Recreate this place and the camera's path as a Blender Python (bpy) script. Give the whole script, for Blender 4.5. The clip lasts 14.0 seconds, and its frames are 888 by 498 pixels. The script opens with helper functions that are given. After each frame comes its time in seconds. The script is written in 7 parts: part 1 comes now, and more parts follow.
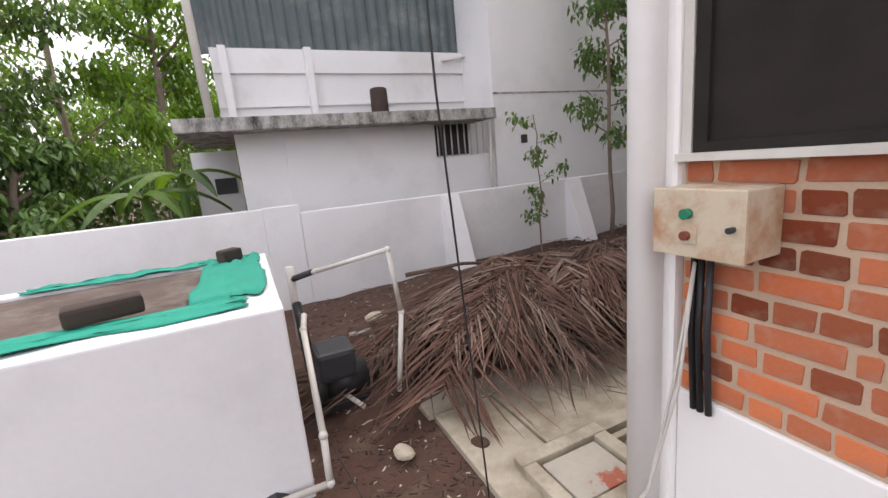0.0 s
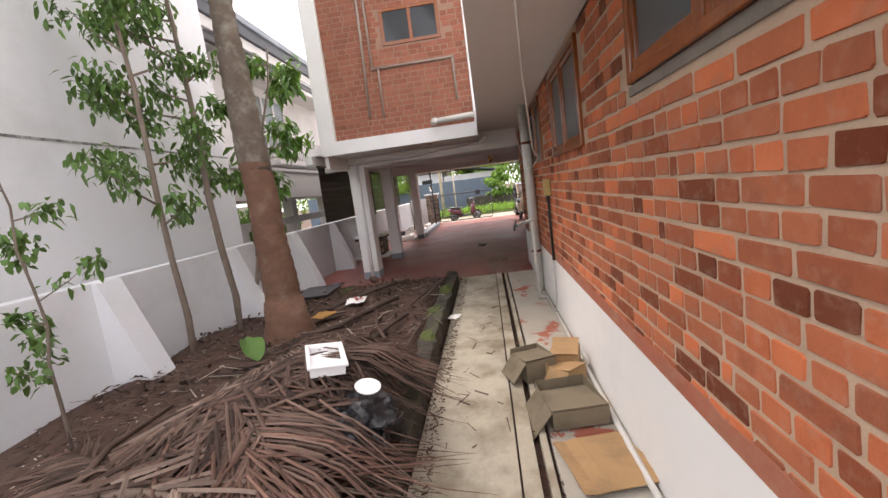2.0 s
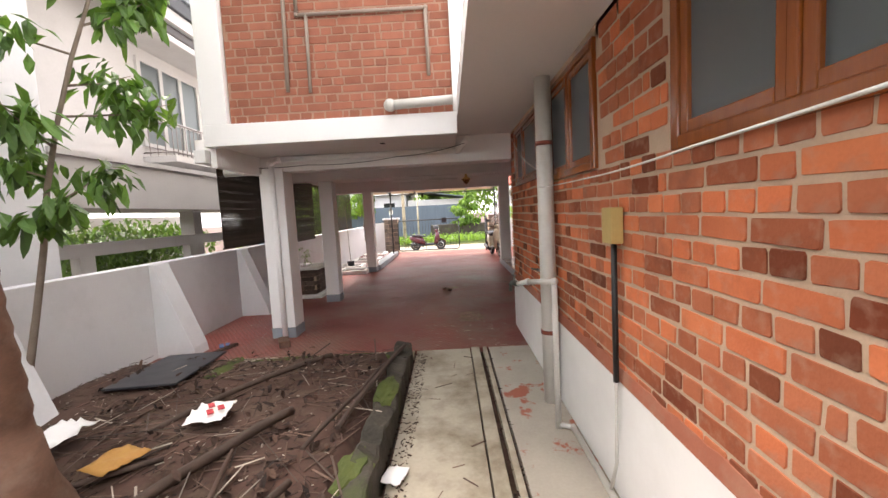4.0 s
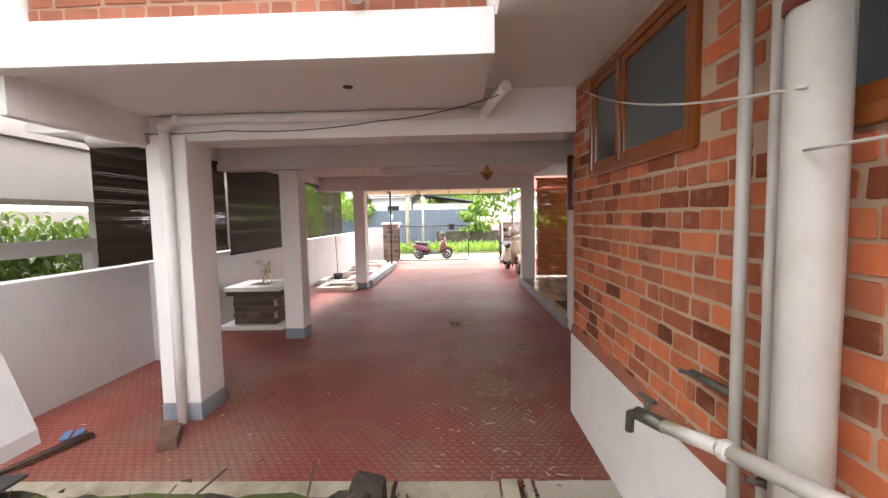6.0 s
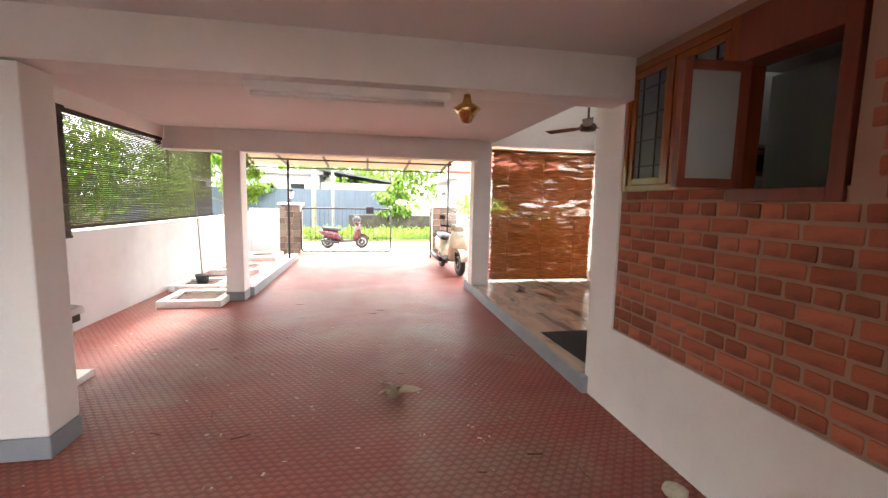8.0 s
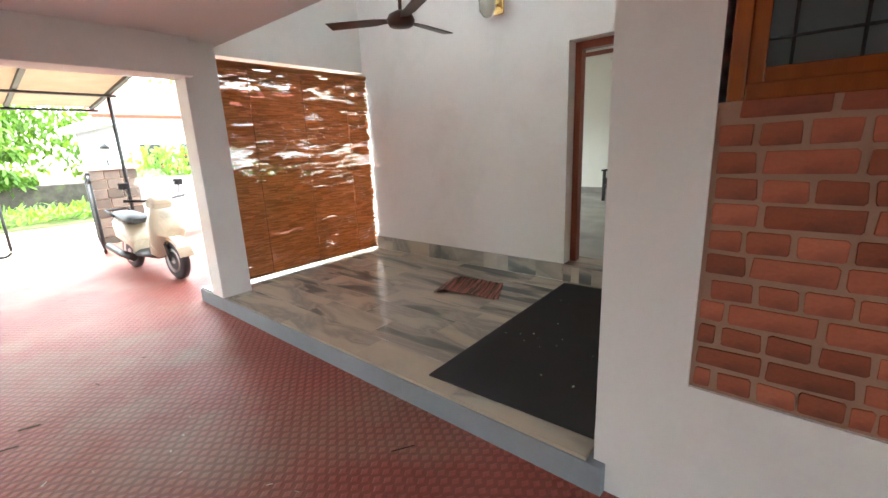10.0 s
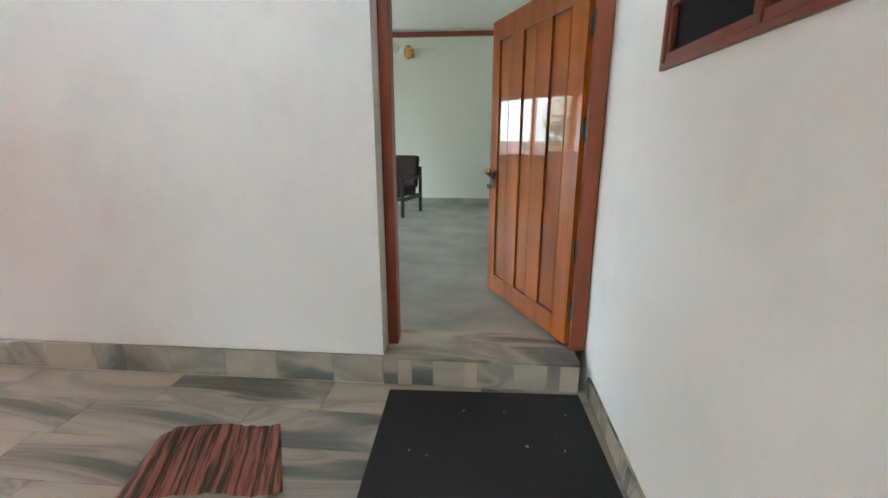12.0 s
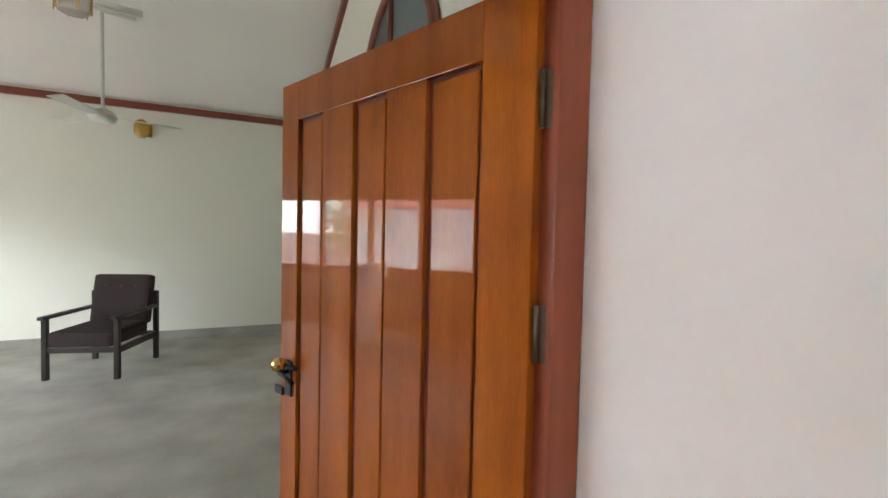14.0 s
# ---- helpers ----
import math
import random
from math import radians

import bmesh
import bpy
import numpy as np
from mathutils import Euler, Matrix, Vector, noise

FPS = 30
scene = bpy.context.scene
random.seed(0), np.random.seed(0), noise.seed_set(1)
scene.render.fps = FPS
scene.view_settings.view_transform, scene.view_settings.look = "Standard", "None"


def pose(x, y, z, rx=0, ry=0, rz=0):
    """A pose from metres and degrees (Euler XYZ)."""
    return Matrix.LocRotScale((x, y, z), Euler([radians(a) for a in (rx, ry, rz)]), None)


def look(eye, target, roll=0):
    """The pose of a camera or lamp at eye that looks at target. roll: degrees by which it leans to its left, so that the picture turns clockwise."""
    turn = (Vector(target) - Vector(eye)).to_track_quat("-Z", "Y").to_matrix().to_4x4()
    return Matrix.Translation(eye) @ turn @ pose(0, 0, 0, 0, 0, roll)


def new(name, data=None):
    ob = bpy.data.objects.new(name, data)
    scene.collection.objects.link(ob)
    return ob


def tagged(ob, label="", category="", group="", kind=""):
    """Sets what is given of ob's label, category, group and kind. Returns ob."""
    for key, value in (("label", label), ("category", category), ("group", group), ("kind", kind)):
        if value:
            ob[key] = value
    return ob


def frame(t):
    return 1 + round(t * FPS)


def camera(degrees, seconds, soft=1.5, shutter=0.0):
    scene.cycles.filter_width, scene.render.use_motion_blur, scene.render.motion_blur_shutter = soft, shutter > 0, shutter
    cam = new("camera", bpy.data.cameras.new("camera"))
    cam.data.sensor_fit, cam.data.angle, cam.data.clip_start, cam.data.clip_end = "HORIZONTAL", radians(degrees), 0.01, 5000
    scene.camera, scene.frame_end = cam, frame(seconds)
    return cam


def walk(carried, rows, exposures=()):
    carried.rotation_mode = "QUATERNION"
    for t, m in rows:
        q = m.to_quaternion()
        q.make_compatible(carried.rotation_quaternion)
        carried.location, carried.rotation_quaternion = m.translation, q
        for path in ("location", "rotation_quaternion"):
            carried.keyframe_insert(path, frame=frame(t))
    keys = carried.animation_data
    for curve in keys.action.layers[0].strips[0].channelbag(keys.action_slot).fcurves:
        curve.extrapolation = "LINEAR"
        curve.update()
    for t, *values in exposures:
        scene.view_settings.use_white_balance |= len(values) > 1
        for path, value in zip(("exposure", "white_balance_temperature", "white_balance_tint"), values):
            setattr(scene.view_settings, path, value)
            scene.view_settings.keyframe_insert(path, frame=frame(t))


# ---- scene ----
cam = camera(92.8, 14.0)
PATH = [
    (0, (0.942, 0.199, 1.54), (1.752, 1.98, 1.128), -5.2),
    (0.3, (0.928, 0.521, 1.587), (1.82, 2.261, 1.169), -6.0),
    (0.5, (1.021, 0.77, 1.558), (1.936, 2.504, 1.165), -5.8),
    (1, (1.214, 1.342, 1.54), (2.452, 2.856, 1.12), -8.5),
    (1.5, (1.603, 1.678, 1.559), (3.415, 2.438, 1.187), -10.1),
    (2, (2.129, 1.851, 1.498), (4.097, 2.076, 1.222), -7.4),
    (2.5, (2.642, 1.913, 1.499), (4.626, 1.832, 1.254), -4.9),
    (3, (3.283, 1.897, 1.499), (5.259, 1.752, 1.228), -4.0),
    (3.5, (3.961, 1.942, 1.527), (5.942, 1.925, 1.256), -4.0),
    (3.7, (4.233, 1.965, 1.483), (6.221, 1.97, 1.272), -3.7),
    (5.8, (6.546, 2.061, 1.55), (8.54, 2.159, 1.429), -1.2),
    (6, (6.8, 2.062, 1.503), (8.794, 2.12, 1.357), -1.1),
    (6.5, (7.426, 2.058, 1.475), (9.416, 2.077, 1.273), -0.8),
    (7, (8.073, 2.092, 1.48), (10.062, 2.052, 1.268), -0.2),
    (7.2, (8.362, 2.128, 1.461), (10.349, 2.057, 1.249), 0.0),
    (9.5, (11.38, 2.446, 1.496), (12.914, 1.214, 1.137), -0.5),
    (10, (11.917, 2.147, 1.468), (13.186, 0.674, 0.995), -2.5),
    (10.5, (12.347, 1.765, 1.408), (13.336, 0.117, 0.856), -2.5),
    (11, (12.694, 1.338, 1.422), (13.445, -0.416, 0.824), -2.5),
    (11.5, (12.919, 0.911, 1.452), (13.439, -0.927, 0.859), -1.8),
    (12, (13.082, 0.539, 1.485), (13.248, -1.39, 0.984), 0.0),
    (12.5, (13.092, 0.154, 1.588), (13.039, -1.81, 1.212), 0.2),
    (13, (13.136, -0.202, 1.578), (12.795, -2.154, 1.308), 1.0),
    (13.5, (13.16, -0.644, 1.727), (12.567, -2.55, 1.596), 0.7),
    (14, (13.108, -1.017, 1.741), (12.29, -2.84, 1.671), 1.3),
]
EXPOSURES = [(0, 0.55, 6600, 17), (1.5, 1.0, 6600, 17), (3, 1.6, 6800, 15), (3.5, 1.7, 6800, 15), (6, 2.4, 6700, 15), (7, 2.85, 6700, 12), (9.5, 3.3, 6300, 5), (10.5, 3.4, 5650, -4), (11.5, 3.65, 5500, -8), (12.5, 4.1, 5400, -3), (14, 3.9, 5950, 4)]
walk(cam, [(t, look(eye, target, roll)) for t, eye, target, roll in PATH], EXPOSURES)

# ---- world and large lights ----
world = bpy.data.worlds.new("sky")
scene.world = world
world.use_nodes = True
wn = world.node_tree
sky = wn.nodes.new("ShaderNodeTexSky")
sky.sky_type, sky.sun_disc = "NISHITA", False
sky.sun_elevation, sky.sun_rotation = radians(52), radians(44)
sky.air_density, sky.dust_density = 1.0, 6.0
wash = wn.nodes.new("ShaderNodeMixRGB")
wash.inputs[0].default_value = 0.6
wash.inputs[2].default_value = (12.5, 12.6, 12.8, 1)
wn.links.new(sky.outputs[0], wash.inputs[1])
wn.links.new(wash.outputs[0], wn.nodes["Background"].inputs[0])
wn.nodes["Background"].inputs[1].default_value = 0.15
sun = new("sun", bpy.data.lights.new("sun", "SUN"))
sun.data.energy, sun.data.angle, sun.data.color = 1.55, radians(18), (1.0, 0.96, 0.9)
sun.matrix_world = look((0, 0, 20), (-4.5, -4.7, 11.6))


# ---- materials ----
def mat(name, a, b=None, scale=4.0, rough=0.7, bump=0.15, fine=60.0, metal=0.0, vary="", spread=0.0, stretch=(1, 1, 1), contrast=0.5, spec=0.4, dirt=None, dirt_amount=0.0, dirt_scale=1.3, coat=0.0, dirt_from=0.5, dirt_soft=0.22):
    """Two colours mixed by broad noise, fine grain as bump, optional stains and a tone per piece."""
    m = bpy.data.materials.new(name)
    m.use_nodes = True
    n, l = m.node_tree.nodes, m.node_tree.links
    p = n["Principled BSDF"]
    p.inputs["Metallic"].default_value = metal
    p.inputs["Specular IOR Level"].default_value = spec
    p.inputs["Coat Weight"].default_value, p.inputs["Coat Roughness"].default_value = coat, 0.04
    co = n.new("ShaderNodeTexCoord")
    mp = n.new("ShaderNodeMapping")
    mp.inputs["Scale"].default_value = stretch
    l.new(co.outputs["Object"], mp.inputs[0])
    broad = n.new("ShaderNodeTexNoise")
    broad.inputs["Scale"].default_value, broad.inputs["Detail"].default_value = scale, 6
    grain = n.new("ShaderNodeTexNoise")
    grain.inputs["Scale"].default_value, grain.inputs["Detail"].default_value = fine, 4
    l.new(mp.outputs[0], broad.inputs[0])
    l.new(mp.outputs[0], grain.inputs[0])
    ramp = n.new("ShaderNodeValToRGB")
    ramp.color_ramp.elements[0].position, ramp.color_ramp.elements[1].position = 0.5 - contrast / 2, 0.5 + contrast / 2
    b = b or tuple(c * 0.8 for c in a)
    ramp.color_ramp.elements[0].color, ramp.color_ramp.elements[1].color = (*a, 1), (*b, 1)
    mixer = n.new("ShaderNodeMixRGB")
    mixer.blend_type, mixer.inputs[0].default_value = "MIX", 0.3
    l.new(broad.outputs[0], mixer.inputs[1])
    l.new(grain.outputs[0], mixer.inputs[2])
    l.new(mixer.outputs[0], ramp.inputs[0])
    out = ramp.outputs[0]
    if dirt:
        spots = n.new("ShaderNodeTexNoise")
        spots.inputs["Scale"].default_value, spots.inputs["Detail"].default_value, spots.inputs["Roughness"].default_value = dirt_scale, 8, 0.65
        l.new(co.outputs["Object"], spots.inputs[0])
        cut = n.new("ShaderNodeMapRange")
        cut.inputs[1].default_value, cut.inputs[2].default_value, cut.inputs[4].default_value = dirt_from, dirt_from + dirt_soft, dirt_amount
        l.new(spots.outputs[0], cut.inputs[0])
        dm = n.new("ShaderNodeMixRGB")
        dm.inputs[2].default_value = (*dirt, 1)
        l.new(cut.outputs[0], dm.inputs[0])
        l.new(out, dm.inputs[1])
        out = dm.outputs[0]
    if vary:
        src = n.new("ShaderNodeObjectInfo").outputs["Random"] if vary == "object" else n.new("ShaderNodeNewGeometry").outputs["Random Per Island"]
        tone = n.new("ShaderNodeHueSaturation")
        rng = n.new("ShaderNodeMapRange")
        rng.inputs[3].default_value, rng.inputs[4].default_value = 1 - spread, 1 + spread
        l.new(src, rng.inputs[0])
        l.new(rng.outputs[0], tone.inputs["Value"])
        l.new(out, tone.inputs["Color"])
        out = tone.outputs[0]
    l.new(out, p.inputs["Base Color"])
    rr = n.new("ShaderNodeMapRange")
    rr.inputs[3].default_value, rr.inputs[4].default_value = max(0.02, rough - 0.12), min(1, rough + 0.12)
    l.new(broad.outputs[0], rr.inputs[0])
    l.new(rr.outputs[0], p.inputs["Roughness"])
    if bump:
        bp = n.new("ShaderNodeBump")
        bp.inputs["Strength"].default_value, bp.inputs["Distance"].default_value = bump, 0.01
        l.new(mixer.outputs[0], bp.inputs["Height"])
        l.new(bp.outputs[0], p.inputs["Normal"])
    return m


def brick_mat(name, vary):
    """Fired clay: tones from dull orange to purple brown piece by piece, with burnt patches."""
    m = mat(name, (0.55, 0.18, 0.086), (0.42, 0.13, 0.064), 9, 0.88, 0.4, 110, spec=0.15, contrast=0.5, dirt=(0.16, 0.08, 0.055), dirt_amount=0.5, dirt_scale=6, dirt_from=0.52)
    n, l = m.node_tree.nodes, m.node_tree.links
    src = n.new("ShaderNodeObjectInfo").outputs["Random"] if vary == "object" else n.new("ShaderNodeNewGeometry").outputs["Random Per Island"]
    ramp = n.new("ShaderNodeValToRGB")
    ramp.color_ramp.interpolation = "LINEAR"
    e = ramp.color_ramp.elements
    e[0].position, e[0].color = 0.0, (0.42, 0.32, 0.3, 1)
    e[1].position, e[1].color = 1.0, (1.3, 1.3, 1.2, 1)
    for pos, col in ((0.04, (0.32, 0.3, 0.32)), (0.13, (0.55, 0.5, 0.5)), (0.3, (0.78, 0.78, 0.82)), (0.55, (0.95, 1.0, 1.05)), (0.78, (1.1, 1.02, 0.96)), (0.9, (1.34, 1.22, 1.1))):
        k = e.new(pos)
        k.color = (*col, 1)
    mul = n.new("ShaderNodeMixRGB")
    mul.blend_type, mul.inputs[0].default_value = "MULTIPLY", 1
    p = n["Principled BSDF"]
    was = p.inputs["Base Color"].links[0].from_socket
    l.new(src, ramp.inputs[0])
    l.new(was, mul.inputs[1])
    l.new(ramp.outputs[0], mul.inputs[2])
    dust = n.new("ShaderNodeTexNoise")
    dust.inputs["Scale"].default_value, dust.inputs["Detail"].default_value = 23, 7
    co = n.new("ShaderNodeTexCoord")
    l.new(co.outputs["Object"], dust.inputs[0])
    cut = n.new("ShaderNodeMapRange")
    cut.inputs[1].default_value, cut.inputs[2].default_value, cut.inputs[4].default_value = 0.52, 0.8, 0.35
    l.new(dust.outputs[0], cut.inputs[0])
    smear = n.new("ShaderNodeMixRGB")
    smear.inputs[2].default_value = (0.50, 0.33, 0.24, 1)
    l.new(cut.outputs[0], smear.inputs[0])
    l.new(mul.outputs[0], smear.inputs[1])
    l.new(smear.outputs[0], p.inputs["Base Color"])
    return m


def glass_mat(name, tint=(0.9, 0.95, 0.93), rough=0.05, see=0.6):
    m = bpy.data.materials.new(name)
    m.use_nodes = True
    n, l = m.node_tree.nodes, m.node_tree.links
    p = n["Principled BSDF"]
    p.inputs["Base Color"].default_value = (*tint, 1)
    p.inputs["Roughness"].default_value = rough
    p.inputs["Transmission Weight"].default_value = see
    p.inputs["IOR"].default_value = 1.45
    return m


def marble_mat(name):
    """Banded beige and grey green marble, each slab at its own shift."""
    m = mat(name, (0.42, 0.37, 0.29), (0.33, 0.30, 0.25), 5, 0.16, 0.03, 40, spec=0.5)
    n, l = m.node_tree.nodes, m.node_tree.links
    p = n["Principled BSDF"]
    co = n.new("ShaderNodeTexCoord")
    info = n.new("ShaderNodeObjectInfo")
    add = n.new("ShaderNodeVectorMath")
    add.operation = "ADD"
    big = n.new("ShaderNodeVectorMath")
    big.operation = "SCALE"
    big.inputs["Scale"].default_value = 9.0
    comb = n.new("ShaderNodeCombineXYZ")
    for k in (0, 1):
        l.new(info.outputs["Random"], comb.inputs[k])
    l.new(comb.outputs[0], big.inputs[0])
    l.new(co.outputs["Object"], add.inputs[0])
    l.new(big.outputs[0], add.inputs[1])
    mp = n.new("ShaderNodeMapping")
    mp.inputs["Rotation"].default_value = (0, 0, radians(24))
    mp.inputs["Scale"].default_value = (0.5, 2.3, 1)
    l.new(add.outputs[0], mp.inputs[0])
    no = n.new("ShaderNodeTexNoise")
    no.inputs["Scale"].default_value, no.inputs["Detail"].default_value, no.inputs["Distortion"].default_value = 1.35, 6, 1.1
    l.new(mp.outputs[0], no.inputs[0])
    r = n.new("ShaderNodeValToRGB")
    e = r.color_ramp.elements
    e[0].position, e[0].color = 0.36, (0.50, 0.43, 0.33, 1)
    e[1].position, e[1].color = 0.74, (0.10, 0.105, 0.10, 1)
    for pos, col in ((0.46, (0.45, 0.40, 0.32)), (0.53, (0.29, 0.275, 0.24)), (0.57, (0.40, 0.36, 0.30)), (0.63, (0.18, 0.18, 0.165))):
        k = e.new(pos)
        k.color = (*col, 1)
    l.new(no.outputs[0], r.inputs[0])
    l.new(r.outputs[0], p.inputs["Base Color"])
    return m


def chequer_mat(name):
    """Red chequered paving: short raised lozenges in rows, worn and dusty."""
    m = mat(name, (0.33, 0.088, 0.066), (0.23, 0.062, 0.05), 1.1, 0.5, 0.1, 30, spec=0.22, dirt=(0.27, 0.185, 0.14), dirt_amount=0.7, dirt_scale=0.9, contrast=0.4, dirt_from=0.47)
    n, l = m.node_tree.nodes, m.node_tree.links
    p = n["Principled BSDF"]
    co = n.new("ShaderNodeTexCoord")
    mp = n.new("ShaderNodeMapping")
    mp.inputs["Scale"].default_value = (1 / 0.042, 1 / 0.06, 1)
    l.new(co.outputs["Object"], mp.inputs[0])
    sep = n.new("ShaderNodeSeparateXYZ")
    l.new(mp.outputs[0], sep.inputs[0])

    def node(op, a, b=None):
        k = n.new("ShaderNodeMath")
        k.operation = op
        for i, v in enumerate((a, b)):
            if v is None:
                continue
            if isinstance(v, (int, float)):
                k.inputs[i].default_value = v
            else:
                l.new(v, k.inputs[i])
        return k.outputs[0]

    row = node("FLOOR", sep.outputs[0])
    shift = node("MULTIPLY", node("MODULO", row, 2), 0.5)
    u = node("SUBTRACT", node("FRACT", node("ADD", sep.outputs[1], shift)), 0.5)
    v = node("SUBTRACT", node("FRACT", sep.outputs[0]), 0.5)
    d = node("ADD", node("MULTIPLY", node("ABSOLUTE", u), 2.0), node("MULTIPLY", node("ABSOLUTE", v), 2.0))
    h = node("MINIMUM", node("MULTIPLY", node("SUBTRACT", 1.0, d), 3.0), 1.0)
    h = node("MAXIMUM", h, 0.0)
    bp = n.new("ShaderNodeBump")
    bp.inputs["Strength"].default_value, bp.inputs["Distance"].default_value = 0.9, 0.006
    l.new(h, bp.inputs["Height"])
    l.new(bp.outputs[0], p.inputs["Normal"])
    # base colour follows the relief: darker in hollows, paler on lozenge tops
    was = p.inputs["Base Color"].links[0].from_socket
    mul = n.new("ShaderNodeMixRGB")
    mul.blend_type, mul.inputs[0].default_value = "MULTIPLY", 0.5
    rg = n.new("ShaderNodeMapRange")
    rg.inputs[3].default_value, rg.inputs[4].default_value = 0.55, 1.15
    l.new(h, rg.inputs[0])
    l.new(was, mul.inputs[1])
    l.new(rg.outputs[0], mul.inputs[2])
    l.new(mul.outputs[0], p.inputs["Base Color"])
    return m


def leaf_light(m, share=0.35):
    """Lets part of the daylight through a leaf."""
    n, l = m.node_tree.nodes, m.node_tree.links
    p = n["Principled BSDF"]
    lit = n.new("ShaderNodeBsdfTranslucent")
    glow = n.new("ShaderNodeMixRGB")
    glow.blend_type, glow.inputs[0].default_value, glow.inputs[2].default_value = "MULTIPLY", 1, (2.2, 2.0, 1.0, 1)
    l.new(p.inputs["Base Color"].links[0].from_socket, glow.inputs[1])
    l.new(glow.outputs[0], lit.inputs[0])
    mx = n.new("ShaderNodeMixShader")
    mx.inputs[0].default_value = share
    l.new(p.outputs[0], mx.inputs[1])
    l.new(lit.outputs[0], mx.inputs[2])
    l.new(mx.outputs[0], n["Material Output"].inputs[0])


WHITE = mat("white_paint", (0.86, 0.85, 0.83), (0.81, 0.80, 0.78), 1.5, 0.75, 0.06, 45, dirt=(0.55, 0.53, 0.5), dirt_amount=0.25)
CEILP = mat("ceiling_paint", (0.82, 0.80, 0.78), (0.77, 0.75, 0.73), 1.2, 0.8, 0.05, 40)
WALLW = mat("outdoor_white_paint", (0.74, 0.74, 0.74), (0.66, 0.66, 0.67), 1.2, 0.8, 0.12, 35, dirt=(0.42, 0.41, 0.39), dirt_amount=0.4, dirt_scale=0.9)
# balcony house white, greyed to put the shade of its eaves into colour
SHADEDW = mat("shade_greyed_paint", (0.56, 0.54, 0.52), (0.47, 0.45, 0.44), 1.4, 0.8, 0.12, 35, dirt=(0.33, 0.31, 0.29), dirt_amount=0.4, dirt_scale=0.8)
STAIN = mat("stained_concrete", (0.50, 0.49, 0.46), (0.05, 0.05, 0.048), 4, 0.9, 0.3, 30, stretch=(2, 2, 0.8), contrast=0.3)
GREYP = mat("grey_paint", (0.30, 0.33, 0.36), (0.24, 0.27, 0.30), 3, 0.6, 0.08, 50, dirt=(0.2, 0.16, 0.13), dirt_amount=0.4)
CREAM = mat("cream_wall", (0.74, 0.73, 0.65), (0.70, 0.69, 0.61), 1.0, 0.8, 0.04, 40)
MORTAR = mat("mortar", (0.58, 0.43, 0.31), (0.44, 0.325, 0.235), 7, 0.95, 0.5, 110, spec=0.1)
RMORTAR = mat("red_tinted_mortar", (0.42, 0.26, 0.19), (0.33, 0.20, 0.145), 7, 0.95, 0.4, 110, spec=0.1)
BRICK, BRICKJ = brick_mat("brick_clay", "object"), brick_mat("brick_clay_joined", "island")
BRICKW = mat("weathered_brick_clay", (0.46, 0.15, 0.085), (0.30, 0.095, 0.062), 7, 0.9, 0.5, 90, vary="object", spread=0.34, spec=0.15, dirt=(0.12, 0.06, 0.05), dirt_amount=0.7, dirt_scale=4.5, dirt_from=0.47)
BRICKU = mat("washed_brick_clay", (0.37, 0.145, 0.09), (0.28, 0.105, 0.07), 8, 0.9, 0.4, 90, vary="island", spread=0.16, spec=0.15, dirt=(0.2, 0.09, 0.065), dirt_amount=0.5, dirt_scale=2.5)
CONC = mat("path_concrete", (0.49, 0.44, 0.345), (0.34, 0.30, 0.23), 2.6, 0.9, 0.4, 40, dirt=(0.18, 0.145, 0.095), dirt_amount=0.85, dirt_scale=2.4, dirt_from=0.44)
DRAINC = mat("stained_drain_concrete", (0.46, 0.42, 0.35), (0.33, 0.30, 0.25), 2.5, 0.9, 0.3, 50, dirt=(0.34, 0.09, 0.05), dirt_amount=0.92, dirt_scale=3.2, dirt_from=0.555, dirt_soft=0.035)
MOSSC = mat("mossy_concrete", (0.075, 0.063, 0.048), (0.02, 0.018, 0.013), 5, 0.95, 0.9, 40, dirt=(0.07, 0.095, 0.02), dirt_amount=0.85, dirt_scale=3.2, dirt_from=0.54)
SOIL = mat("soil", (0.10, 0.05, 0.034), (0.037, 0.021, 0.016), 5, 0.95, 0.8, 45, dirt=(0.17, 0.12, 0.08), dirt_amount=0.6, dirt_scale=5)
GRASS = mat("grass_ground", (0.10, 0.16, 0.04), (0.16, 0.15, 0.07), 3, 0.95, 0.8, 60)
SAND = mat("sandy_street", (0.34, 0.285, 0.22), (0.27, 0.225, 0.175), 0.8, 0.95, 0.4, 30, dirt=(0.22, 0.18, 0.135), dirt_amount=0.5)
WOOD = mat("teak", (0.31, 0.088, 0.017), (0.20, 0.052, 0.011), 3, 0.16, 0.05, 40, stretch=(8, 8, 0.6), spec=0.6)
DOORW = mat("varnished_teak", (0.44, 0.125, 0.008), (0.21, 0.046, 0.004), 1.6, 0.5, 0.03, 40, stretch=(7, 7, 0.6), spec=0.08, coat=0.55, contrast=0.42, dirt=(0.16, 0.034, 0.004), dirt_amount=0.55, dirt_scale=2.4, dirt_from=0.5, vary="object", spread=0.14)
FRAMEW = mat("varnished_frame_wood", (0.30, 0.08, 0.035), (0.21, 0.052, 0.025), 3, 0.35, 0.04, 40, stretch=(8, 8, 0.6))
DWOOD = mat("dark_red_wood", (0.22, 0.055, 0.03), (0.15, 0.038, 0.022), 3, 0.35, 0.08, 40, stretch=(6, 6, 0.6))
BLACK = mat("black_metal", (0.02, 0.02, 0.022), (0.03, 0.03, 0.03), 6, 0.45, 0.05, 60, metal=0.2)
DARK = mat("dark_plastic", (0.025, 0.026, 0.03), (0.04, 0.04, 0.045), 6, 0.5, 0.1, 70)
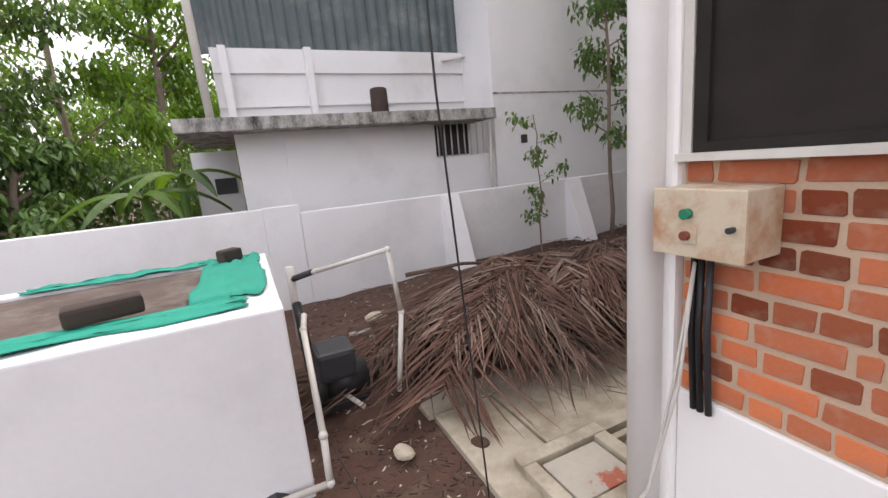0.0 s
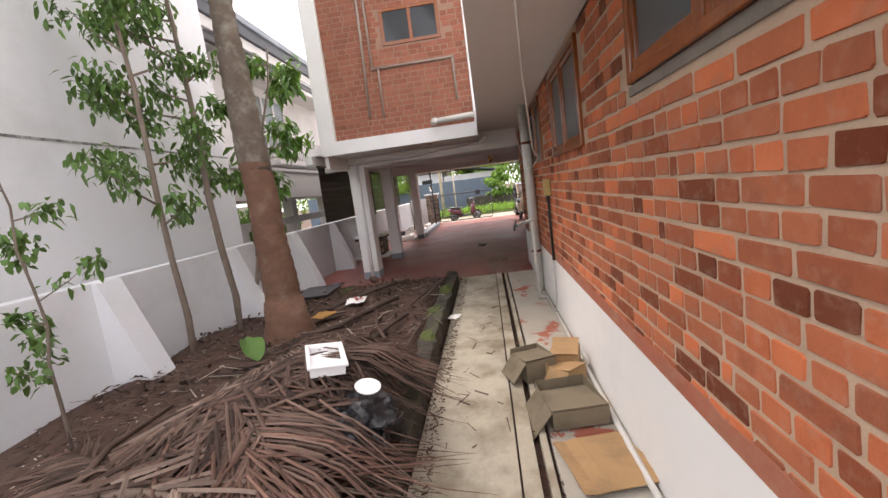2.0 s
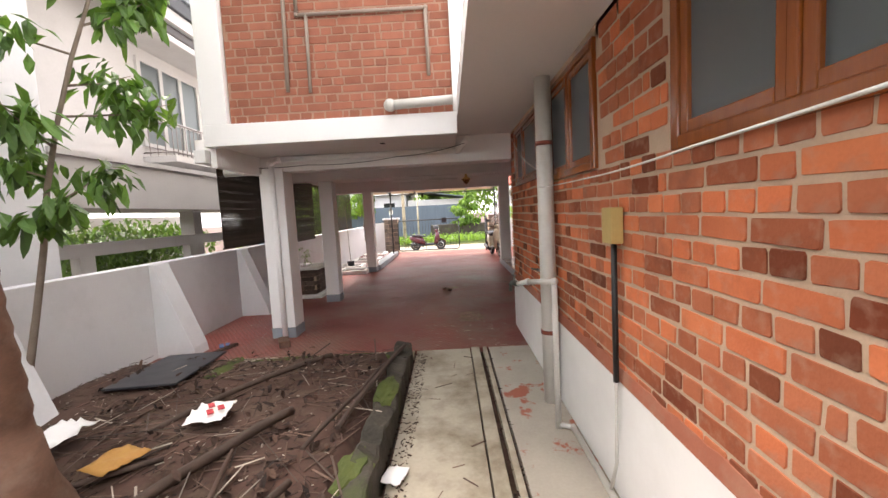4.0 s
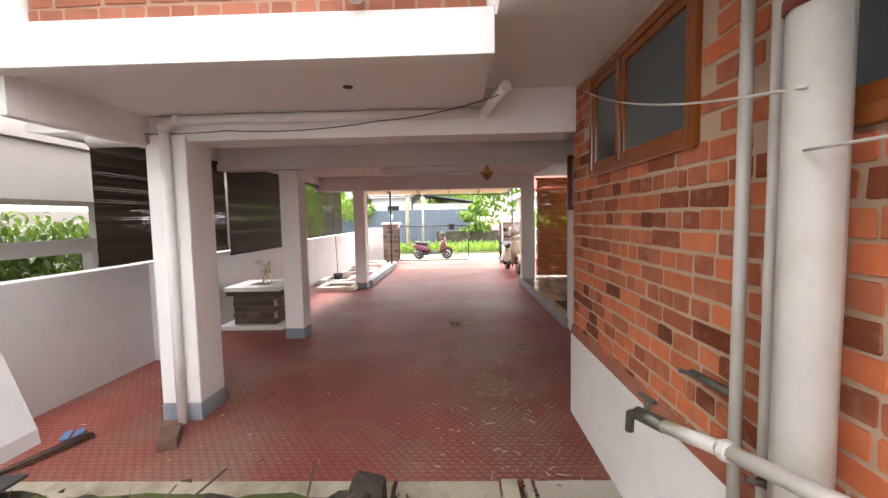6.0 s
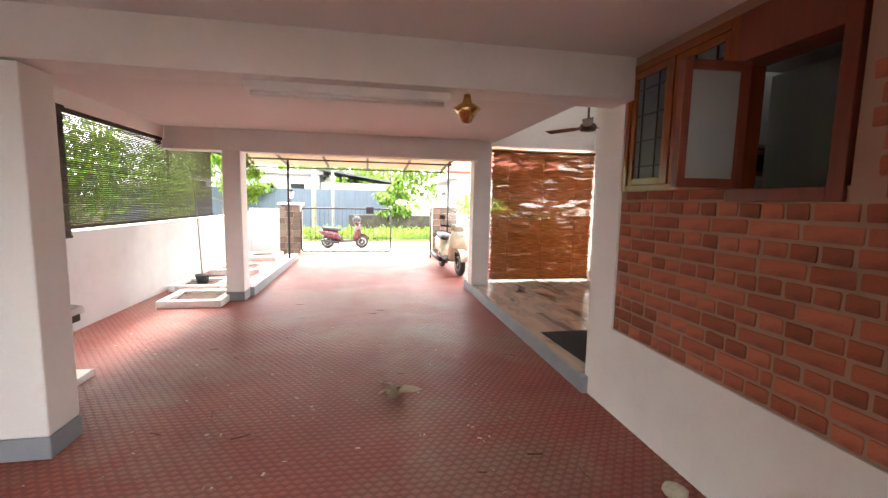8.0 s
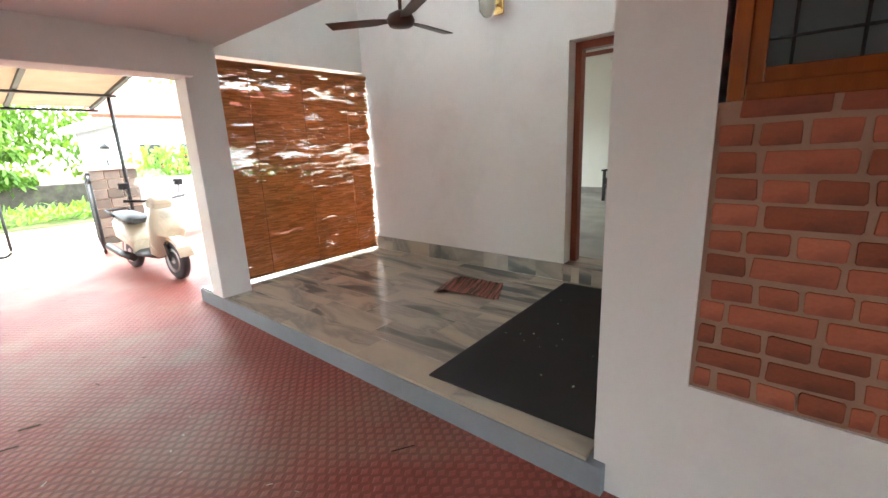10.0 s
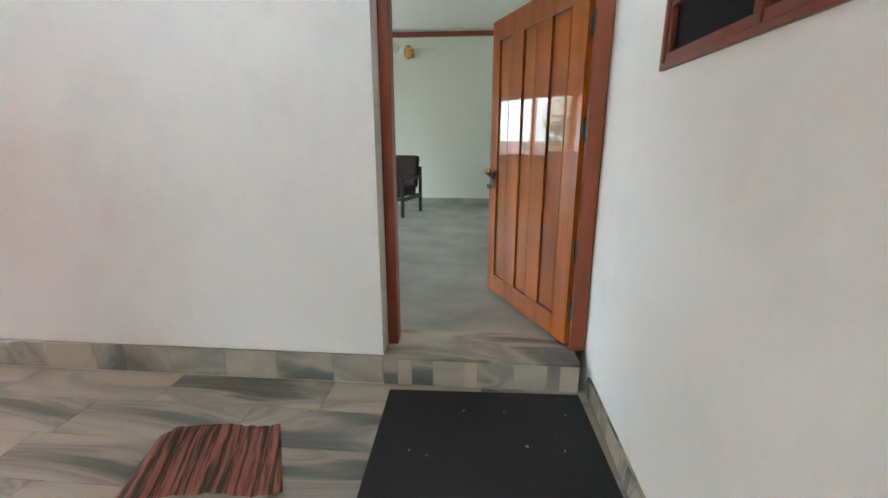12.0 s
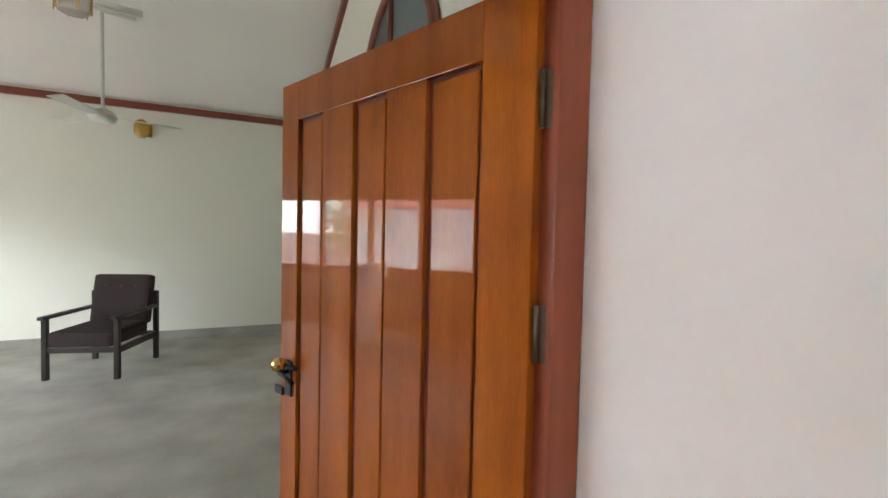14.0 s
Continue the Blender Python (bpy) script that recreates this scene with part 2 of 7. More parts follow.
PVC = mat("white_pvc", (0.62, 0.60, 0.55), (0.52, 0.50, 0.46), 3, 0.45, 0.04, 50, dirt=(0.36, 0.31, 0.25), dirt_amount=0.4, dirt_scale=4)
FROND = mat("dry_frond", (0.17, 0.11, 0.083), (0.065, 0.041, 0.032), 3, 0.85, 0.2, 50, vary="island", spread=0.6, spec=0.2)
FRONDR = mat("red_brown_frond", (0.185, 0.105, 0.076), (0.075, 0.042, 0.032), 3, 0.85, 0.2, 50, vary="island", spread=0.5, spec=0.2)
FRONDD = mat("wet_dark_frond", (0.11, 0.068, 0.05), (0.04, 0.025, 0.02), 3, 0.8, 0.2, 50, vary="island", spread=0.7, spec=0.25)
FRONDG = mat("bleached_frond", (0.29, 0.21, 0.165), (0.14, 0.098, 0.075), 3, 0.85, 0.2, 50, vary="island", spread=0.45, spec=0.2)
LICHEN = mat("lichen_bark", (0.16, 0.125, 0.095), (0.085, 0.066, 0.05), 7, 0.95, 0.7, 40, dirt=(0.28, 0.265, 0.22), dirt_amount=0.8, dirt_scale=6)
BARK = mat("palm_bark", (0.19, 0.097, 0.06), (0.10, 0.055, 0.037), 5, 0.95, 0.8, 35, stretch=(1, 1, 2.2), dirt=(0.27, 0.2, 0.15), dirt_amount=0.4, dirt_scale=5)
TWIG = mat("sapling_bark", (0.24, 0.19, 0.15), (0.15, 0.12, 0.09), 8, 0.9, 0.4, 60)
LEAF = mat("green_leaf", (0.05, 0.115, 0.028), (0.10, 0.17, 0.04), 3, 0.5, 0.1, 30, vary="island", spread=0.45)
LEAFB = mat("bright_leaf", (0.14, 0.25, 0.03), (0.07, 0.15, 0.022), 3, 0.5, 0.1, 30, vary="island", spread=0.4)
leaf_light(LEAF, 0.2)
leaf_light(LEAFB, 0.35)
MARBLE = marble_mat("banded_marble")
CHEQ = chequer_mat("red_chequered_paving")
RUBBER = mat("black_mat", (0.022, 0.022, 0.025), (0.03, 0.03, 0.033), 8, 0.85, 0.5, 160)
TERRA = mat("grey_terrazzo", (0.38, 0.365, 0.32), (0.20, 0.19, 0.16), 2.2, 0.4, 0.0, 120, contrast=0.36, spec=0.35)
GREEN = mat("green_netting", (0.0, 0.22, 0.15), (0.01, 0.30, 0.21), 8, 0.7, 0.4, 90)
ROOFS = mat("grey_green_sheet", (0.06, 0.085, 0.09), (0.10, 0.125, 0.125), 2, 0.5, 0.05, 30, stretch=(4, 4, 0.4), dirt=(0.3, 0.3, 0.3), dirt_amount=0.4, dirt_scale=2)
FROST = glass_mat("frosted_glass", (0.115, 0.14, 0.145), 0.3, 0.25)
# opaque dark panes; the unlit rooms behind are put into their colour
DGLASS = glass_mat("dark_glass", (0.02, 0.022, 0.024), 0.08, 0.0)
UNLITP = glass_mat("unlit_room_pane", (0.012, 0.011, 0.014), 0.35, 0.0)
UNLITP.node_tree.nodes["Principled BSDF"].inputs["Specular IOR Level"].default_value = 0.08
CLEAR = glass_mat("clear_glass", (0.95, 0.97, 0.97), 0.02, 0.95)


# ---- mesh helpers ----
def bx(bm, x0, y0, z0, x1, y1, z1, bevel=0.0, m=None):
    """A box between two corners, its edges rounded by bevel."""
    made = bmesh.ops.create_cube(bm, size=1)["verts"]
    bmesh.ops.scale(bm, vec=(abs(x1 - x0), abs(y1 - y0), abs(z1 - z0)), verts=made)
    bmesh.ops.translate(bm, vec=((x0 + x1) / 2, (y0 + y1) / 2, (z0 + z1) / 2), verts=made)
    if bevel:
        edges = list({e for v in made for e in v.link_edges})
        made = list({v for f in bmesh.ops.bevel(bm, geom=edges, offset=bevel, segments=2, affect="EDGES", profile=0.6)["faces"] for v in f.verts} | {v for v in made if v.is_valid})
    if m:
        bmesh.ops.transform(bm, matrix=m, verts=made)
    return made


def tube(bm, pts, r, seg=8, r1=None):
    """A round pipe along points, tapering from r to r1, with capped ends."""
    pts = [Vector(p) for p in pts]
    r1 = r if r1 is None else r1
    rings = []
    for i, p in enumerate(pts):
        d = (pts[min(i + 1, len(pts) - 1)] - pts[max(i - 1, 0)]).normalized()
        side = d.cross(Vector((0, 0, 1)))
        if side.length < 0.05:
            side = d.cross(Vector((1, 0, 0)))
        side.normalize()
        up = side.cross(d)
        rad = r + (r1 - r) * i / max(1, len(pts) - 1)
        rings.append([bm.verts.new(p + rad * (math.cos(2 * math.pi * k / seg) * side + math.sin(2 * math.pi * k / seg) * up)) for k in range(seg)])
    for a, b in zip(rings, rings[1:]):
        for k in range(seg):
            bm.faces.new((a[k], a[(k + 1) % seg], b[(k + 1) % seg], b[k])).smooth = True
    bm.faces.new(rings[0][::-1])
    bm.faces.new(rings[-1])


def lathe(bm, profile, seg=20, at=(0, 0, 0)):
    """A turned shape: rings of (radius, height)."""
    rings = [[bm.verts.new((at[0] + r * math.cos(2 * math.pi * k / seg), at[1] + r * math.sin(2 * math.pi * k / seg), at[2] + z)) for k in range(seg)] for r, z in profile]
    for a, b in zip(rings, rings[1:]):
        for k in range(seg):
            bm.faces.new((a[k], a[(k + 1) % seg], b[(k + 1) % seg], b[k])).smooth = True
    bm.faces.new(rings[0][::-1])
    bm.faces.new(rings[-1])


def prism(bm, pts, depth, m):
    """An outline in its own plane, given thickness, placed by m."""
    a = [bm.verts.new(m @ Vector((x, y, 0))) for x, y in pts]
    b = [bm.verts.new(m @ Vector((x, y, depth))) for x, y in pts]
    bm.faces.new(a[::-1])
    bm.faces.new(b)
    for k in range(len(pts)):
        bm.faces.new((a[k], a[(k + 1) % len(pts)], b[(k + 1) % len(pts)], b[k]))


def mesh_of(name, bm, material):
    bmesh.ops.recalc_face_normals(bm, faces=bm.faces)
    me = bpy.data.meshes.new(name)
    bm.to_mesh(me)
    bm.free()
    me.materials.append(material)
    return me


def part(name, bm, material, parent, label=""):
    ob = new(name, mesh_of(name, bm, material))
    ob.parent = parent
    return tagged(ob, label)


def thing(name, m, label, category, group=""):
    ob = new(name)
    ob.empty_display_size = 0.1
    ob.matrix_basis = m
    return tagged(ob, label, category, group)


def solid(name, bm, material, label, category, group="", kind=""):
    return tagged(new(name, mesh_of(name, bm, material)), label, category, group, kind)


def setting(name, material, label, category, *boxes, bevel=0.0):
    bm = bmesh.new()
    for b in boxes:
        bx(bm, *b, bevel=bevel)
    return solid(name, bm, material, label, category, kind="structure")


def boxpart(name, material, parent, *boxes, bevel=0.0, label=""):
    bm = bmesh.new()
    for b in boxes:
        bx(bm, *b, bevel=bevel)
    return part(name, bm, material, parent, label)


def tubepart(name, material, parent, pts, r, seg=8, r1=None, label=""):
    bm = bmesh.new()
    tube(bm, pts, r, seg, r1)
    return part(name, bm, material, parent, label)


# ---- ground ----
def ground_height(x, y):
    return -0.05 - 0.27 * min(1, max(0, (x - 21.6) / 3.2))


bm = bmesh.new()
gx = [-400, -60, -15, -5, 0, 5, 12, 21.4, 22, 23, 24, 25, 27, 30, 40, 80, 400]
gy = [-400, -60, -20, -8, 0, 3, 6, 12, 30, 80, 400]
grid = [[bm.verts.new((x, y, ground_height(x, y))) for y in gy] for x in gx]
for i in range(len(gx) - 1):
    for j in range(len(gy) - 1):
        bm.faces.new((grid[i][j], grid[i + 1][j], grid[i + 1][j + 1], grid[i][j + 1]))
solid("ground", bm, SOIL, "brown bare soil under the whole plot", "ground", kind="structure")
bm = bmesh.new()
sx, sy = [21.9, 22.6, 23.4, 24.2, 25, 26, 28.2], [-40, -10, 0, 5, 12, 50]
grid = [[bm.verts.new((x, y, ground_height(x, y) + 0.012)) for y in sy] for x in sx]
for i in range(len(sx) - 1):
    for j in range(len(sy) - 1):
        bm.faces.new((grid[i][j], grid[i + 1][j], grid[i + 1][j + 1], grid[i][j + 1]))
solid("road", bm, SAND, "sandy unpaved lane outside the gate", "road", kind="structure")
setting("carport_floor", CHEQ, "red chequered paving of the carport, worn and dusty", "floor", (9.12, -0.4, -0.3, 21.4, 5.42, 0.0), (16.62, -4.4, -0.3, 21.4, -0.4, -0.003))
setting("gate_apron", CONC, "pale concrete apron at the gate", "pavement", (21.4, -1.2, -0.3, 22.3, 5.4, -0.012))

# garden path beside the brick wall
setting("path_slab", CONC, "pale weathered concrete path with cracks", "path", (1.75, 2.44, -0.2, 4.9, 2.86, -0.012), (2.2, 1.84, -0.2, 9.12, 2.42, 0.0), (1.78, 1.25, -0.2, 2.19, 2.42, -0.01), bevel=0.006)
chamber = thing("drain_chamber", pose(2.22, 1.56, -0.01), "square concrete drain chamber with a sunken lid", "drain chamber")
boxpart("rim", CONC, chamber, (-0.27, -0.24, -0.1, 0.27, -0.16, 0.05), (-0.27, 0.16, -0.1, 0.27, 0.24, 0.05), (-0.27, -0.16, -0.1, -0.19, 0.16, 0.048), (0.19, -0.16, -0.1, 0.27, 0.16, 0.048), bevel=0.008)
boxpart("lid", DRAINC, chamber, (-0.17, -0.14, -0.1, 0.17, 0.14, 0.032), bevel=0.008)
setting("drain_cover", DRAINC, "concrete drain covers along the wall", "drain cover", (2.55, 1.2, -0.2, 5.35, 1.64, -0.004), (5.37, 1.2, -0.2, 9.12, 1.64, 0.004), bevel=0.006)
setting("drain_edge", CONC, "narrow concrete drain edging", "kerb", (2.5, 1.66, -0.2, 9.12, 1.7, 0.012), (2.5, 1.74, -0.2, 9.12, 1.83, 0.014), bevel=0.005)
bm = bmesh.new()
for b, cuts in (((3.4, 2.44, -0.2, 8.95, 2.6, 0.19), 60), ((8.8, 2.6, -0.2, 8.95, 5.36, 0.045), 30)):
    bx(bm, *b, bevel=0.025)
    long_edges = [e for e in bm.edges if e.calc_length() > 2]
    bmesh.ops.subdivide_edges(bm, edges=long_edges, cuts=cuts)
for v in bm.verts:
    if v.co.z > 0:
        v.co += Vector((0, 0.045 * noise.noise(v.co * 3.1) + 0.02 * noise.noise(v.co * 11), 0.06 * noise.noise(v.co * 4.3) + 0.03 * noise.noise(v.co * 13) - 0.015))
solid("bed_kerb", bm, MOSSC, "dark mossy crumbling concrete kerb of the planting bed", "kerb", kind="structure")
bm = bmesh.new()
nx, ny = 46, 24
bed = []
for i in range(nx + 1):
    row = []
    for j in range(ny + 1):
        x, y = 1.15 + (8.82 - 1.15) * i / nx, 2.58 + (5.4 - 2.58) * j / ny
        lift = 0.13 * min(1, max(0, (x - 1.6) / 2.5))
        z = 0.01 + lift + 0.05 * noise.noise((x * 1.3, y * 1.3, 0)) + 0.025 * noise.noise((x * 5, y * 5, 2))
        row.append(bm.verts.new((x, y, z if 0 < i < nx and 0 < j < ny else -0.12)))
    bed.append(row)
for i in range(nx):
    for j in range(ny):
        bm.faces.new((bed[i][j], bed[i + 1][j], bed[i + 1][j + 1], bed[i][j + 1])).smooth = True
solid("planting_bed", bm, SOIL, "uneven brown soil of the planting bed", "soil", kind="structure")

# ---- house walls ----
BW_Z0, BW_Z1 = 0.63, 2.38
wall_long = setting("wall_long", MORTAR, "exposed brick side wall of the house with wide pale joints", "wall", (2.3, 0.95, BW_Z0, 2.85, 1.185, 2.42), (2.85, 0.95, BW_Z0, 4.0, 1.185, 1.83), (2.85, 0.95, 2.35, 4.0, 1.185, 2.42),
                    (4.0, 0.95, BW_Z0, 9.55, 1.185, 1.66), (6.9, 0.95, 1.66, 7.95, 1.185, 1.68), (8.36, 0.95, 1.66, 9.55, 1.185, 1.74), (6.12, 0.95, 1.66, 6.9, 1.185, 2.42), (7.95, 0.95, 1.66, 8.36, 1.185, 2.42),
                    (9.55, 0.95, BW_Z0, 9.98, 1.185, 2.42), (4.0, 0.95, 2.35, 9.55, 1.185, 2.42), (4.07, 0.95, 1.66, 5.0, 1.185, 2.42), (4.0, 0.95, 1.66, 4.07, 1.185, 1.83))
setting("plinth_long", WHITE, "white painted plinth under the brick wall", "plinth", (2.3, 0.95, -0.1, 10.0, 1.2, BW_Z0), bevel=0.008)
wall_back = setting("wall_back", MORTAR, "exposed brick rear wall of the house", "wall", (2.3, -3.0, BW_Z0, 2.5, 0.95, 1.47), (2.3, -3.0, 1.47, 2.5, -0.6, 2.6))
setting("plinth_back", WHITE, "white painted plinth of the rear wall", "plinth", (2.285, -3.0, -0.1, 2.5, 1.158, BW_Z0 - 0.002), bevel=0.008)
setting("corner_pillar", WHITE, "white painted pillar at the house corner", "pillar", (2.26, 1.16, -0.1, 2.5, 1.235, 5.2), bevel=0.02)
wall_side = setting("wall_side", RMORTAR, "exposed brick wall panel beside the porch", "wall", (10.0, 0.3, 0.6, 12.15, 0.565, 1.56), (10.0, 0.3, 1.56, 10.75, 0.565, 2.42), (10.75, 0.3, 2.36, 12.15, 0.565, 2.42))
setting("plinth_side", WHITE, "white painted plinth of the porch side wall", "plinth", (10.0, 0.302, -0.1, 12.2199, 0.58, 0.6))
setting("wall_return", WHITE, "white painted short return wall", "wall", (9.8, 0.3, -0.1, 10.0, 0.95, 2.42))
setting("porch_pillar", WHITE, "white painted end of the porch wall", "pillar", (12.15, 0.302, 0.6, 12.22, 0.58, 3.3))
setting("wall_porch_side", WHITE, "white painted side wall of the porch", "wall", (12.22, -1.8, -0.1, 12.47, 0.58, 1.71), (12.22, -1.8, 1.94, 12.47, 0.58, 3.3), (12.22, -1.8, 1.71, 12.47, -1.07, 1.94), (12.22, 0.0, 1.71, 12.47, 0.58, 1.94))
setting("wall_porch_back", WHITE, "white painted rear wall of the porch", "wall", (13.605, -1.8, -0.1, 16.6, -1.57, 3.3), (12.471, -1.8, 2.3, 13.605, -1.57, 3.3))
setting("wall_porch_end", WHITE, "white painted wall above the porch blind", "wall", (16.35, -1.57, 2.4, 16.6, 0.4, 3.3), (16.35, -1.66, -0.1, 16.5, -1.57, 2.4))
setting("ceiling_porch", CEILP, "white porch ceiling", "ceiling", (12.22, -1.8, 3.3, 16.6, 0.62, 3.42))
# the high slot is added out of view to brighten the porch with sky light
setting("wall_over_porch", WHITE, "white painted wall over the porch edge with an added slot for light", "wall", (12.47, 0.31, 2.562, 16.35, 0.6, 2.95), (12.47, 0.31, 2.95, 12.8, 0.6, 3.3), (14.3, 0.31, 2.95, 14.5, 0.6, 3.3), (16.1, 0.31, 2.95, 16.35, 0.6, 3.3))

# unseen closing ceiling and wall, added to block sky light behind the windows
setting("ceiling_house", CEILP, "plain unseen ceiling added to keep sky light out of the rooms", "ceiling", (2.5, -3.0, 2.45, 9.98, 0.59, 2.6), (9.98, -3.0, 2.45, 12.2, 0.29, 2.6))
setting("wall_house_inner", CREAM, "plain unseen wall added to close the rooms against light", "wall", (2.5, -3.1, -0.1, 12.2, -3.0, 2.6))
# carport frame
setting("ceiling_carport", CEILP, "white painted carport ceiling", "ceiling", (10.0, 0.3, 2.42, 16.4, 5.15, 2.56))
setting("ceiling_overhang", CEILP, "white soffit of the upper storey overhang", "ceiling", (8.84, 1.87, 2.28, 9.9, 4.36, 2.42), (2.3, 0.6, 2.42, 8.8, 1.86, 2.62), (8.8, 0.6, 2.422, 10.0, 1.868, 2.522))
setting("carport_beam", WHITE, "white painted beams of the carport", "beam", (9.9, 1.19, 2.1, 10.2, 4.36, 2.42), (12.06, 0.58, 2.15, 12.32, 5.1, 2.42), (15.9, 0.6, 2.12, 16.2, 5.1, 2.42),
        (9.9, 4.98, 2.26, 16.2, 5.12, 2.42), bevel=0.006)
for x0, x1 in ((9.87, 10.2), (12.06, 12.32), (15.88, 16.17)):
    col = thing("carport_column", pose((x0 + x1) / 2, 4.02, 0), "white painted square concrete column with grey foot", "column", "carport columns")
    w = (x1 - x0) / 2
    boxpart("shaft", WHITE, col, (-w, 0, 0.13, w, 0.3 if x0 < 10 else 0.24, 2.14), bevel=0.012)
    boxpart("foot", GREYP, col, (-w - 0.004, -0.004, 0.0, w + 0.004, 0.304 if x0 < 10 else 0.244, 0.13), bevel=0.008, label="grey painted foot")
col = thing("porch_column", pose(16.12, 0.36, 0.15), "white painted square column at the porch corner", "column")
boxpart("shaft", WHITE, col, (-0.12, 0, 0, 0.12, 0.28, 2.27), bevel=0.01)

# porch floor
setting("porch_step", GREYP, "grey painted edge of the raised porch floor", "step", (12.42, 0.55, -0.1, 16.6, 0.625, 0.135), bevel=0.006)
porch_floor = setting("porch_floor", GREYP, "raised porch floor laid with banded marble slabs", "floor", (12.47, -1.6, -0.1, 16.6, 0.55, 0.13))
doorstep = setting("doorstep", MARBLE, "marble doorstep at the house door", "step", (12.53, -1.9, 0.0, 13.604, -1.556, 0.304))
skirting_porch = setting("skirting_porch", MARBLE, "banded marble skirting of the porch", "skirting", (13.607, -1.57, 0.15, 16.35, -1.554, 0.316), (12.47, -1.548, 0.15, 12.482, 0.54, 0.246))

bm = bmesh.new()
tops = [(2.52 + 7.46 * k / 120, 0.685 + 0.016 * noise.noise((k * 0.31, 0, 0)) + 0.012 * noise.noise((k * 1.7, 3, 0))) for k in range(121)]
prev = None
for x, z in tops:
    ring = [bm.verts.new(p) for p in ((x, 1.186, BW_Z0 - 0.01), (x, 1.2035, BW_Z0 - 0.01), (x, 1.2, BW_Z0 + 0.02), (x, 1.1935, z), (x, 1.186, z + 0.004))]
    if prev:
        for i in range(5):
            bm.faces.new((prev[i], prev[(i + 1) % 5], ring[(i + 1) % 5], ring[i]))
    else:
        bm.faces.new(ring)
    prev = ring
bm.faces.new(prev[::-1])
solid("wall_fillet", bm, mat("red_cement", (0.40, 0.13, 0.075), (0.30, 0.105, 0.065), 5, 0.9, 0.3, 60, dirt=(0.36, 0.24, 0.17), dirt_amount=0.6, dirt_scale=3, dirt_from=0.48), "uneven red cement fillet between plinth and brickwork", "trim", kind="structure")

# upper storey over the garden
wall_upper = setting("wall_upper", RMORTAR, "exposed brick wall of the upper storey", "wall", (8.86, 1.9, 2.46, 9.1, 4.1, 6.0))
setting("upper_band", WHITE, "white painted band and corner of the upper storey", "trim", (8.8, 1.87, 2.25, 8.9, 4.36, 2.46), (8.8, 4.11, 2.46, 9.1, 4.36, 6.0), (9.0, 4.3, 2.06, 9.9, 4.36, 2.46), (8.9, 4.3, 2.06, 9.0, 4.36, 2.26), (8.8, 1.84, 2.46, 9.1, 1.9, 6.0), bevel=0.006)
setting("upper_side_wall", WHITE, "white painted flank of the upper storey", "wall", (2.3, 0.6, 2.622, 8.8, 0.8, 6.0), (9.1, 1.9, 2.56, 16.4, 4.36, 6.0))


# ---- windows and doors of the house ----
def casement(parent, along, x0, x1, y, z0, z1, wood, pane, out=0.02, angle=0.0):
    """One sash in a wall that runs along x, its face towards +y; angle swings it out about its x1 side."""
    w, h = x1 - x0, z1 - z0
    bm = bmesh.new()
    for b in ((0, -0.02, 0, 0.042, 0.02, h), (w - 0.042, -0.02, 0, w, 0.02, h), (0.042, -0.02, 0, w - 0.042, 0.02, 0.042), (0.042, -0.02, h - 0.042, w - 0.042, 0.02, h)):
        bx(bm, *b, bevel=0.005)
    sash = part("sash", bm, wood, parent)
    sash.matrix_basis = Matrix.Translation((x1, y + out, z0)) @ Matrix.Rotation(radians(angle), 4, "Z") @ Matrix.Translation((-w, 0, 0))
    boxpart("pane", pane, sash, (0.036, -0.004, 0.036, w - 0.036, 0.004, h - 0.036))


def window(name, x0, x1, y, z0, z1, wood, pane, splits, label, grille=False):
    """A timber window in a wall along x with its face at y; splits are the mullion places."""
    bm = bmesh.new()
    t = 0.045
    for b in ((x0, y - 0.16, z0, x0 + t, y + 0.01, z1), (x1 - t, y - 0.16, z0, x1, y + 0.01, z1), (x0 + t, y - 0.16, z0, x1 - t, y + 0.012, z0 + t), (x0 + t, y - 0.16, z1 - t, x1 - t, y + 0.01, z1)):
        bx(bm, *b, bevel=0.006)
    for s in splits:
        bx(bm, s - 0.018, y - 0.15, z0 + t, s + 0.018, y + 0.008, z1 - t, bevel=0.005)
    win = solid(name, bm, wood, label, "window", kind="structure")
    edges = [x0 + t, *splits, x1 - t]
    for a, b in zip(edges, edges[1:]):
        casement(win, "x", a + (0.018 if a != x0 + t else 0.0), b - (0.018 if b != x1 - t else 0.0), y - 0.04, z0 + t, z1 - t, wood, pane)
    if grille:
        bm = bmesh.new()
        for k in range(1, 5):
            z = z0 + (z1 - z0) * k / 5
            tube(bm, [(x0 + 0.05, y - 0.012, z), (x1 - 0.05, y - 0.012, z)], 0.005, 6)
        for k in range(1, 6):
            x = x0 + (x1 - x0) * k / 6
            tube(bm, [(x, y - 0.012, z0 + 0.05), (x, y - 0.012, z1 - 0.05)], 0.005, 6)
        part("grille", bm, BLACK, win, "black iron bars")
    return win


window("window_11", 2.85, 4.07, 1.2, 1.83, 2.36, WOOD, FROST, [3.46], "teak casement window with frosted glass nearest the house corner")
CEMENT = mat("grey_cement", (0.26, 0.225, 0.19), (0.18, 0.155, 0.13), 7, 0.95, 0.5, 90)
for n, (x0, x1, z0) in enumerate(((2.85, 4.07, 1.83),)):
    setting(f"window_sill_{n + 1}", CEMENT, "grey cement band under the window", "sill", (x0 - 0.03, 1.18, z0 - 0.045, x1 + 0.03, 1.194, z0 - 0.002), bevel=0.004)
window("window_1", 5.0, 6.12, 1.2, 1.66, 2.36, WOOD, FROST, [5.6], "teak casement window with frosted glass in the brick wall")
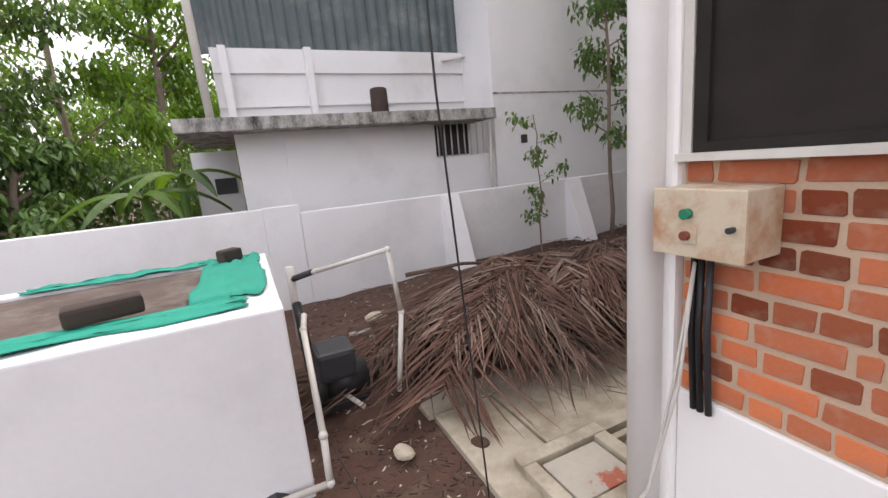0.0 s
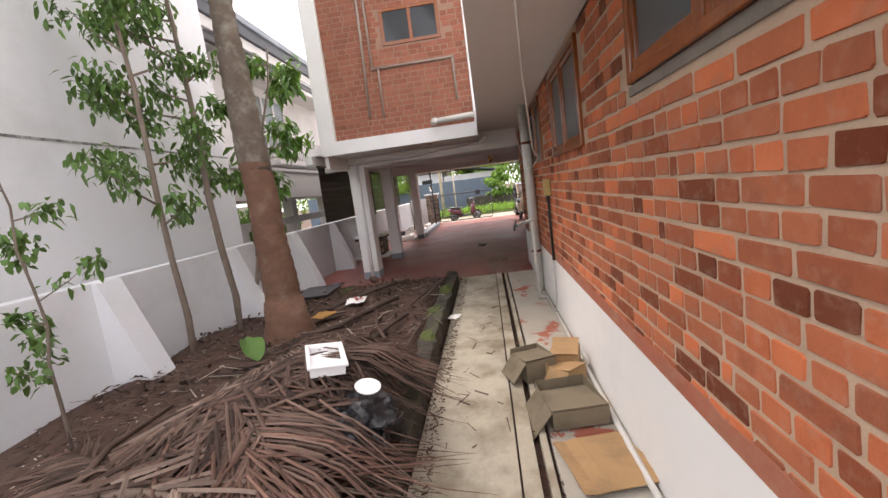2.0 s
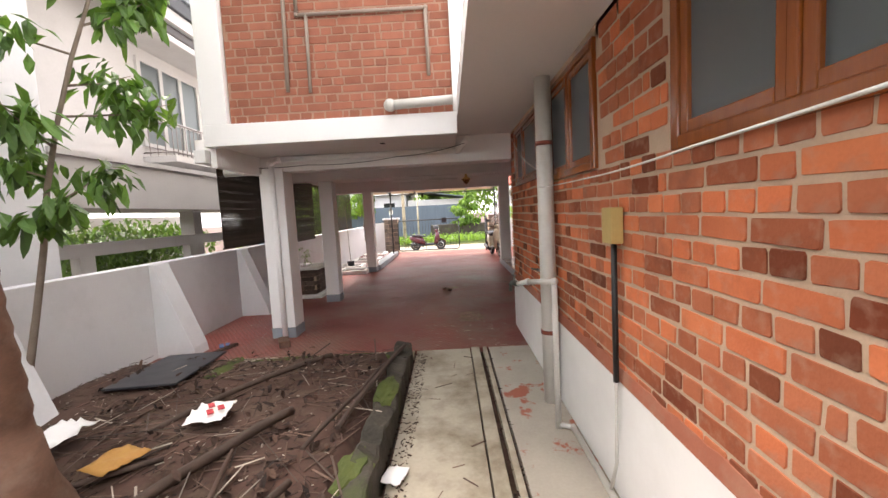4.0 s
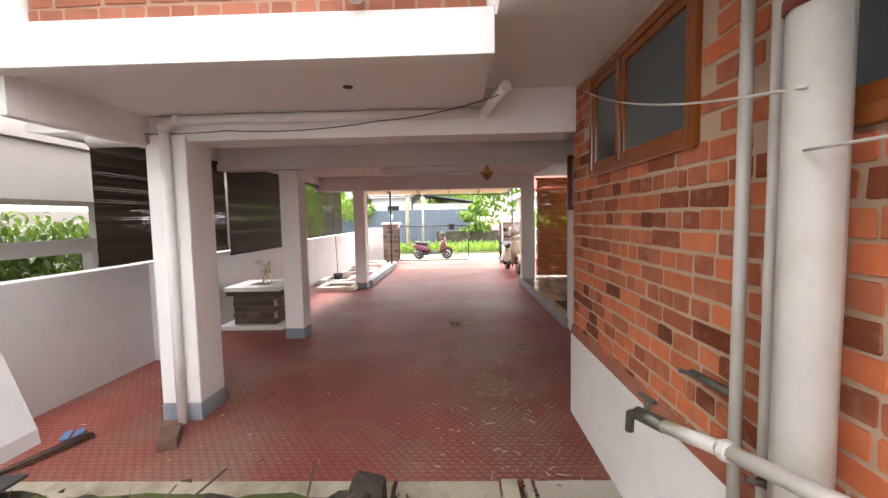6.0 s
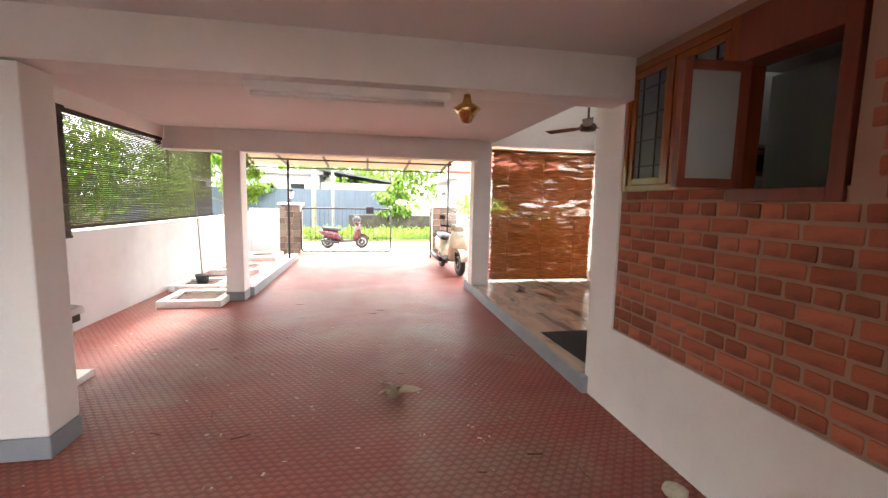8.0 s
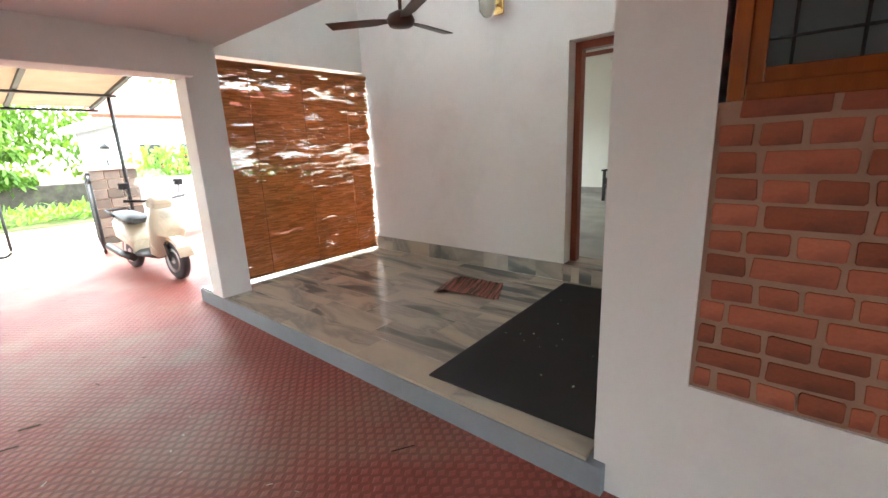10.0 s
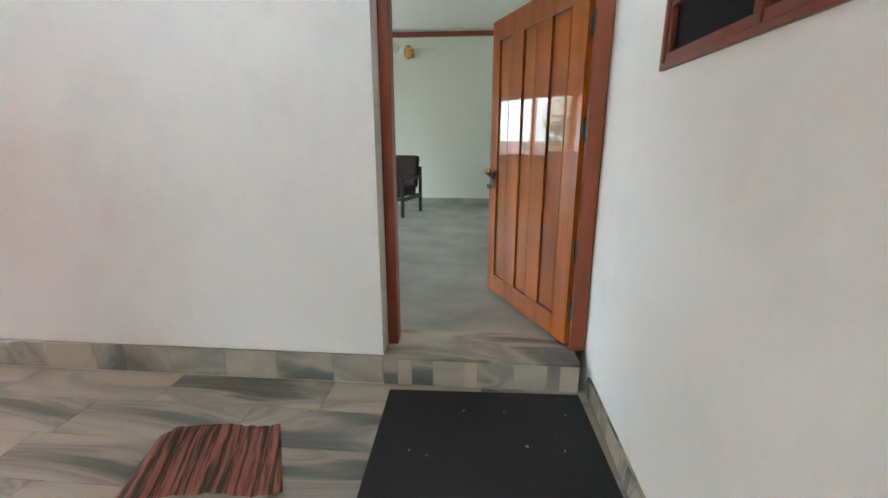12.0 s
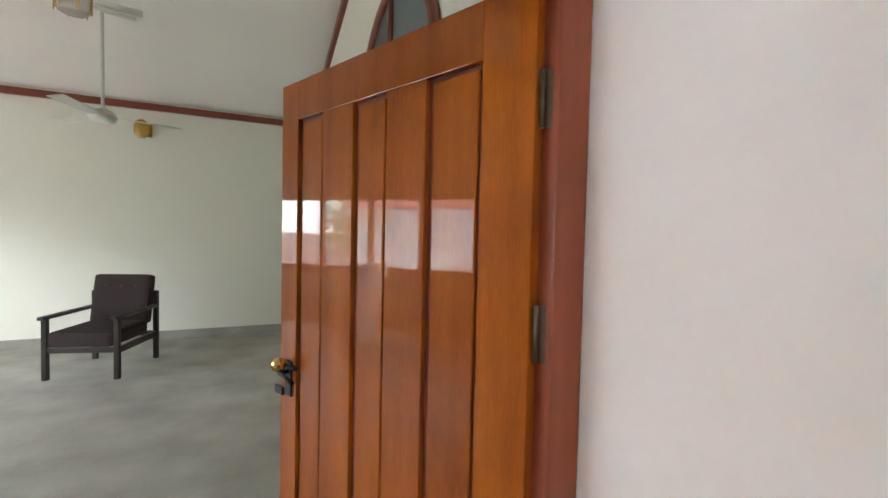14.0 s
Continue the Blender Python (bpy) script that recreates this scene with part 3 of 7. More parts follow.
window("window_2", 6.9, 7.95, 1.2, 1.68, 2.36, WOOD, FROST, [7.42], "teak casement window with frosted glass by the downpipe")
window("window_3", 8.36, 9.55, 1.2, 1.74, 2.36, WOOD, FROST, [9.08], "teak casement window with frosted glass under the soffit")
w4 = window("window_4", 11.28, 12.13, 0.575, 1.56, 2.36, WOOD, FROST, [11.72], "teak window beside the porch with an iron grille", grille=True)
bm = bmesh.new()
for b in ((10.76, 0.42, 1.5, 10.82, 0.585, 2.36), (10.82, 0.42, 1.5, 11.28, 0.585, 1.56), (10.82, 0.42, 2.14, 11.28, 0.585, 2.36)):
    bx(bm, *b, bevel=0.005)
w5 = solid("window_5", bm, DWOOD, "dark red window with its casement swung open", "window", kind="structure")
casement(w5, "x", 10.88, 11.2, 0.56, 1.56, 2.12, DWOOD, glass_mat("pale_frosted_glass", (0.42, 0.45, 0.45), 0.3, 0.3), 0.03, -95)
for x0, x1, y, z0, z1, n in ((5.0, 6.12, 0.95, 1.66, 2.36, 1), (6.9, 7.95, 0.95, 1.68, 2.36, 2), (8.36, 9.55, 0.95, 1.74, 2.36, 3), (10.75, 12.15, 0.3, 1.5, 2.36, 4), (2.95, 4.07, 0.95, 1.83, 2.36, 5)):
    setting(f"wall_room_{n}", CREAM, "plain room wall behind the window", "wall", (x0 - 0.3, y - 1.0, 0.63, min(x1 + 0.3, 12.2), y - 0.9, 2.42))
# rear window
rear = setting("window_6", PVC, "rear window with pale frame and dark glass", "window", (2.24, -0.6, 1.465, 2.34, 1.158, 1.49), (2.27, 1.125, 1.49, 2.34, 1.158, 2.6))
SCREEN = mat("dark_insect_screen", (0.032, 0.028, 0.025), (0.022, 0.019, 0.017), 8, 0.7, 0.2, 200, spec=0.1)
boxpart("screen", SCREEN, rear, (2.288, -0.6, 1.49, 2.297, 1.126, 2.6))
boxpart("sash", SCREEN, rear, (2.274, -0.6, 1.49, 2.287, 1.12, 1.52), (2.274, 1.075, 1.52, 2.287, 1.12, 2.6))
setting("wall_back_return", WHITE, "plain wall closing the rear corner", "wall", (2.42, 0.8, -0.1, 2.5, 0.95, 2.6), (2.5, -3.0, -0.1, 2.6, 0.95, 2.6))
# high window of the porch
hw = setting("window_7", DWOOD, "long narrow dark wooden window high in the porch wall", "window", (12.35, -1.07, 1.71, 12.485, 0.0, 1.732), (12.35, -1.07, 1.918, 12.485, 0.0, 1.94), (12.35, -1.07, 1.732, 12.485, -1.05, 1.918), (12.35, -0.02, 1.732, 12.485, 0.0, 1.918), bevel=0.004)
boxpart("mullion", DWOOD, hw, (12.41, -0.565, 1.732, 12.479, -0.54, 1.918), bevel=0.003)
for y0, y1 in ((-1.05, -0.565), (-0.54, -0.02)):
    sash = boxpart("sash", DWOOD, hw, (12.42, y0, 1.732, 12.475, y1, 1.762), (12.42, y0, 1.902, 12.475, y1, 1.918), (12.42, y0, 1.762, 12.475, y0 + 0.016, 1.902), (12.42, y1 - 0.016, 1.762, 12.475, y1, 1.902), bevel=0.003)
    boxpart("pane", UNLITP, sash, (12.45, y0 + 0.01, 1.742, 12.455, y1 - 0.01, 1.908))

# house door
frame_d = setting("door_frame", FRAMEW, "varnished red brown door frame", "door frame", (12.474, -1.79, 0.32, 12.555, -1.705, 2.3), (13.545, -1.79, 0.32, 13.604, -1.7, 2.3), (12.552, -1.79, 2.235, 13.545, -1.7, 2.3), bevel=0.006)
door = tagged(thing("door_1", pose(12.56, -1.755, 0.335, 0, 0, -66), "varnished teak plank door standing open inwards", "door"), kind="structure")
LW, LH = 1.06, 1.935
boxpart("leaf", DOORW, door, (0, -0.02, 0, LW, 0.008, LH), bevel=0.004)
boxpart("hinge_stile", DOORW, door, (0.0, 0.008, 0, 0.137, 0.026, LH), bevel=0.003)
boxpart("lock_stile", DOORW, door, (0.948, 0.008, 0, LW, 0.026, LH), bevel=0.003)
boxpart("top_rail", DOORW, door, (0.137, 0.008, 1.8, 0.948, 0.026, LH), bevel=0.003)
boxpart("bottom_rail", DOORW, door, (0.137, 0.008, 0, 0.948, 0.026, 0.14), bevel=0.003)
for u0, u1 in ((0.316, 0.469), (0.626, 0.79)):
    boxpart("muntin", DOORW, door, (u0, 0.008, 0.14, u1, 0.0255, 1.8), bevel=0.003)
for u0, u1 in ((0.137, 0.316), (0.469, 0.626), (0.79, 0.948)):
    boxpart("panel", DOORW, door, (u0 + 0.016, 0.008, 0.152, u1 - 0.016, 0.0175, 1.788), bevel=0.006)
    # dark red strip carries the shadow line of the panel's recess
    boxpart("groove", DWOOD, door, (u0, 0.0075, 0.14, u1, 0.0095, 1.8), label="dark strip painted as the shadow line round the panel")
BRASS = mat("brass", (0.75, 0.52, 0.2), (0.6, 0.4, 0.15), 8, 0.22, 0.0, 50, metal=1.0)
bm = bmesh.new()
for s in (1, -1):
    tube(bm, [(LW - 0.06, 0.01 * s, 0.92), (LW - 0.06, s * 0.05, 0.92)], 0.01, 10)
    bmesh.ops.create_uvsphere(bm, u_segments=14, v_segments=9, radius=0.027, matrix=Matrix.Translation((LW - 0.06, s * 0.065, 0.92)))
part("door_knob", bm, BRASS, door, "polished brass knob")
bm = bmesh.new()
bx(bm, LW - 0.09, 0.026, 0.8, LW - 0.045, 0.034, 0.93, bevel=0.003)
tube(bm, [(LW - 0.07, 0.03, 0.89), (LW - 0.07, 0.065, 0.89), (LW - 0.17, 0.07, 0.88)], 0.008, 8)
tube(bm, [(LW - 0.12, 0.03, 0.91), (LW + 0.03, 0.03, 0.91)], 0.009, 8)
bx(bm, LW - 0.03, 0.026, 0.79, LW + 0.025, 0.036, 0.82, bevel=0.002)
part("door_handle", bm, BLACK, door, "black lever handle and bolt")
HINGE = mat("worn_bronze", (0.20, 0.15, 0.10), (0.09, 0.065, 0.05), 20, 0.4, 0.05, 80, metal=0.7)
for z in (0.15, 0.5, 1.14, 1.63):
    bm = bmesh.new()
    tube(bm, [(-0.008, 0.012, z), (-0.008, 0.012, z + 0.12)], 0.006, 8)
    bx(bm, -0.03, 0.004, z, 0.0, 0.008, z + 0.12)
    part("hinge", bm, HINGE, door, "worn steel hinge")

# ---- living room behind the door ----
setting("floor_room", TERRA, "grey speckled terrazzo floor of the living room", "floor", (12.4, -7.4, 0.1, 17.6, -1.9, 0.318))
setting("wall_room_far", CREAM, "cream painted far wall of the living room", "wall", (12.2, -7.6, 0.0, 17.8, -7.4, 3.4))
setting("wall_room_gable", CREAM, "cream painted gable wall of the living room", "wall", (12.15, -7.4, 0.0, 12.36, -1.8, 4.6))
setting("wall_room_window_side", CREAM, "cream painted wall with a wide window opening", "wall", (17.6, -7.4, 0.0, 17.8, -6.6, 4.6), (17.6, -3.0, 0.0, 17.8, -1.6, 4.6), (17.6, -6.6, 0.0, 17.8, -3.0, 1.15), (17.6, -6.6, 2.3, 17.8, -3.0, 4.6))
setting("wall_room_front", CREAM, "cream painted inner wall over the door", "wall", (12.36, -1.8, 3.43, 17.6, -1.6, 4.6), (16.6, -1.8, 0.0, 17.6, -1.6, 3.3))
setting("skirting_room", TERRA, "grey skirting of the living room", "skirting", (12.36, -7.4, 0.318, 17.6, -7.385, 0.42), (12.36, -7.385, 0.318, 12.375, -2.6, 0.42))
bm = bmesh.new()
bx(bm, 12.15, 0, 0, 17.8, 4.3, 0.12, m=Matrix.Translation((0, -7.6, 3.27)) @ Matrix.Rotation(radians(13), 4, "X"))
bx(bm, 12.15, 0, 0, 17.8, 2.3, 0.12, m=Matrix.Translation((0, -3.48, 4.22)) @ Matrix.Rotation(radians(-10), 4, "X"))
solid("ceiling_room", bm, CEILP, "white sloping ceiling of the living room", "ceiling", kind="structure")
bm = bmesh.new()
bx(bm, 12.36, -7.4, 3.2, 17.6, -7.36, 3.28)
bx(bm, 12.36, 0, -0.03, 12.4, 4.1, 0.05, m=Matrix.Translation((0, -7.4, 3.24)) @ Matrix.Rotation(radians(13), 4, "X"))
solid("picture_rail", bm, DWOOD, "dark wooden rail under the sloping ceiling", "trim", kind="structure")
bm = bmesh.new()
arc = [(12.375, -3.48 + 0.72 * math.cos(radians(a)), 2.45 + 0.72 * math.sin(radians(a))) for a in range(0, 181, 12)]
tube(bm, arc, 0.035, 6)
tube(bm, [arc[0], arc[-1]], 0.035, 6)
tube(bm, [(12.375, -3.48, 2.45), (12.375, -3.48, 3.17)], 0.025, 6)
arch = solid("window_8", bm, DWOOD, "half round window with dark wooden frame", "window", kind="structure")
bm = bmesh.new()
prism(bm, [(0.7 * math.cos(radians(a)), 0.7 * math.sin(radians(a))) for a in range(0, 181, 12)], 0.008, Matrix.Translation((12.366, -3.48, 2.45)) @ Matrix(((0, 0, 1, 0), (1, 0, 0, 0), (0, 1, 0, 0), (0, 0, 0, 1))))
part("pane", bm, FROST, arch)
setting("window_10", FRAMEW, "timber framed wide window of the living room", "window", (17.62, -6.6, 1.15, 17.72, -3.0, 1.2), (17.62, -6.6, 2.25, 17.72, -3.0, 2.3), (17.62, -6.6, 1.2, 17.72, -6.54, 2.25), (17.62, -5.7, 1.2, 17.72, -5.63, 2.25), (17.62, -4.83, 1.2, 17.72, -4.76, 2.25), (17.62, -3.96, 1.2, 17.72, -3.89, 2.25), (17.62, -3.06, 1.2, 17.72, -3.0, 2.25))
lamp = new("window_daylight", bpy.data.lights.new("window_daylight", "AREA"))
lamp.data.shape, lamp.data.size, lamp.data.size_y, lamp.data.energy = "RECTANGLE", 3.5, 1.05, 1.35
lamp.matrix_world = look((17.79, -4.8, 1.72), (14, -4.8, 1.4))

FABRIC = mat("brown_upholstery", (0.05, 0.036, 0.034), (0.035, 0.026, 0.025), 5, 0.95, 0.4, 160, spec=0.15)
CHWOOD = mat("dark_chair_wood", (0.02, 0.013, 0.011), (0.03, 0.018, 0.014), 5, 0.4, 0.05, 60)
chair = thing("armchair", pose(14.47, -6.22, 0.318, 0, 0, -16), "dark wooden armchair with brown buttoned cushions", "armchair")
for x in (-0.3, 0.3):
    boxpart("leg", CHWOOD, chair, (x - 0.022, 0.3, 0, x + 0.022, 0.345, 0.58), bevel=0.006)
    boxpart("leg", CHWOOD, chair, (x - 0.022, -0.38, 0, x + 0.022, -0.335, 0.74), bevel=0.006)
    boxpart("armrest", CHWOOD, chair, (x - 0.03, -0.36, 0.56, x + 0.03, 0.38, 0.595), bevel=0.012)
    boxpart("side_rail", CHWOOD, chair, (x - 0.018, -0.34, 0.24, x + 0.018, 0.31, 0.3), bevel=0.005)
boxpart("front_rail", CHWOOD, chair, (-0.28, 0.3, 0.25, 0.28, 0.335, 0.3), bevel=0.005)
boxpart("back_rail", CHWOOD, chair, (-0.28, -0.37, 0.25, 0.28, -0.34, 0.3), bevel=0.005)
boxpart("top_rail", CHWOOD, chair, (-0.28, -0.37, 0.6, 0.28, -0.34, 0.64), bevel=0.005)
boxpart("seat_cushion", FABRIC, chair, (-0.275, -0.26, 0.3, 0.275, 0.345, 0.45), bevel=0.045)
bm = bmesh.new()
bx(bm, -0.275, -0.06, 0, 0.275, 0.07, 0.52, bevel=0.04, m=Matrix.Translation((0, -0.27, 0.4)) @ Matrix.Rotation(radians(11), 4, "X"))
back = part("back_cushion", bm, FABRIC, chair)
for x in (-0.14, 0.0, 0.14):
    bm = bmesh.new()
    bmesh.ops.create_uvsphere(bm, u_segments=8, v_segments=6, radius=0.014, matrix=Matrix.Translation((x, -0.277, 0.8)))
    part("button", bm, CHWOOD, back)


def ceiling_fan(m, drop, blade, material, label, turn):
    fan = thing("ceiling_fan", m, label, "fan")
    tubepart("down_rod", material, fan, [(0, 0, 0.05), (0, 0, drop)], 0.014)
    bm = bmesh.new()
    lathe(bm, [(0.02, -0.05), (0.09, -0.04), (0.11, 0.0), (0.09, 0.04), (0.03, 0.07)])
    part("motor", bm, material, fan)
    bm = bmesh.new()
    lathe(bm, [(0.06, drop - 0.06), (0.05, drop - 0.03), (0.02, drop)], 14)
    part("canopy", bm, material, fan)
    for k in range(3):
        bm = bmesh.new()
        prism(bm, [(0.1, -0.03), (0.22, -0.06), (blade, -0.07), (blade + 0.01, 0.05), (0.22, 0.05), (0.1, 0.03)], 0.006, Matrix.Rotation(radians(turn + 120 * k), 4, "Z") @ Matrix.Rotation(radians(9), 4, "X"))
        part("blade", bm, material, fan)
    return fan


FANB = mat("brown_fan_paint", (0.09, 0.045, 0.03), (0.07, 0.035, 0.025), 6, 0.35, 0.02, 60)
FANW = mat("white_fan_paint", (0.7, 0.69, 0.64), (0.62, 0.61, 0.57), 6, 0.4, 0.02, 60)
ceiling_fan(pose(14.45, -0.4, 2.42), 0.86, 0.58, FANB, "brown three-bladed ceiling fan over the porch", 32)
ceiling_fan(pose(14.35, -5.75, 2.72), 1.0, 0.6, FANW, "white ceiling fan in the living room", 78)
AMBER = glass_mat("amber_glass", (0.75, 0.5, 0.12), 0.15, 0.5)
CRYST = glass_mat("ribbed_glass", (0.8, 0.78, 0.72), 0.15, 0.7)
for at, shade_m, label in (((14.3, -1.565, 2.7), CRYST, "brass wall lamp with a glass shade on the porch wall"), ((14.33, -7.38, 2.92), AMBER, "wall lamp with amber glass shade in the living room")):
    sc = thing("wall_lamp", pose(*at), label, "wall lamp")
    boxpart("wall_plate", BRASS, sc, (-0.05, 0, -0.06, 0.05, 0.02, 0.1), bevel=0.008)
    tubepart("arm", BRASS, sc, [(0, 0.02, 0.02), (0, 0.1, 0.0), (0.03, 0.16, 0.06), (0.03, 0.16, 0.1)], 0.009)
    bm = bmesh.new()
    lathe(bm, [(0.03, -0.1), (0.075, -0.05), (0.08, 0.04), (0.05, 0.1), (0.02, 0.12)], 16, (0.03, 0.16, 0.0))
    part("shade", bm, shade_m, sc)
for at, half, turn, label in (((12.19, 2.38, 2.1), 0.61, 90, "unlit tube lamp fitting under the carport beam"), ((14.45, -4.7, 3.3), 0.6, 20, "white tube lamp fitting on the sloping ceiling")):
    tl = thing("tube_lamp", pose(*at, 0, 0, turn), label, "lamp")
    boxpart("housing", WHITE, tl, (-half, -0.025, 0.0, half, 0.025, 0.05), bevel=0.006)
    if turn != 90:
        for x in (-0.4, 0.4):
            tubepart("rod", WHITE, tl, [(x, 0, 0.04), (x, 0, 0.82)], 0.006, 6)
    tubepart("tube", WHITE, tl, [(-half + 0.04, 0, -0.022), (half - 0.04, 0, -0.022)], 0.014, 10)
lantern = thing("hanging_lantern", pose(14.08, -4.2, 2.98), "small glass lantern hung from the sloping ceiling", "lantern")
bm = bmesh.new()
lathe(bm, [(0.07, 0.0), (0.085, 0.02), (0.085, 0.2), (0.07, 0.22)], 10)
part("shade", bm, CRYST, lantern)
for k in range(6):
    a = k * math.pi / 3
    tubepart("bar", BRASS, lantern, [(0.088 * math.cos(a), 0.088 * math.sin(a), 0.0), (0.088 * math.cos(a), 0.088 * math.sin(a), 0.22)], 0.005, 5)
bm = bmesh.new()
lathe(bm, [(0.09, 0.22), (0.05, 0.25), (0.012, 0.28)], 10)
part("cap", bm, BRASS, lantern)
tubepart("rod", BRASS, lantern, [(0, 0, 0.27), (0, 0, 1.12)], 0.008, 6)
bowl = thing("ceiling_lamp", pose(12.19, 1.66, 2.15), "small brass ceiling lamp under the carport", "lamp")
bm = bmesh.new()
lathe(bm, [(0.02, 0), (0.03, -0.05), (0.09, -0.09), (0.06, -0.12), (0.03, -0.17), (0.01, -0.18)], 14)
part("body", bm, BRASS, bowl)

# ---- porch things ----
porch_mat = solid("door_mat", (lambda b: (bx(b, 12.5, -1.5, 0.15, 13.52, 0.5, 0.16, bevel=0.004, m=Matrix.Translation((13, -0.5, 0)) @ Matrix.Rotation(radians(2), 4, "Z") @ Matrix.Translation((-13, 0.5, 0))), b)[1])(bmesh.new()), RUBBER, "large black ribbed mat in front of the house door", "mat")
RAG = mat("striped_rag", (0.34, 0.13, 0.10), (0.06, 0.045, 0.032), 3.5, 0.95, 0.5, 20, stretch=(12, 0.5, 1), contrast=0.1)
bm = bmesh.new()
nx, ny = 26, 16
rag = []
for i in range(nx + 1):
    row = []
    for j in range(ny + 1):
        u, v = i / nx, j / ny
        x, y = (u - 0.5) * (0.62 - 0.1 * v), (v - 0.5) * 0.38 + 0.04 * math.sin(5 * u)
        z = 0.012 + 0.022 * abs(noise.noise((x * 7, y * 9, 3))) + 0.02 * math.exp(-((u - 0.12) / 0.1) ** 2) + 0.004 * math.sin(60 * u)
        row.append(bm.verts.new((x, y, z)))
    rag.append(row)
for i in range(nx):
    for j in range(ny):
        bm.faces.new((rag[i][j], rag[i + 1][j], rag[i + 1][j + 1], rag[i][j + 1])).smooth = True
rg = solid("floor_cloth", bm, RAG, "crumpled brown and red striped floor cloth on the marble", "cloth")
md = rg.modifiers.new("thick", "SOLIDIFY")
md.thickness = 0.006
rg.matrix_basis = pose(14.2, -0.89, 0.152, 0, 0, 200) @ Matrix.Diagonal((1, 1.12, 1, 1))


def box_cloud(name, rows, material):
    """One mesh of many small boxes: (centre, size, turn about x, turn about z)."""
    verts, faces = [], []
    for c, s, ax, az in rows:
        rot = Matrix.Rotation(az, 3, "Z") @ Matrix.Rotation(ax, 3, "X")
        base = len(verts)
        for sx in (-0.5, 0.5):
            for sy in (-0.5, 0.5):
                for sz in (-0.5, 0.5):
                    verts.append(Vector(c) + rot @ Vector((sx * s[0], sy * s[1], sz * s[2])))
        faces += [tuple(base + k for k in f) for f in ((0, 1, 3, 2), (4, 6, 7, 5), (0, 4, 5, 1), (2, 3, 7, 6), (0, 2, 6, 4), (1, 5, 7, 3))]
    me = bpy.data.meshes.new(name)
    me.from_pydata(verts, [], faces)
    me.materials.append(material)
    return me


def reed(name, c1, c2, through_light, spread=0.3):
    m = mat(name, c1, c2, 4, 0.7, 0.2, 60, vary="island", spread=spread, stretch=(1, 1, 8))
    n, l = m.node_tree.nodes, m.node_tree.links
    p = n["Principled BSDF"]
    if through_light:
        tr = n.new("ShaderNodeBsdfTranslucent")
        l.new(p.inputs["Base Color"].links[0].from_socket, tr.inputs[0])
        mx = n.new("ShaderNodeMixShader")
        mx.inputs[0].default_value = through_light
        l.new(p.outputs[0], mx.inputs[1])
        l.new(tr.outputs[0], mx.inputs[2])
        l.new(mx.outputs[0], n["Material Output"].inputs[0])
    return m


REED = reed("brown_reed", (0.43, 0.215, 0.085), (0.31, 0.15, 0.06), 0.5)
SLATB = reed("dark_slat", (0.035, 0.024, 0.018), (0.05, 0.035, 0.025), 0.0)
blind = thing("reed_blind", pose(16.3, -0.64, 0.19), "brown split-reed roll blind with worn gaps hung across the porch end", "blind")
rows = []
for k in range(215):
    z = 0.006 + k * 0.0099
    shift = random.uniform(-0.05, 0.05)
    for s in range(18):
        y0 = max(-0.925, min(0.82, -0.925 + s * 0.1026 + shift))
        wear = noise.noise((s * 0.31 + k * 0.02, k * 0.13, 5)) + 0.7 * noise.noise((s * 0.9, k * 0.6, 9))
        band = math.exp(-((z - 1.18) / 0.2) ** 2) * 0.5 + math.exp(-((z - 1.93) / 0.11) ** 2) * 0.5
        thin = 0.0103 - (0.0026 if wear + band > 0.62 else (0.0003 if wear + band > 0.3 else 0.0))
        rows.append(((0.003 * random.uniform(-1, 1), y0 + 0.05, z + random.uniform(-0.0006, 0.0006)), (0.003, 0.1026, thin), random.uniform(-0.006, 0.006), 0))
ob = new("reeds", box_cloud("reeds", rows, REED))
ob.parent = blind
tagged(ob, kind="stuff")
tubepart("roll", REED, blind, [(0, -0.92, 2.14), (0, 0.92, 2.14)], 0.026, 10)
tubepart("bottom_rail", REED, blind, [(0, -0.915, 0.0), (0, 0.915, 0.0)], 0.014, 8)
for y in (-0.6, 0.0, 0.6):
    tubepart("cord", BARK, blind, [(-0.006, y, 0), (-0.006, y, 2.15)], 0.003, 5)


def slat_blind(x0, x1, y, z0, z1, label, slat=0.0203):
    b = thing("slat_blind", pose((x0 + x1) / 2, y, z0), label, "blind", "slatted blinds of the carport")
    w, h = x1 - x0, z1 - z0
    n = int(h / 0.0205)
    ob = new("slats", box_cloud("slats", [((0, random.uniform(-0.002, 0.002), 0.02 + h * k / n), (w, 0.004, slat if random.random() < 0.92 else slat - 0.003), random.uniform(-0.12, 0.12), random.uniform(-0.002, 0.002)) for k in range(n)], SLATB))
    ob.parent = b
    tagged(ob, kind="stuff")
    boxpart("head_rail", SLATB, b, (-w / 2, -0.02, h, w / 2, 0.02, h + 0.05), bevel=0.004)
    boxpart("bottom_rail", SLATB, b, (-w / 2, -0.012, -0.01, w / 2, 0.012, 0.02), bevel=0.004)
    for k in range(7):
        x = -w / 2 + w * (k + 0.5) / 7
        tubepart("cord", SLATB, b, [(x, 0.006, 0), (x, 0.006, h)], 0.0015, 5)


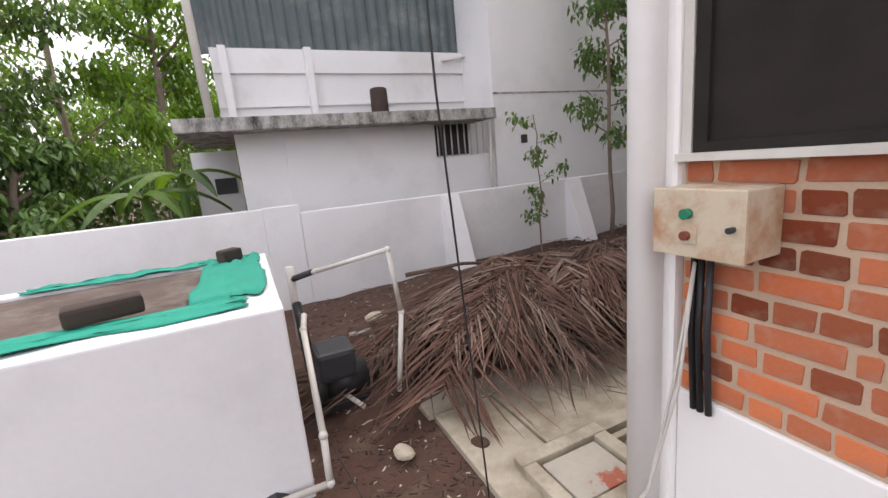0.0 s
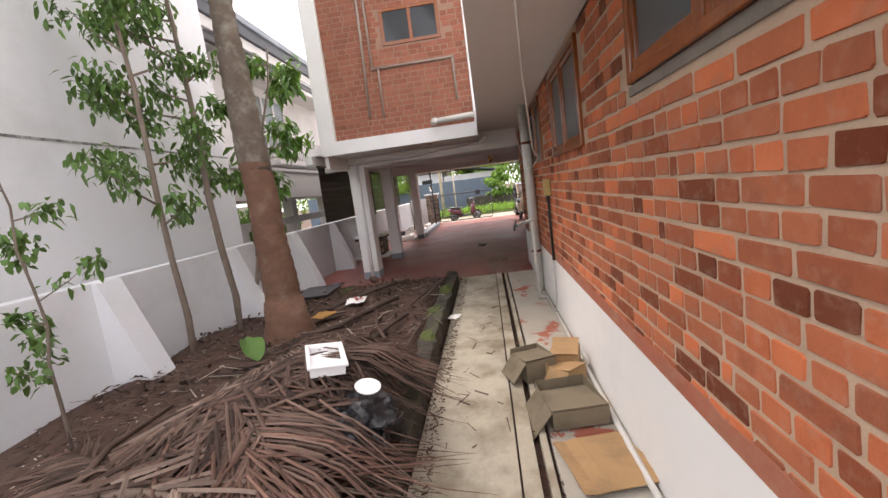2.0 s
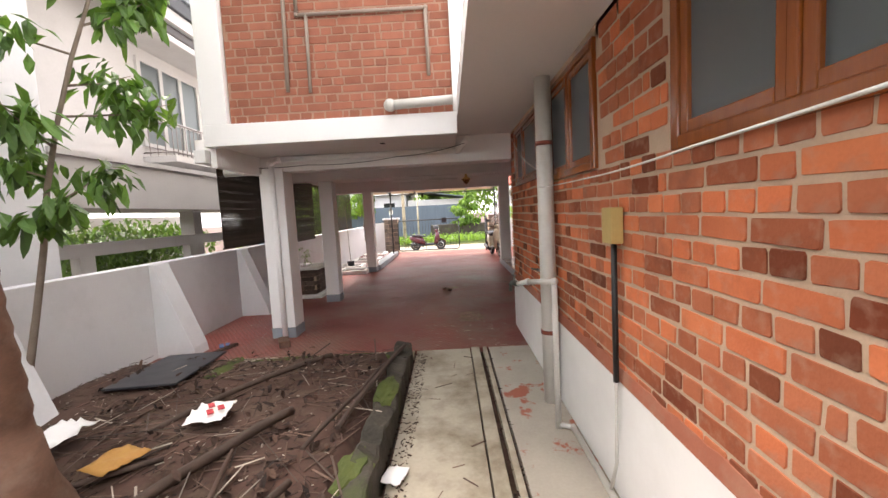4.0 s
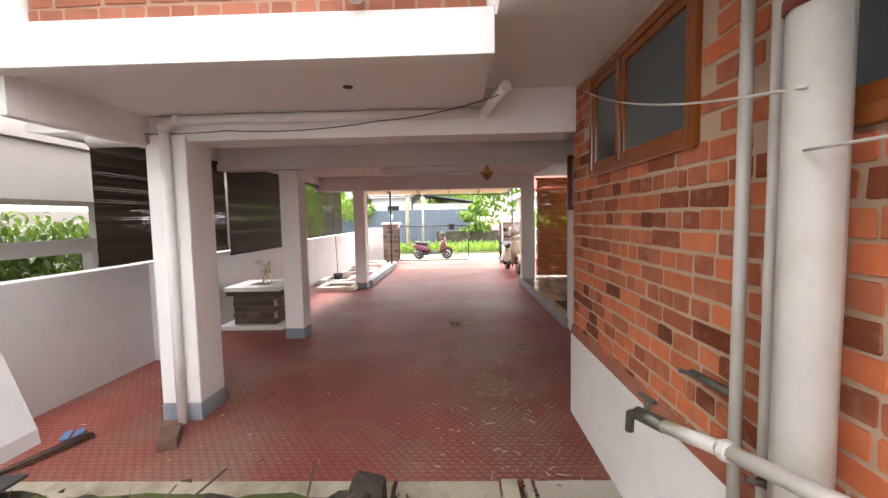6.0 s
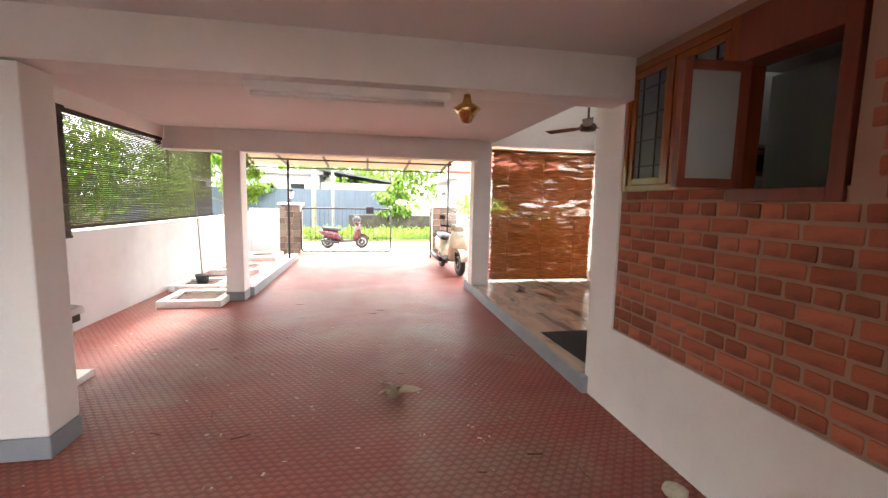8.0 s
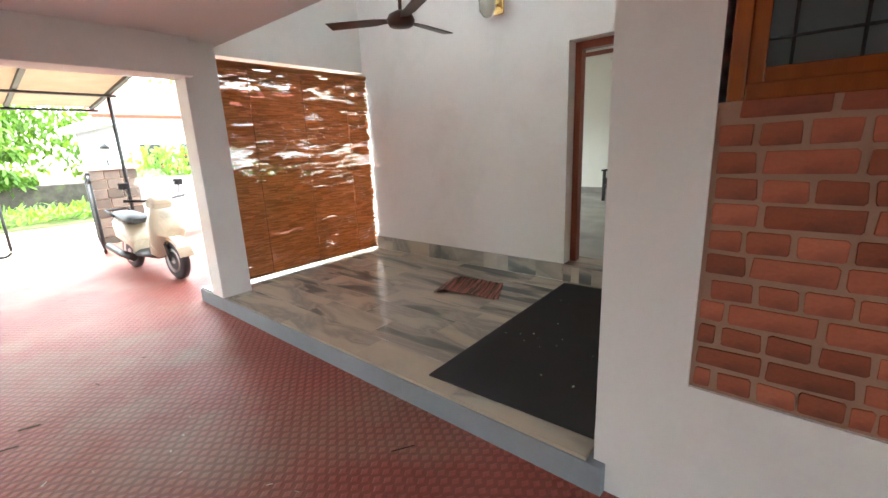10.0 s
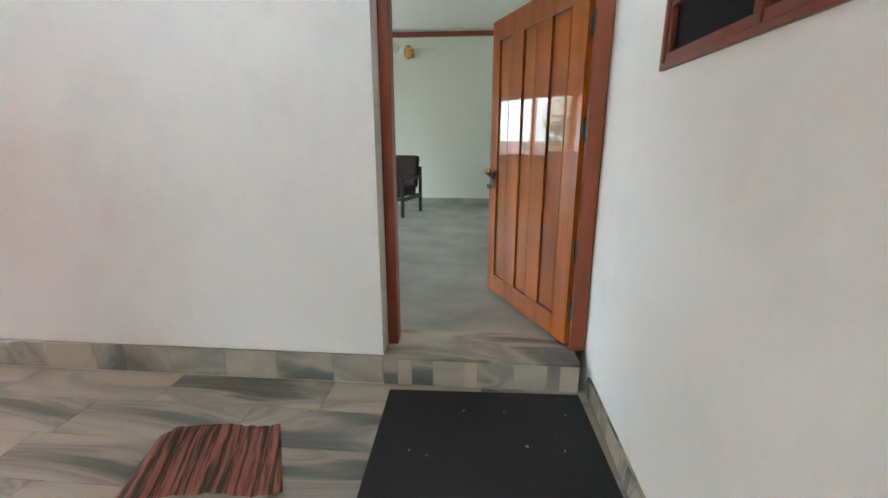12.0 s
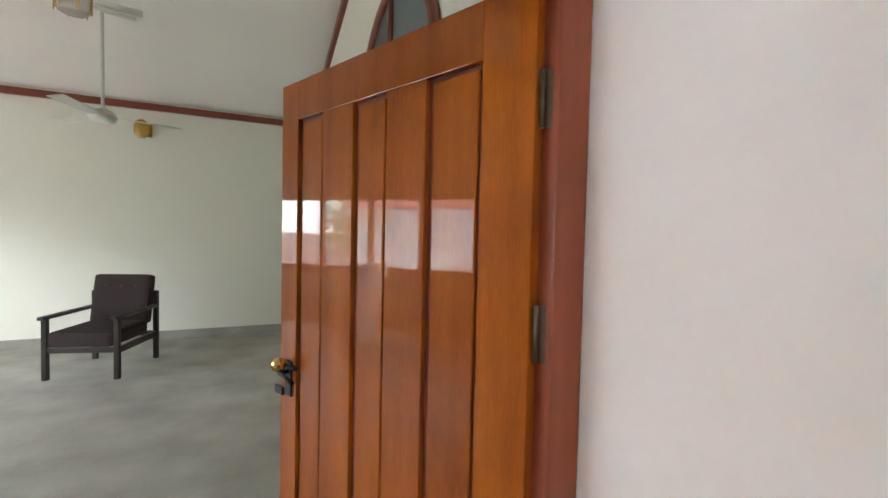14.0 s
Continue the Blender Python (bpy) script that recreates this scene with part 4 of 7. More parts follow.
slat_blind(10.2, 11.24, 5.02, 1.16, 2.22, "dark brown slatted bamboo blind above the boundary wall")
slat_blind(11.22, 12.22, 5.035, 1.16, 2.22, "dark brown slatted bamboo blind above the boundary wall")
slat_blind(12.2, 13.97, 4.99, 1.08, 2.22, "dark brown slatted bamboo blind hanging lower than the rest")
slat_blind(13.95, 16.12, 5.02, 1.16, 2.22, "thin brown slatted bamboo blind above the boundary wall", 0.0176)
slat_blind(16.1, 17.8, 5.04, 1.16, 2.22, "thin brown slatted bamboo blind by the small tree", 0.0176)
setting("blind_rail", BLACK, "thin steel rail carrying the outer blinds", "rail", (16.2, 5.0, 2.27, 19.5, 5.04, 2.3))

# ---- boundary wall, well and neighbour ----
setting("wall_boundary", WALLW, "white painted boundary wall with sloping buttresses", "wall", (-8, 5.4, -0.3, 1.1, 5.56, 1.17), (1.1, 5.39, -0.3, 1.5, 5.56, 1.18), (1.5, 5.4, -0.3, 22.2, 5.56, 1.08), bevel=0.01)
for x in (3.45, 5.6, 7.5, 9.42, 11.4):
    bm = bmesh.new()
    prism(bm, [(0, -0.2), (-0.46, -0.2), (-0.42, 0.1), (-0.05, 1.07), (0, 1.07)], 0.26, Matrix.Translation((x - 0.13, 5.4, 0)) @ Matrix(((0, 0, 1, 0), (1, 0, 0, 0), (0, 1, 0, 0), (0, 0, 0, 1))))
    solid("wall_buttress", bm, WALLW, "white painted sloping buttress of the boundary wall", "buttress", "wall buttresses", kind="structure")
CHARD = mat("dark_stone", (0.06, 0.04, 0.033), (0.035, 0.025, 0.022), 6, 0.95, 0.6, 40)
tank = thing("water_tank", pose(0, 0, 0), "white painted masonry water tank with a soil-covered lid", "tank")
boxpart("wall", WALLW, tank, (-2.5, 2.18, -0.1, 1.02, 2.36, 0.95), (-2.5, 3.6, -0.1, 1.02, 3.76, 0.95), (0.86, 2.36, -0.1, 1.018, 3.6, 0.948), bevel=0.012)
boxpart("cover", mat("dusty_mud", (0.13, 0.095, 0.075), (0.06, 0.045, 0.04), 4, 0.9, 0.6, 30, dirt=(0.25, 0.22, 0.19), dirt_amount=0.6, dirt_scale=3), tank, (-2.4, 2.36, 0.8, 0.86, 3.6, 0.93), bevel=0.02, label="dusty dark cover")
bm = bmesh.new()
for strip in (((-0.9, 2.30), (0.86, 2.49)), ((0.62, 2.5), (0.96, 3.72)), ((-0.4, 3.58), (0.9, 3.72))):
    (xa, ya), (xb, yb) = strip
    n1, n2 = 16, 10
    g = [[bm.verts.new((xa + (xb - xa) * i / n1 + 0.05 * noise.noise((j * 0.6, i * 0.2, xa)), ya + (yb - ya) * j / n2 + 0.05 * noise.noise((i * 0.5, j * 0.4, ya)), 0.957 + 0.035 * abs(noise.noise((i * 0.7, j * 0.9, xb))))) for j in range(n2 + 1)] for i in range(n1 + 1)]
    for i in range(n1):
        for j in range(n2):
            bm.faces.new((g[i][j], g[i + 1][j], g[i + 1][j + 1], g[i][j + 1])).smooth = True
net = solid("shade_net", bm, GREEN, "crumpled green shade netting over the tank edge", "netting")
md = net.modifiers.new("thick", "SOLIDIFY")
md.thickness = 0.004
for x, y, w, d, r in ((0.28, 2.55, 0.3, 0.13, 15), (0.78, 3.55, 0.15, 0.1, 35), (-0.75, 3.3, 0.12, 0.1, 10)):
    bm = bmesh.new()
    bx(bm, -w / 2, -d / 2, 0, w / 2, d / 2, 0.09, bevel=0.02)
    st = solid("weight_stone", bm, CHARD, "dark stone weighing down the netting", "stone", "weight stones")
    st.matrix_basis = pose(x, y, 0.965, 0, 0, r)

neighbour = thing("neighbour_house", pose(0, 0, 0), "white neighbouring house with a stained concrete canopy and sheet roof", "house")
for b in ((0.96, 6.05, -0.1, 1.52, 6.3, 2.08), (1.52, 6.0, -0.1, 3.6, 6.3, 2.08), (3.6, 6.3, -0.1, 4.62, 6.4, 2.1), (3.6, 6.04, -0.1, 4.62, 6.3, 1.58)):
    boxpart("wall", WALLW, neighbour, b)
boxpart("tall_wall", WALLW, neighbour, (4.62, 5.98, -0.1, 8.85, 6.3, 7.5), (4.62, 6.3, -0.1, 5.2, 9, 7.5))
boxpart("canopy", STAIN, neighbour, (0.38, 5.6, 2.06, 4.42, 8.5, 2.21), bevel=0.012, label="weather-stained concrete canopy")
boxpart("parapet", WALLW, neighbour, (0.85, 6.9, 2.2, 4.9, 7.05, 3.0))
boxpart("coping", WALLW, neighbour, (0.85, 6.86, 2.93, 4.95, 7.07, 3.25))
boxpart("moulding", WALLW, neighbour, (0.85, 6.87, 2.48, 4.9, 6.9, 2.52))
for x in (1.0, 2.1, 5.0):
    boxpart("post", WALLW, neighbour, (x - 0.05, 6.8, 2.2, x + 0.05, 6.9, 3.27))
bm = bmesh.new()
prev = None
for k in range(97):
    x = 0.72 + 4.1 * k / 96
    y = 7.0 + (0.03 if k % 4 in (0, 1) else 0.0)
    pair = [bm.verts.new((x, y, z)) for z in (3.2, 5.6)]
    if prev:
        bm.faces.new((prev[0], pair[0], pair[1], prev[1]))
    prev = pair
sheet = part("sheet_cladding", bm, ROOFS, neighbour, "dark grey green corrugated sheets")
sheet.modifiers.new("thick", "SOLIDIFY").thickness = 0.004
tubepart("downpipe", PVC, neighbour, [(0.72, 6.8, 2.2), (0.66, 6.8, 5.6)], 0.055, 10)
for k in range(8):
    tubepart("grille_bar", PVC, neighbour, [(3.66 + k * 0.11, 6.03, 1.58), (3.66 + k * 0.11, 6.03, 2.08)], 0.011, 6)
# dark plates put the shade inside recess and vent into colour
boxpart("recess_shade", DARK, neighbour, (3.66, 6.28, 1.6, 4.3, 6.298, 2.06))
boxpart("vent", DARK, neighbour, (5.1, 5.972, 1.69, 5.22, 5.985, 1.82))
boxpart("wall_groove", STAIN, neighbour, (4.62, 5.973, 2.45, 8.85, 5.985, 2.475))
tubepart("downpipe", PVC, neighbour, [(4.5, 5.95, 0.8), (4.5, 5.95, 2.05)], 0.03, 8)
tubepart("water_pipe", PVC, neighbour, [(4.2, 6.78, 3.1), (4.75, 6.78, 3.2), (5.0, 6.78, 3.2), (5.0, 6.78, 2.4)], 0.025, 8)
boxpart("shed_wall", WALLW, neighbour, (0.28, 8.2, -0.1, 0.95, 8.4, 2.0))
# dark plate stands for the shade inside the shed's opening
boxpart("opening_shade", DARK, neighbour, (0.56, 8.15, 1.3, 0.88, 8.2, 1.56))
bm = bmesh.new()
lathe(bm, [(0.12, 0), (0.13, 0.05), (0.125, 0.42), (0.1, 0.44), (0.1, 0.4)], 16)
pot = solid("clay_pipe", bm, CHARD, "dark stained clay pipe standing on the canopy", "pipe")
pot.matrix_basis = pose(2.98, 6.5, 2.21)

second = thing("balcony_house", pose(0, 0, 0), "white two-storey house with a railed balcony and deep dark eaves", "house")


boxpart("wall", SHADEDW, second, (8.85, 6.95, 1.75, 16, 7.2, 5.2))
boxpart("ground_wall", SHADEDW, second, (8.85, 9.0, -0.1, 16, 9.2, 1.75))
boxpart("balcony_slab", SHADEDW, second, (8.85, 6.0, 1.75, 14.6, 6.95, 2.3), (11.58, 6.4, 2.56, 14.8, 6.95, 2.66))
boxpart("ledge", SHADEDW, second, (8.85, 5.95, 2.3, 14.6, 6.95, 2.36))
boxpart("canopy", SHADEDW, second, (11.25, 6.3, 4.45, 15.5, 6.95, 4.55), bevel=0.01)
boxpart("eaves_pipe", CHWOOD, second, (8.6, 6.36, 4.6, 16.5, 6.46, 4.76), bevel=0.03)
boxpart("fascia", SHADEDW, second, (8.6, 6.3, 4.78, 16.5, 6.36, 4.98))
boxpart("gutter", DARK, second, (8.6, 6.24, 4.985, 16.5, 6.36, 5.22), bevel=0.02)
bm = bmesh.new()
bx(bm, 8.5, 0, 0, 16.6, 3.0, 0.1, m=Matrix.Translation((0, 6.2, 5.23)) @ Matrix.Rotation(radians(22), 4, "X"))
part("roof", bm, GREYP, second, "grey sheet roof with deep eaves")
w = boxpart("window", SHADEDW, second, (11.6, 6.9, 2.84, 13.3, 6.955, 2.9), (11.6, 6.9, 4.22, 13.3, 6.955, 4.28), *((x - 0.04, 6.9, 2.9, x + 0.04, 6.955, 4.22) for x in (11.64, 12.17, 12.71, 13.26)), (11.68, 6.905, 3.32, 13.22, 6.95, 3.38))
for x in (11.68, 12.21, 12.75):
    boxpart("pane", FROST, w, (x, 6.925, 2.9, x + 0.46, 6.935, 3.32))
    boxpart("pane", FROST, w, (x, 6.925, 3.38, x + 0.46, 6.935, 4.22))
boxpart("low_wall", SHADEDW, second, (9.0, 6.4, -0.1, 16, 6.52, 0.92), (9.0, 6.4, 1.18, 16, 6.52, 1.34), *((x, 6.4, 0.92, x + 0.22, 6.52, 1.18) for x in (9.0, 9.55, 11.7, 13.9, 15.78)))
for x in (9.0, 12.2, 14.4):
    boxpart("pillar", SHADEDW, second, (x, 6.6, -0.1, x + 0.25, 6.85, 1.75))
RAILS = mat("grey_rail_paint", (0.30, 0.26, 0.25), (0.24, 0.21, 0.20), 5, 0.6, 0.05, 50)
for z in (2.72, 3.18):
    tubepart("rail", RAILS, second, [(11.61, 6.45, z), (14.7, 6.45, z)], 0.012, 6)
    tubepart("rail", RAILS, second, [(11.61, 6.45, z), (11.61, 6.95, z)], 0.012, 6)
for k in range(26):
    tubepart("baluster", RAILS, second, [(11.61 + k * 0.12, 6.45, 2.66), (11.61 + k * 0.12, 6.45, 3.18)], 0.008, 5)
for k in range(1, 4):
    tubepart("baluster", RAILS, second, [(11.61, 6.45 + k * 0.13, 2.66), (11.61, 6.45 + k * 0.13, 3.18)], 0.008, 5)
tubepart("downpipe", PVC, second, [(13.9, 5.93, 0.9), (13.9, 5.93, 2.05), (13.6, 6.0, 2.3)], 0.06, 8)


# ---- front garden, gate and lane ----
for x, y, w, d, label in ((15.9, 4.62, 0.78, 0.8, "white painted kerb frame round a square planting hole"), (16.95, 4.95, 0.75, 0.75, "white painted kerb frame round a square planting hole"), (18.6, 4.8, 0.95, 0.9, "white painted kerb frame round the small tree"), (20.6, 4.85, 1.0, 0.8, "white painted kerb frame by the gate pillar")):
    k = thing("planting_kerb", pose(x, y, 0.0), label, "kerb", "planting kerbs")
    boxpart("kerb", WHITE, k, (-w / 2, -d / 2, 0, w / 2, -d / 2 + 0.1, 0.1), (-w / 2, d / 2 - 0.1, 0, w / 2, d / 2, 0.1), (-w / 2, -d / 2 + 0.1, 0, -w / 2 + 0.1, d / 2 - 0.1, 0.098), (w / 2 - 0.1, -d / 2 + 0.1, 0, w / 2, d / 2 - 0.1, 0.098), bevel=0.008)
    boxpart("soil", SOIL, k, (-w / 2 + 0.1, -d / 2 + 0.1, 0, w / 2 - 0.1, d / 2 - 0.1, 0.05))
setting("drive_kerb", GREYP, "grey painted kerb beside the drive", "kerb", (16.2, 3.96, 0.0, 20.3, 4.2, 0.14), bevel=0.01)
STONE = mat("rough_brown_stone", (0.15, 0.11, 0.085), (0.09, 0.065, 0.05), 6, 0.9, 0.6, 40, vary="object", spread=0.35)
planter = thing("brick_planter", pose(12.88, 4.9, 0), "square brown stone planter with a white rim and a thin plant", "planter")
boxpart("base", WHITE, planter, (-0.4, -0.42, 0, 0.4, 0.48, 0.06), bevel=0.01, label="white painted base slab")
boxpart("core", MORTAR, planter, (-0.28, -0.3, 0.06, 0.28, 0.3, 0.5))
for r in range(5):
    z = 0.065 + r * 0.085
    for k in range(3):
        x = -0.29 + k * 0.196 + (0.03 if r % 2 else 0)
        boxpart("stone", STONE, planter, (x, -0.31 - 0.006 * (k % 2), z, min(x + 0.19, 0.3), -0.28, z + 0.078), bevel=0.008)
        boxpart("stone", STONE, planter, (-0.31 - 0.005 * (r % 2), x, z, -0.27, min(x + 0.19, 0.3), z + 0.078), bevel=0.008)
boxpart("course", STONE, planter, (-0.36, -0.37, 0.475, 0.36, 0.37, 0.54), bevel=0.008)
boxpart("rim", WHITE, planter, (-0.38, -0.39, 0.54, 0.38, -0.14, 0.6), (-0.38, 0.14, 0.54, 0.38, 0.39, 0.6), (-0.38, -0.14, 0.54, -0.14, 0.14, 0.598), (0.14, -0.14, 0.54, 0.38, 0.14, 0.598), bevel=0.006, label="white painted rim")
boxpart("soil", SOIL, planter, (-0.14, -0.14, 0.5, 0.14, 0.14, 0.57))

AWN = reed("cream_sheet", (0.55, 0.48, 0.37), (0.44, 0.37, 0.27), 0.3, 0.1)
awn = thing("awning", pose(0, 0, 0), "cream sheet awning on a black steel frame over the drive", "awning")
slope = Matrix.Translation((16.25, 0, 2.66)) @ Matrix.Rotation(radians(5.2), 4, "Y")
bm = bmesh.new()
bx(bm, 0, 0.3, 0.03, 4.4, 5.2, 0.04, m=slope)
part("sheet", bm, AWN, awn)
for k in range(6):
    bm = bmesh.new()
    y = 0.35 + k * 0.95
    bx(bm, 0, y, -0.01, 4.4, y + 0.05, 0.028, m=slope)
    part("rafter", bm, BLACK, awn)
for x in (1.2, 3.2, 4.34):
    bm = bmesh.new()
    bx(bm, x, 0.3, -0.04, x + 0.05, 5.2, -0.011, m=slope)
    part("purlin", bm, BLACK, awn)
tubepart("post", BLACK, awn, [(19.5, 4.02, 0.0), (19.5, 4.02, 2.34)], 0.025, 8)
tubepart("post", BLACK, awn, [(19.5, 0.38, 0.0), (19.5, 0.38, 2.34)], 0.025, 8)

PSTONE = mat("gate_pillar_stone", (0.24, 0.19, 0.15), (0.12, 0.105, 0.095), 4, 0.9, 0.4, 40, vary="object", spread=0.4)
for y0, y1 in ((4.07, 4.62), (-0.28, 0.44)):
    gp = thing("gate_pillar", pose(21.75, (y0 + y1) / 2, -0.05), "stone-faced gate pillar with a pale cap", "pillar", "gate pillars")
    h = (y1 - y0) / 2
    boxpart("core", MORTAR, gp, (-0.2, -h + 0.01, 0, 0.2, h - 0.01, 1.36))
    for r in range(8):
        n = 3
        for k in range(n):
            ya = -h + (2 * h) * k / n + (0.03 if r % 2 and k else 0)
            yb = -h + (2 * h) * (k + 1) / n + (0.03 if r % 2 and k < n - 1 else 0)
            boxpart("stone", PSTONE, gp, (-0.225 - 0.006 * ((k + r) % 2), ya + 0.006, r * 0.17 + 0.006, -0.19, yb - 0.006, r * 0.17 + 0.164), bevel=0.008)
    boxpart("cap", WALLW, gp, (-0.27, -h - 0.04, 1.36, 0.27, h + 0.04, 1.43), bevel=0.015)
    gl = thing("gate_lantern", pose(21.75, (y0 + y1) / 2, 1.38), "small glass lantern on the gate pillar", "lantern", "gate lanterns")
    tubepart("stem", BLACK, gl, [(0, 0, 0), (0, 0, 0.12)], 0.015)
    bm = bmesh.new()
    lathe(bm, [(0.04, 0.12), (0.07, 0.16), (0.08, 0.3), (0.03, 0.37)], 8)
    part("glass", bm, CRYST, gl)
    bm = bmesh.new()
    lathe(bm, [(0.09, 0.3), (0.05, 0.37), (0.01, 0.41)], 8)
    part("hood", bm, BLACK, gl)
setting("wall_front", WALLW, "white painted front wall beside the gate", "wall", (21.65, 4.62, -0.1, 21.85, 5.4, 1.2), (21.65, -4.5, -0.1, 21.85, -0.28, 1.1))


def gate(m, width, label):
    g = thing("gate_leaf", m, label, "gate")
    h, r = 1.24, 0.1
    loop = []
    for cx, cz, a0 in ((width - r, h - r, 0), (r, h - r, 90), (r, 0.04 + r, 180), (width - r, 0.04 + r, 270)):
        loop += [(cx + r * math.cos(radians(a0 + a)), 0, cz + r * math.sin(radians(a0 + a))) for a in (0, 30, 60, 90)]
    tubepart("frame", BLACK, g, loop + [loop[0]], 0.022, 8)
    n = int(width / 0.12)
    for k in range(1, n):
        tubepart("bar", BLACK, g, [(width * k / n, 0, 0.05), (width * k / n, 0, h)], 0.006, 6)
    tubepart("cross_bar", BLACK, g, [(0, 0, 0.22), (width, 0, 0.22)], 0.007, 6)
    boxpart("letter_plate", DARK, g, (width * 0.72, -0.03, h - 0.14, width * 0.72 + 0.2, 0.03, h + 0.06), bevel=0.01, label="black letter box")
    return g


gate(pose(21.52, 4.05, 0, 0, 0, -90), 2.42, "closed black steel gate leaf with thin bars")
gate(pose(21.5, 0.5, 0, 0, 0, 172), 1.3, "black steel gate leaf folded open beside the pillar")


def scooter(m, paint, seat_m, label, screen):
    """A step-through scooter, its front towards +x, standing on its wheels."""
    s = thing("scooter", m, label, "scooter", "parked scooters")
    RIM = mat("alloy_" + paint.name, (0.5, 0.5, 0.5), (0.4, 0.4, 0.4), 6, 0.35, 0.02, 50, metal=0.8)
    for x in (0.62, -0.62):
        w = part("wheel", (lambda b: (bmesh.ops.transform(b, matrix=pose(x, 0, 0.24, 90), verts=(lathe(b, [(0.15, -0.045), (0.21, -0.05), (0.24, -0.03), (0.24, 0.03), (0.21, 0.05), (0.15, 0.045)], 24), b.verts)[1]), b)[1])(bmesh.new()), DARK, s)
        part("rim", (lambda b: (bmesh.ops.transform(b, matrix=pose(x, 0, 0.24, 90), verts=(lathe(b, [(0.03, -0.055), (0.06, -0.03), (0.155, -0.055), (0.155, 0.055), (0.06, 0.03), (0.03, 0.055)], 16), b.verts)[1]), b)[1])(bmesh.new()), RIM, w)
    bm = bmesh.new()
    prism(bm, [(0.30 * math.cos(radians(a)), 0.30 * math.sin(radians(a))) for a in range(15, 160, 12)] + [(0.25 * math.cos(radians(a)), 0.25 * math.sin(radians(a))) for a in range(159, 14, -12)], 0.14, Matrix.Translation((0.62, 0.07, 0.24)) @ Matrix.Rotation(radians(90), 4, "X"))
    part("front_fender", bm, paint, s)
    for y in (-0.075, 0.075):
        tubepart("fork", BLACK, s, [(0.62, y, 0.24), (0.5, y, 0.6)], 0.018, 8)
    sections = ((0.6, 0.16, 0.55, 0.62), (0.55, 0.2, 0.45, 0.85), (0.47, 0.2, 0.3, 0.92), (0.36, 0.16, 0.26, 0.8), (0.3, 0.15, 0.26, 0.45), (-0.02, 0.15, 0.22, 0.34), (-0.15, 0.15, 0.22, 0.45), (-0.25, 0.17, 0.3, 0.62), (-0.6, 0.17, 0.38, 0.68), (-0.85, 0.1, 0.52, 0.7), (-0.93, 0.04, 0.58, 0.66))

    def body(bm, rows):
        prev = None
        for x, w, z0, z1 in rows:
            c = 0.3
            ring = [bm.verts.new((x, y * w, z0 + (z1 - z0) * t)) for y, t in ((-1, c), (-1, 1 - c), (-0.6, 1), (0.6, 1), (1, 1 - c), (1, c), (0.6, 0), (-0.6, 0))]
            if prev:
                for k in range(8):
                    bm.faces.new((prev[k], prev[(k + 1) % 8], ring[(k + 1) % 8], ring[k])).smooth = True
            else:
                bm.faces.new(ring)
            prev = ring
        bm.faces.new(prev[::-1])

    bm = bmesh.new()
    body(bm, sections[:5])
    part("front_shield", bm, paint, s)
    bm = bmesh.new()
    body(bm, ((0.32, 0.14, 0.24, 0.32), (-0.15, 0.15, 0.22, 0.32)))
    part("floorboard", bm, DARK, s)
    bm = bmesh.new()
    body(bm, sections[6:])
    part("rear_body", bm, paint, s)
    bm = bmesh.new()
    body(bm, ((-0.12, 0.12, 0.66, 0.72), (-0.3, 0.15, 0.64, 0.76), (-0.55, 0.14, 0.67, 0.79), (-0.8, 0.1, 0.7, 0.79)))
    part("seat", bm, seat_m, s)
    tubepart("grab_rail", BLACK, s, [(-0.6, 0.14, 0.74), (-0.9, 0.13, 0.8), (-0.9, -0.13, 0.8), (-0.6, -0.14, 0.74)], 0.014, 8)
    tubepart("handlebar", BLACK, s, [(0.36, -0.34, 1.0), (0.42, -0.15, 0.98), (0.42, 0.15, 0.98), (0.36, 0.34, 1.0)], 0.017, 8)
    bm = bmesh.new()
    body(bm, ((0.52, 0.1, 0.86, 0.98), (0.44, 0.15, 0.86, 1.03), (0.34, 0.08, 0.9, 1.0)))
    part("handlebar_cowl", bm, paint, s)
    bm = bmesh.new()
    bmesh.ops.create_uvsphere(bm, u_segments=12, v_segments=8, radius=0.09, matrix=Matrix.Translation((0.54, 0, 0.8 if screen else 0.92)) @ Matrix.Diagonal((0.5, 1.1, 0.7, 1)))
    part("headlight", bm, CLEAR, s, "clear headlight")
    for y in (-0.26, 0.26):
        mi = tubepart("mirror", BLACK, s, [(0.37, y, 1.0), (0.36, y * 1.15, 1.16)], 0.007, 6)
        boxpart("mirror_glass", DARK, mi, (0.33, y * 1.15 - 0.055, 1.13, 0.36, y * 1.15 + 0.055, 1.21), bevel=0.012)
    bm = bmesh.new()
    bmesh.ops.create_uvsphere(bm, u_segments=10, v_segments=6, radius=0.06, matrix=Matrix.Translation((-0.92, 0, 0.62)) @ Matrix.Diagonal((0.5, 1.3, 0.6, 1)))
    part("tail_light", bm, mat("tail_red_" + paint.name, (0.4, 0.02, 0.02), (0.3, 0.02, 0.02), 6, 0.2, 0.0), s, "red tail light")
    bm = bmesh.new()
    bx(bm, -0.75, 0.1, 0.2, -0.1, 0.2, 0.4, bevel=0.04)
    part("engine_cover", bm, DARK, s)
    tubepart("exhaust", BLACK, s, [(-0.2, -0.16, 0.22), (-0.45, -0.19, 0.25), (-0.85, -0.19, 0.32)], 0.05, 10)
    tubepart("stand", BLACK, s, [(-0.1, 0.15, 0.22), (-0.1, 0.22, 0.01)], 0.012, 6)
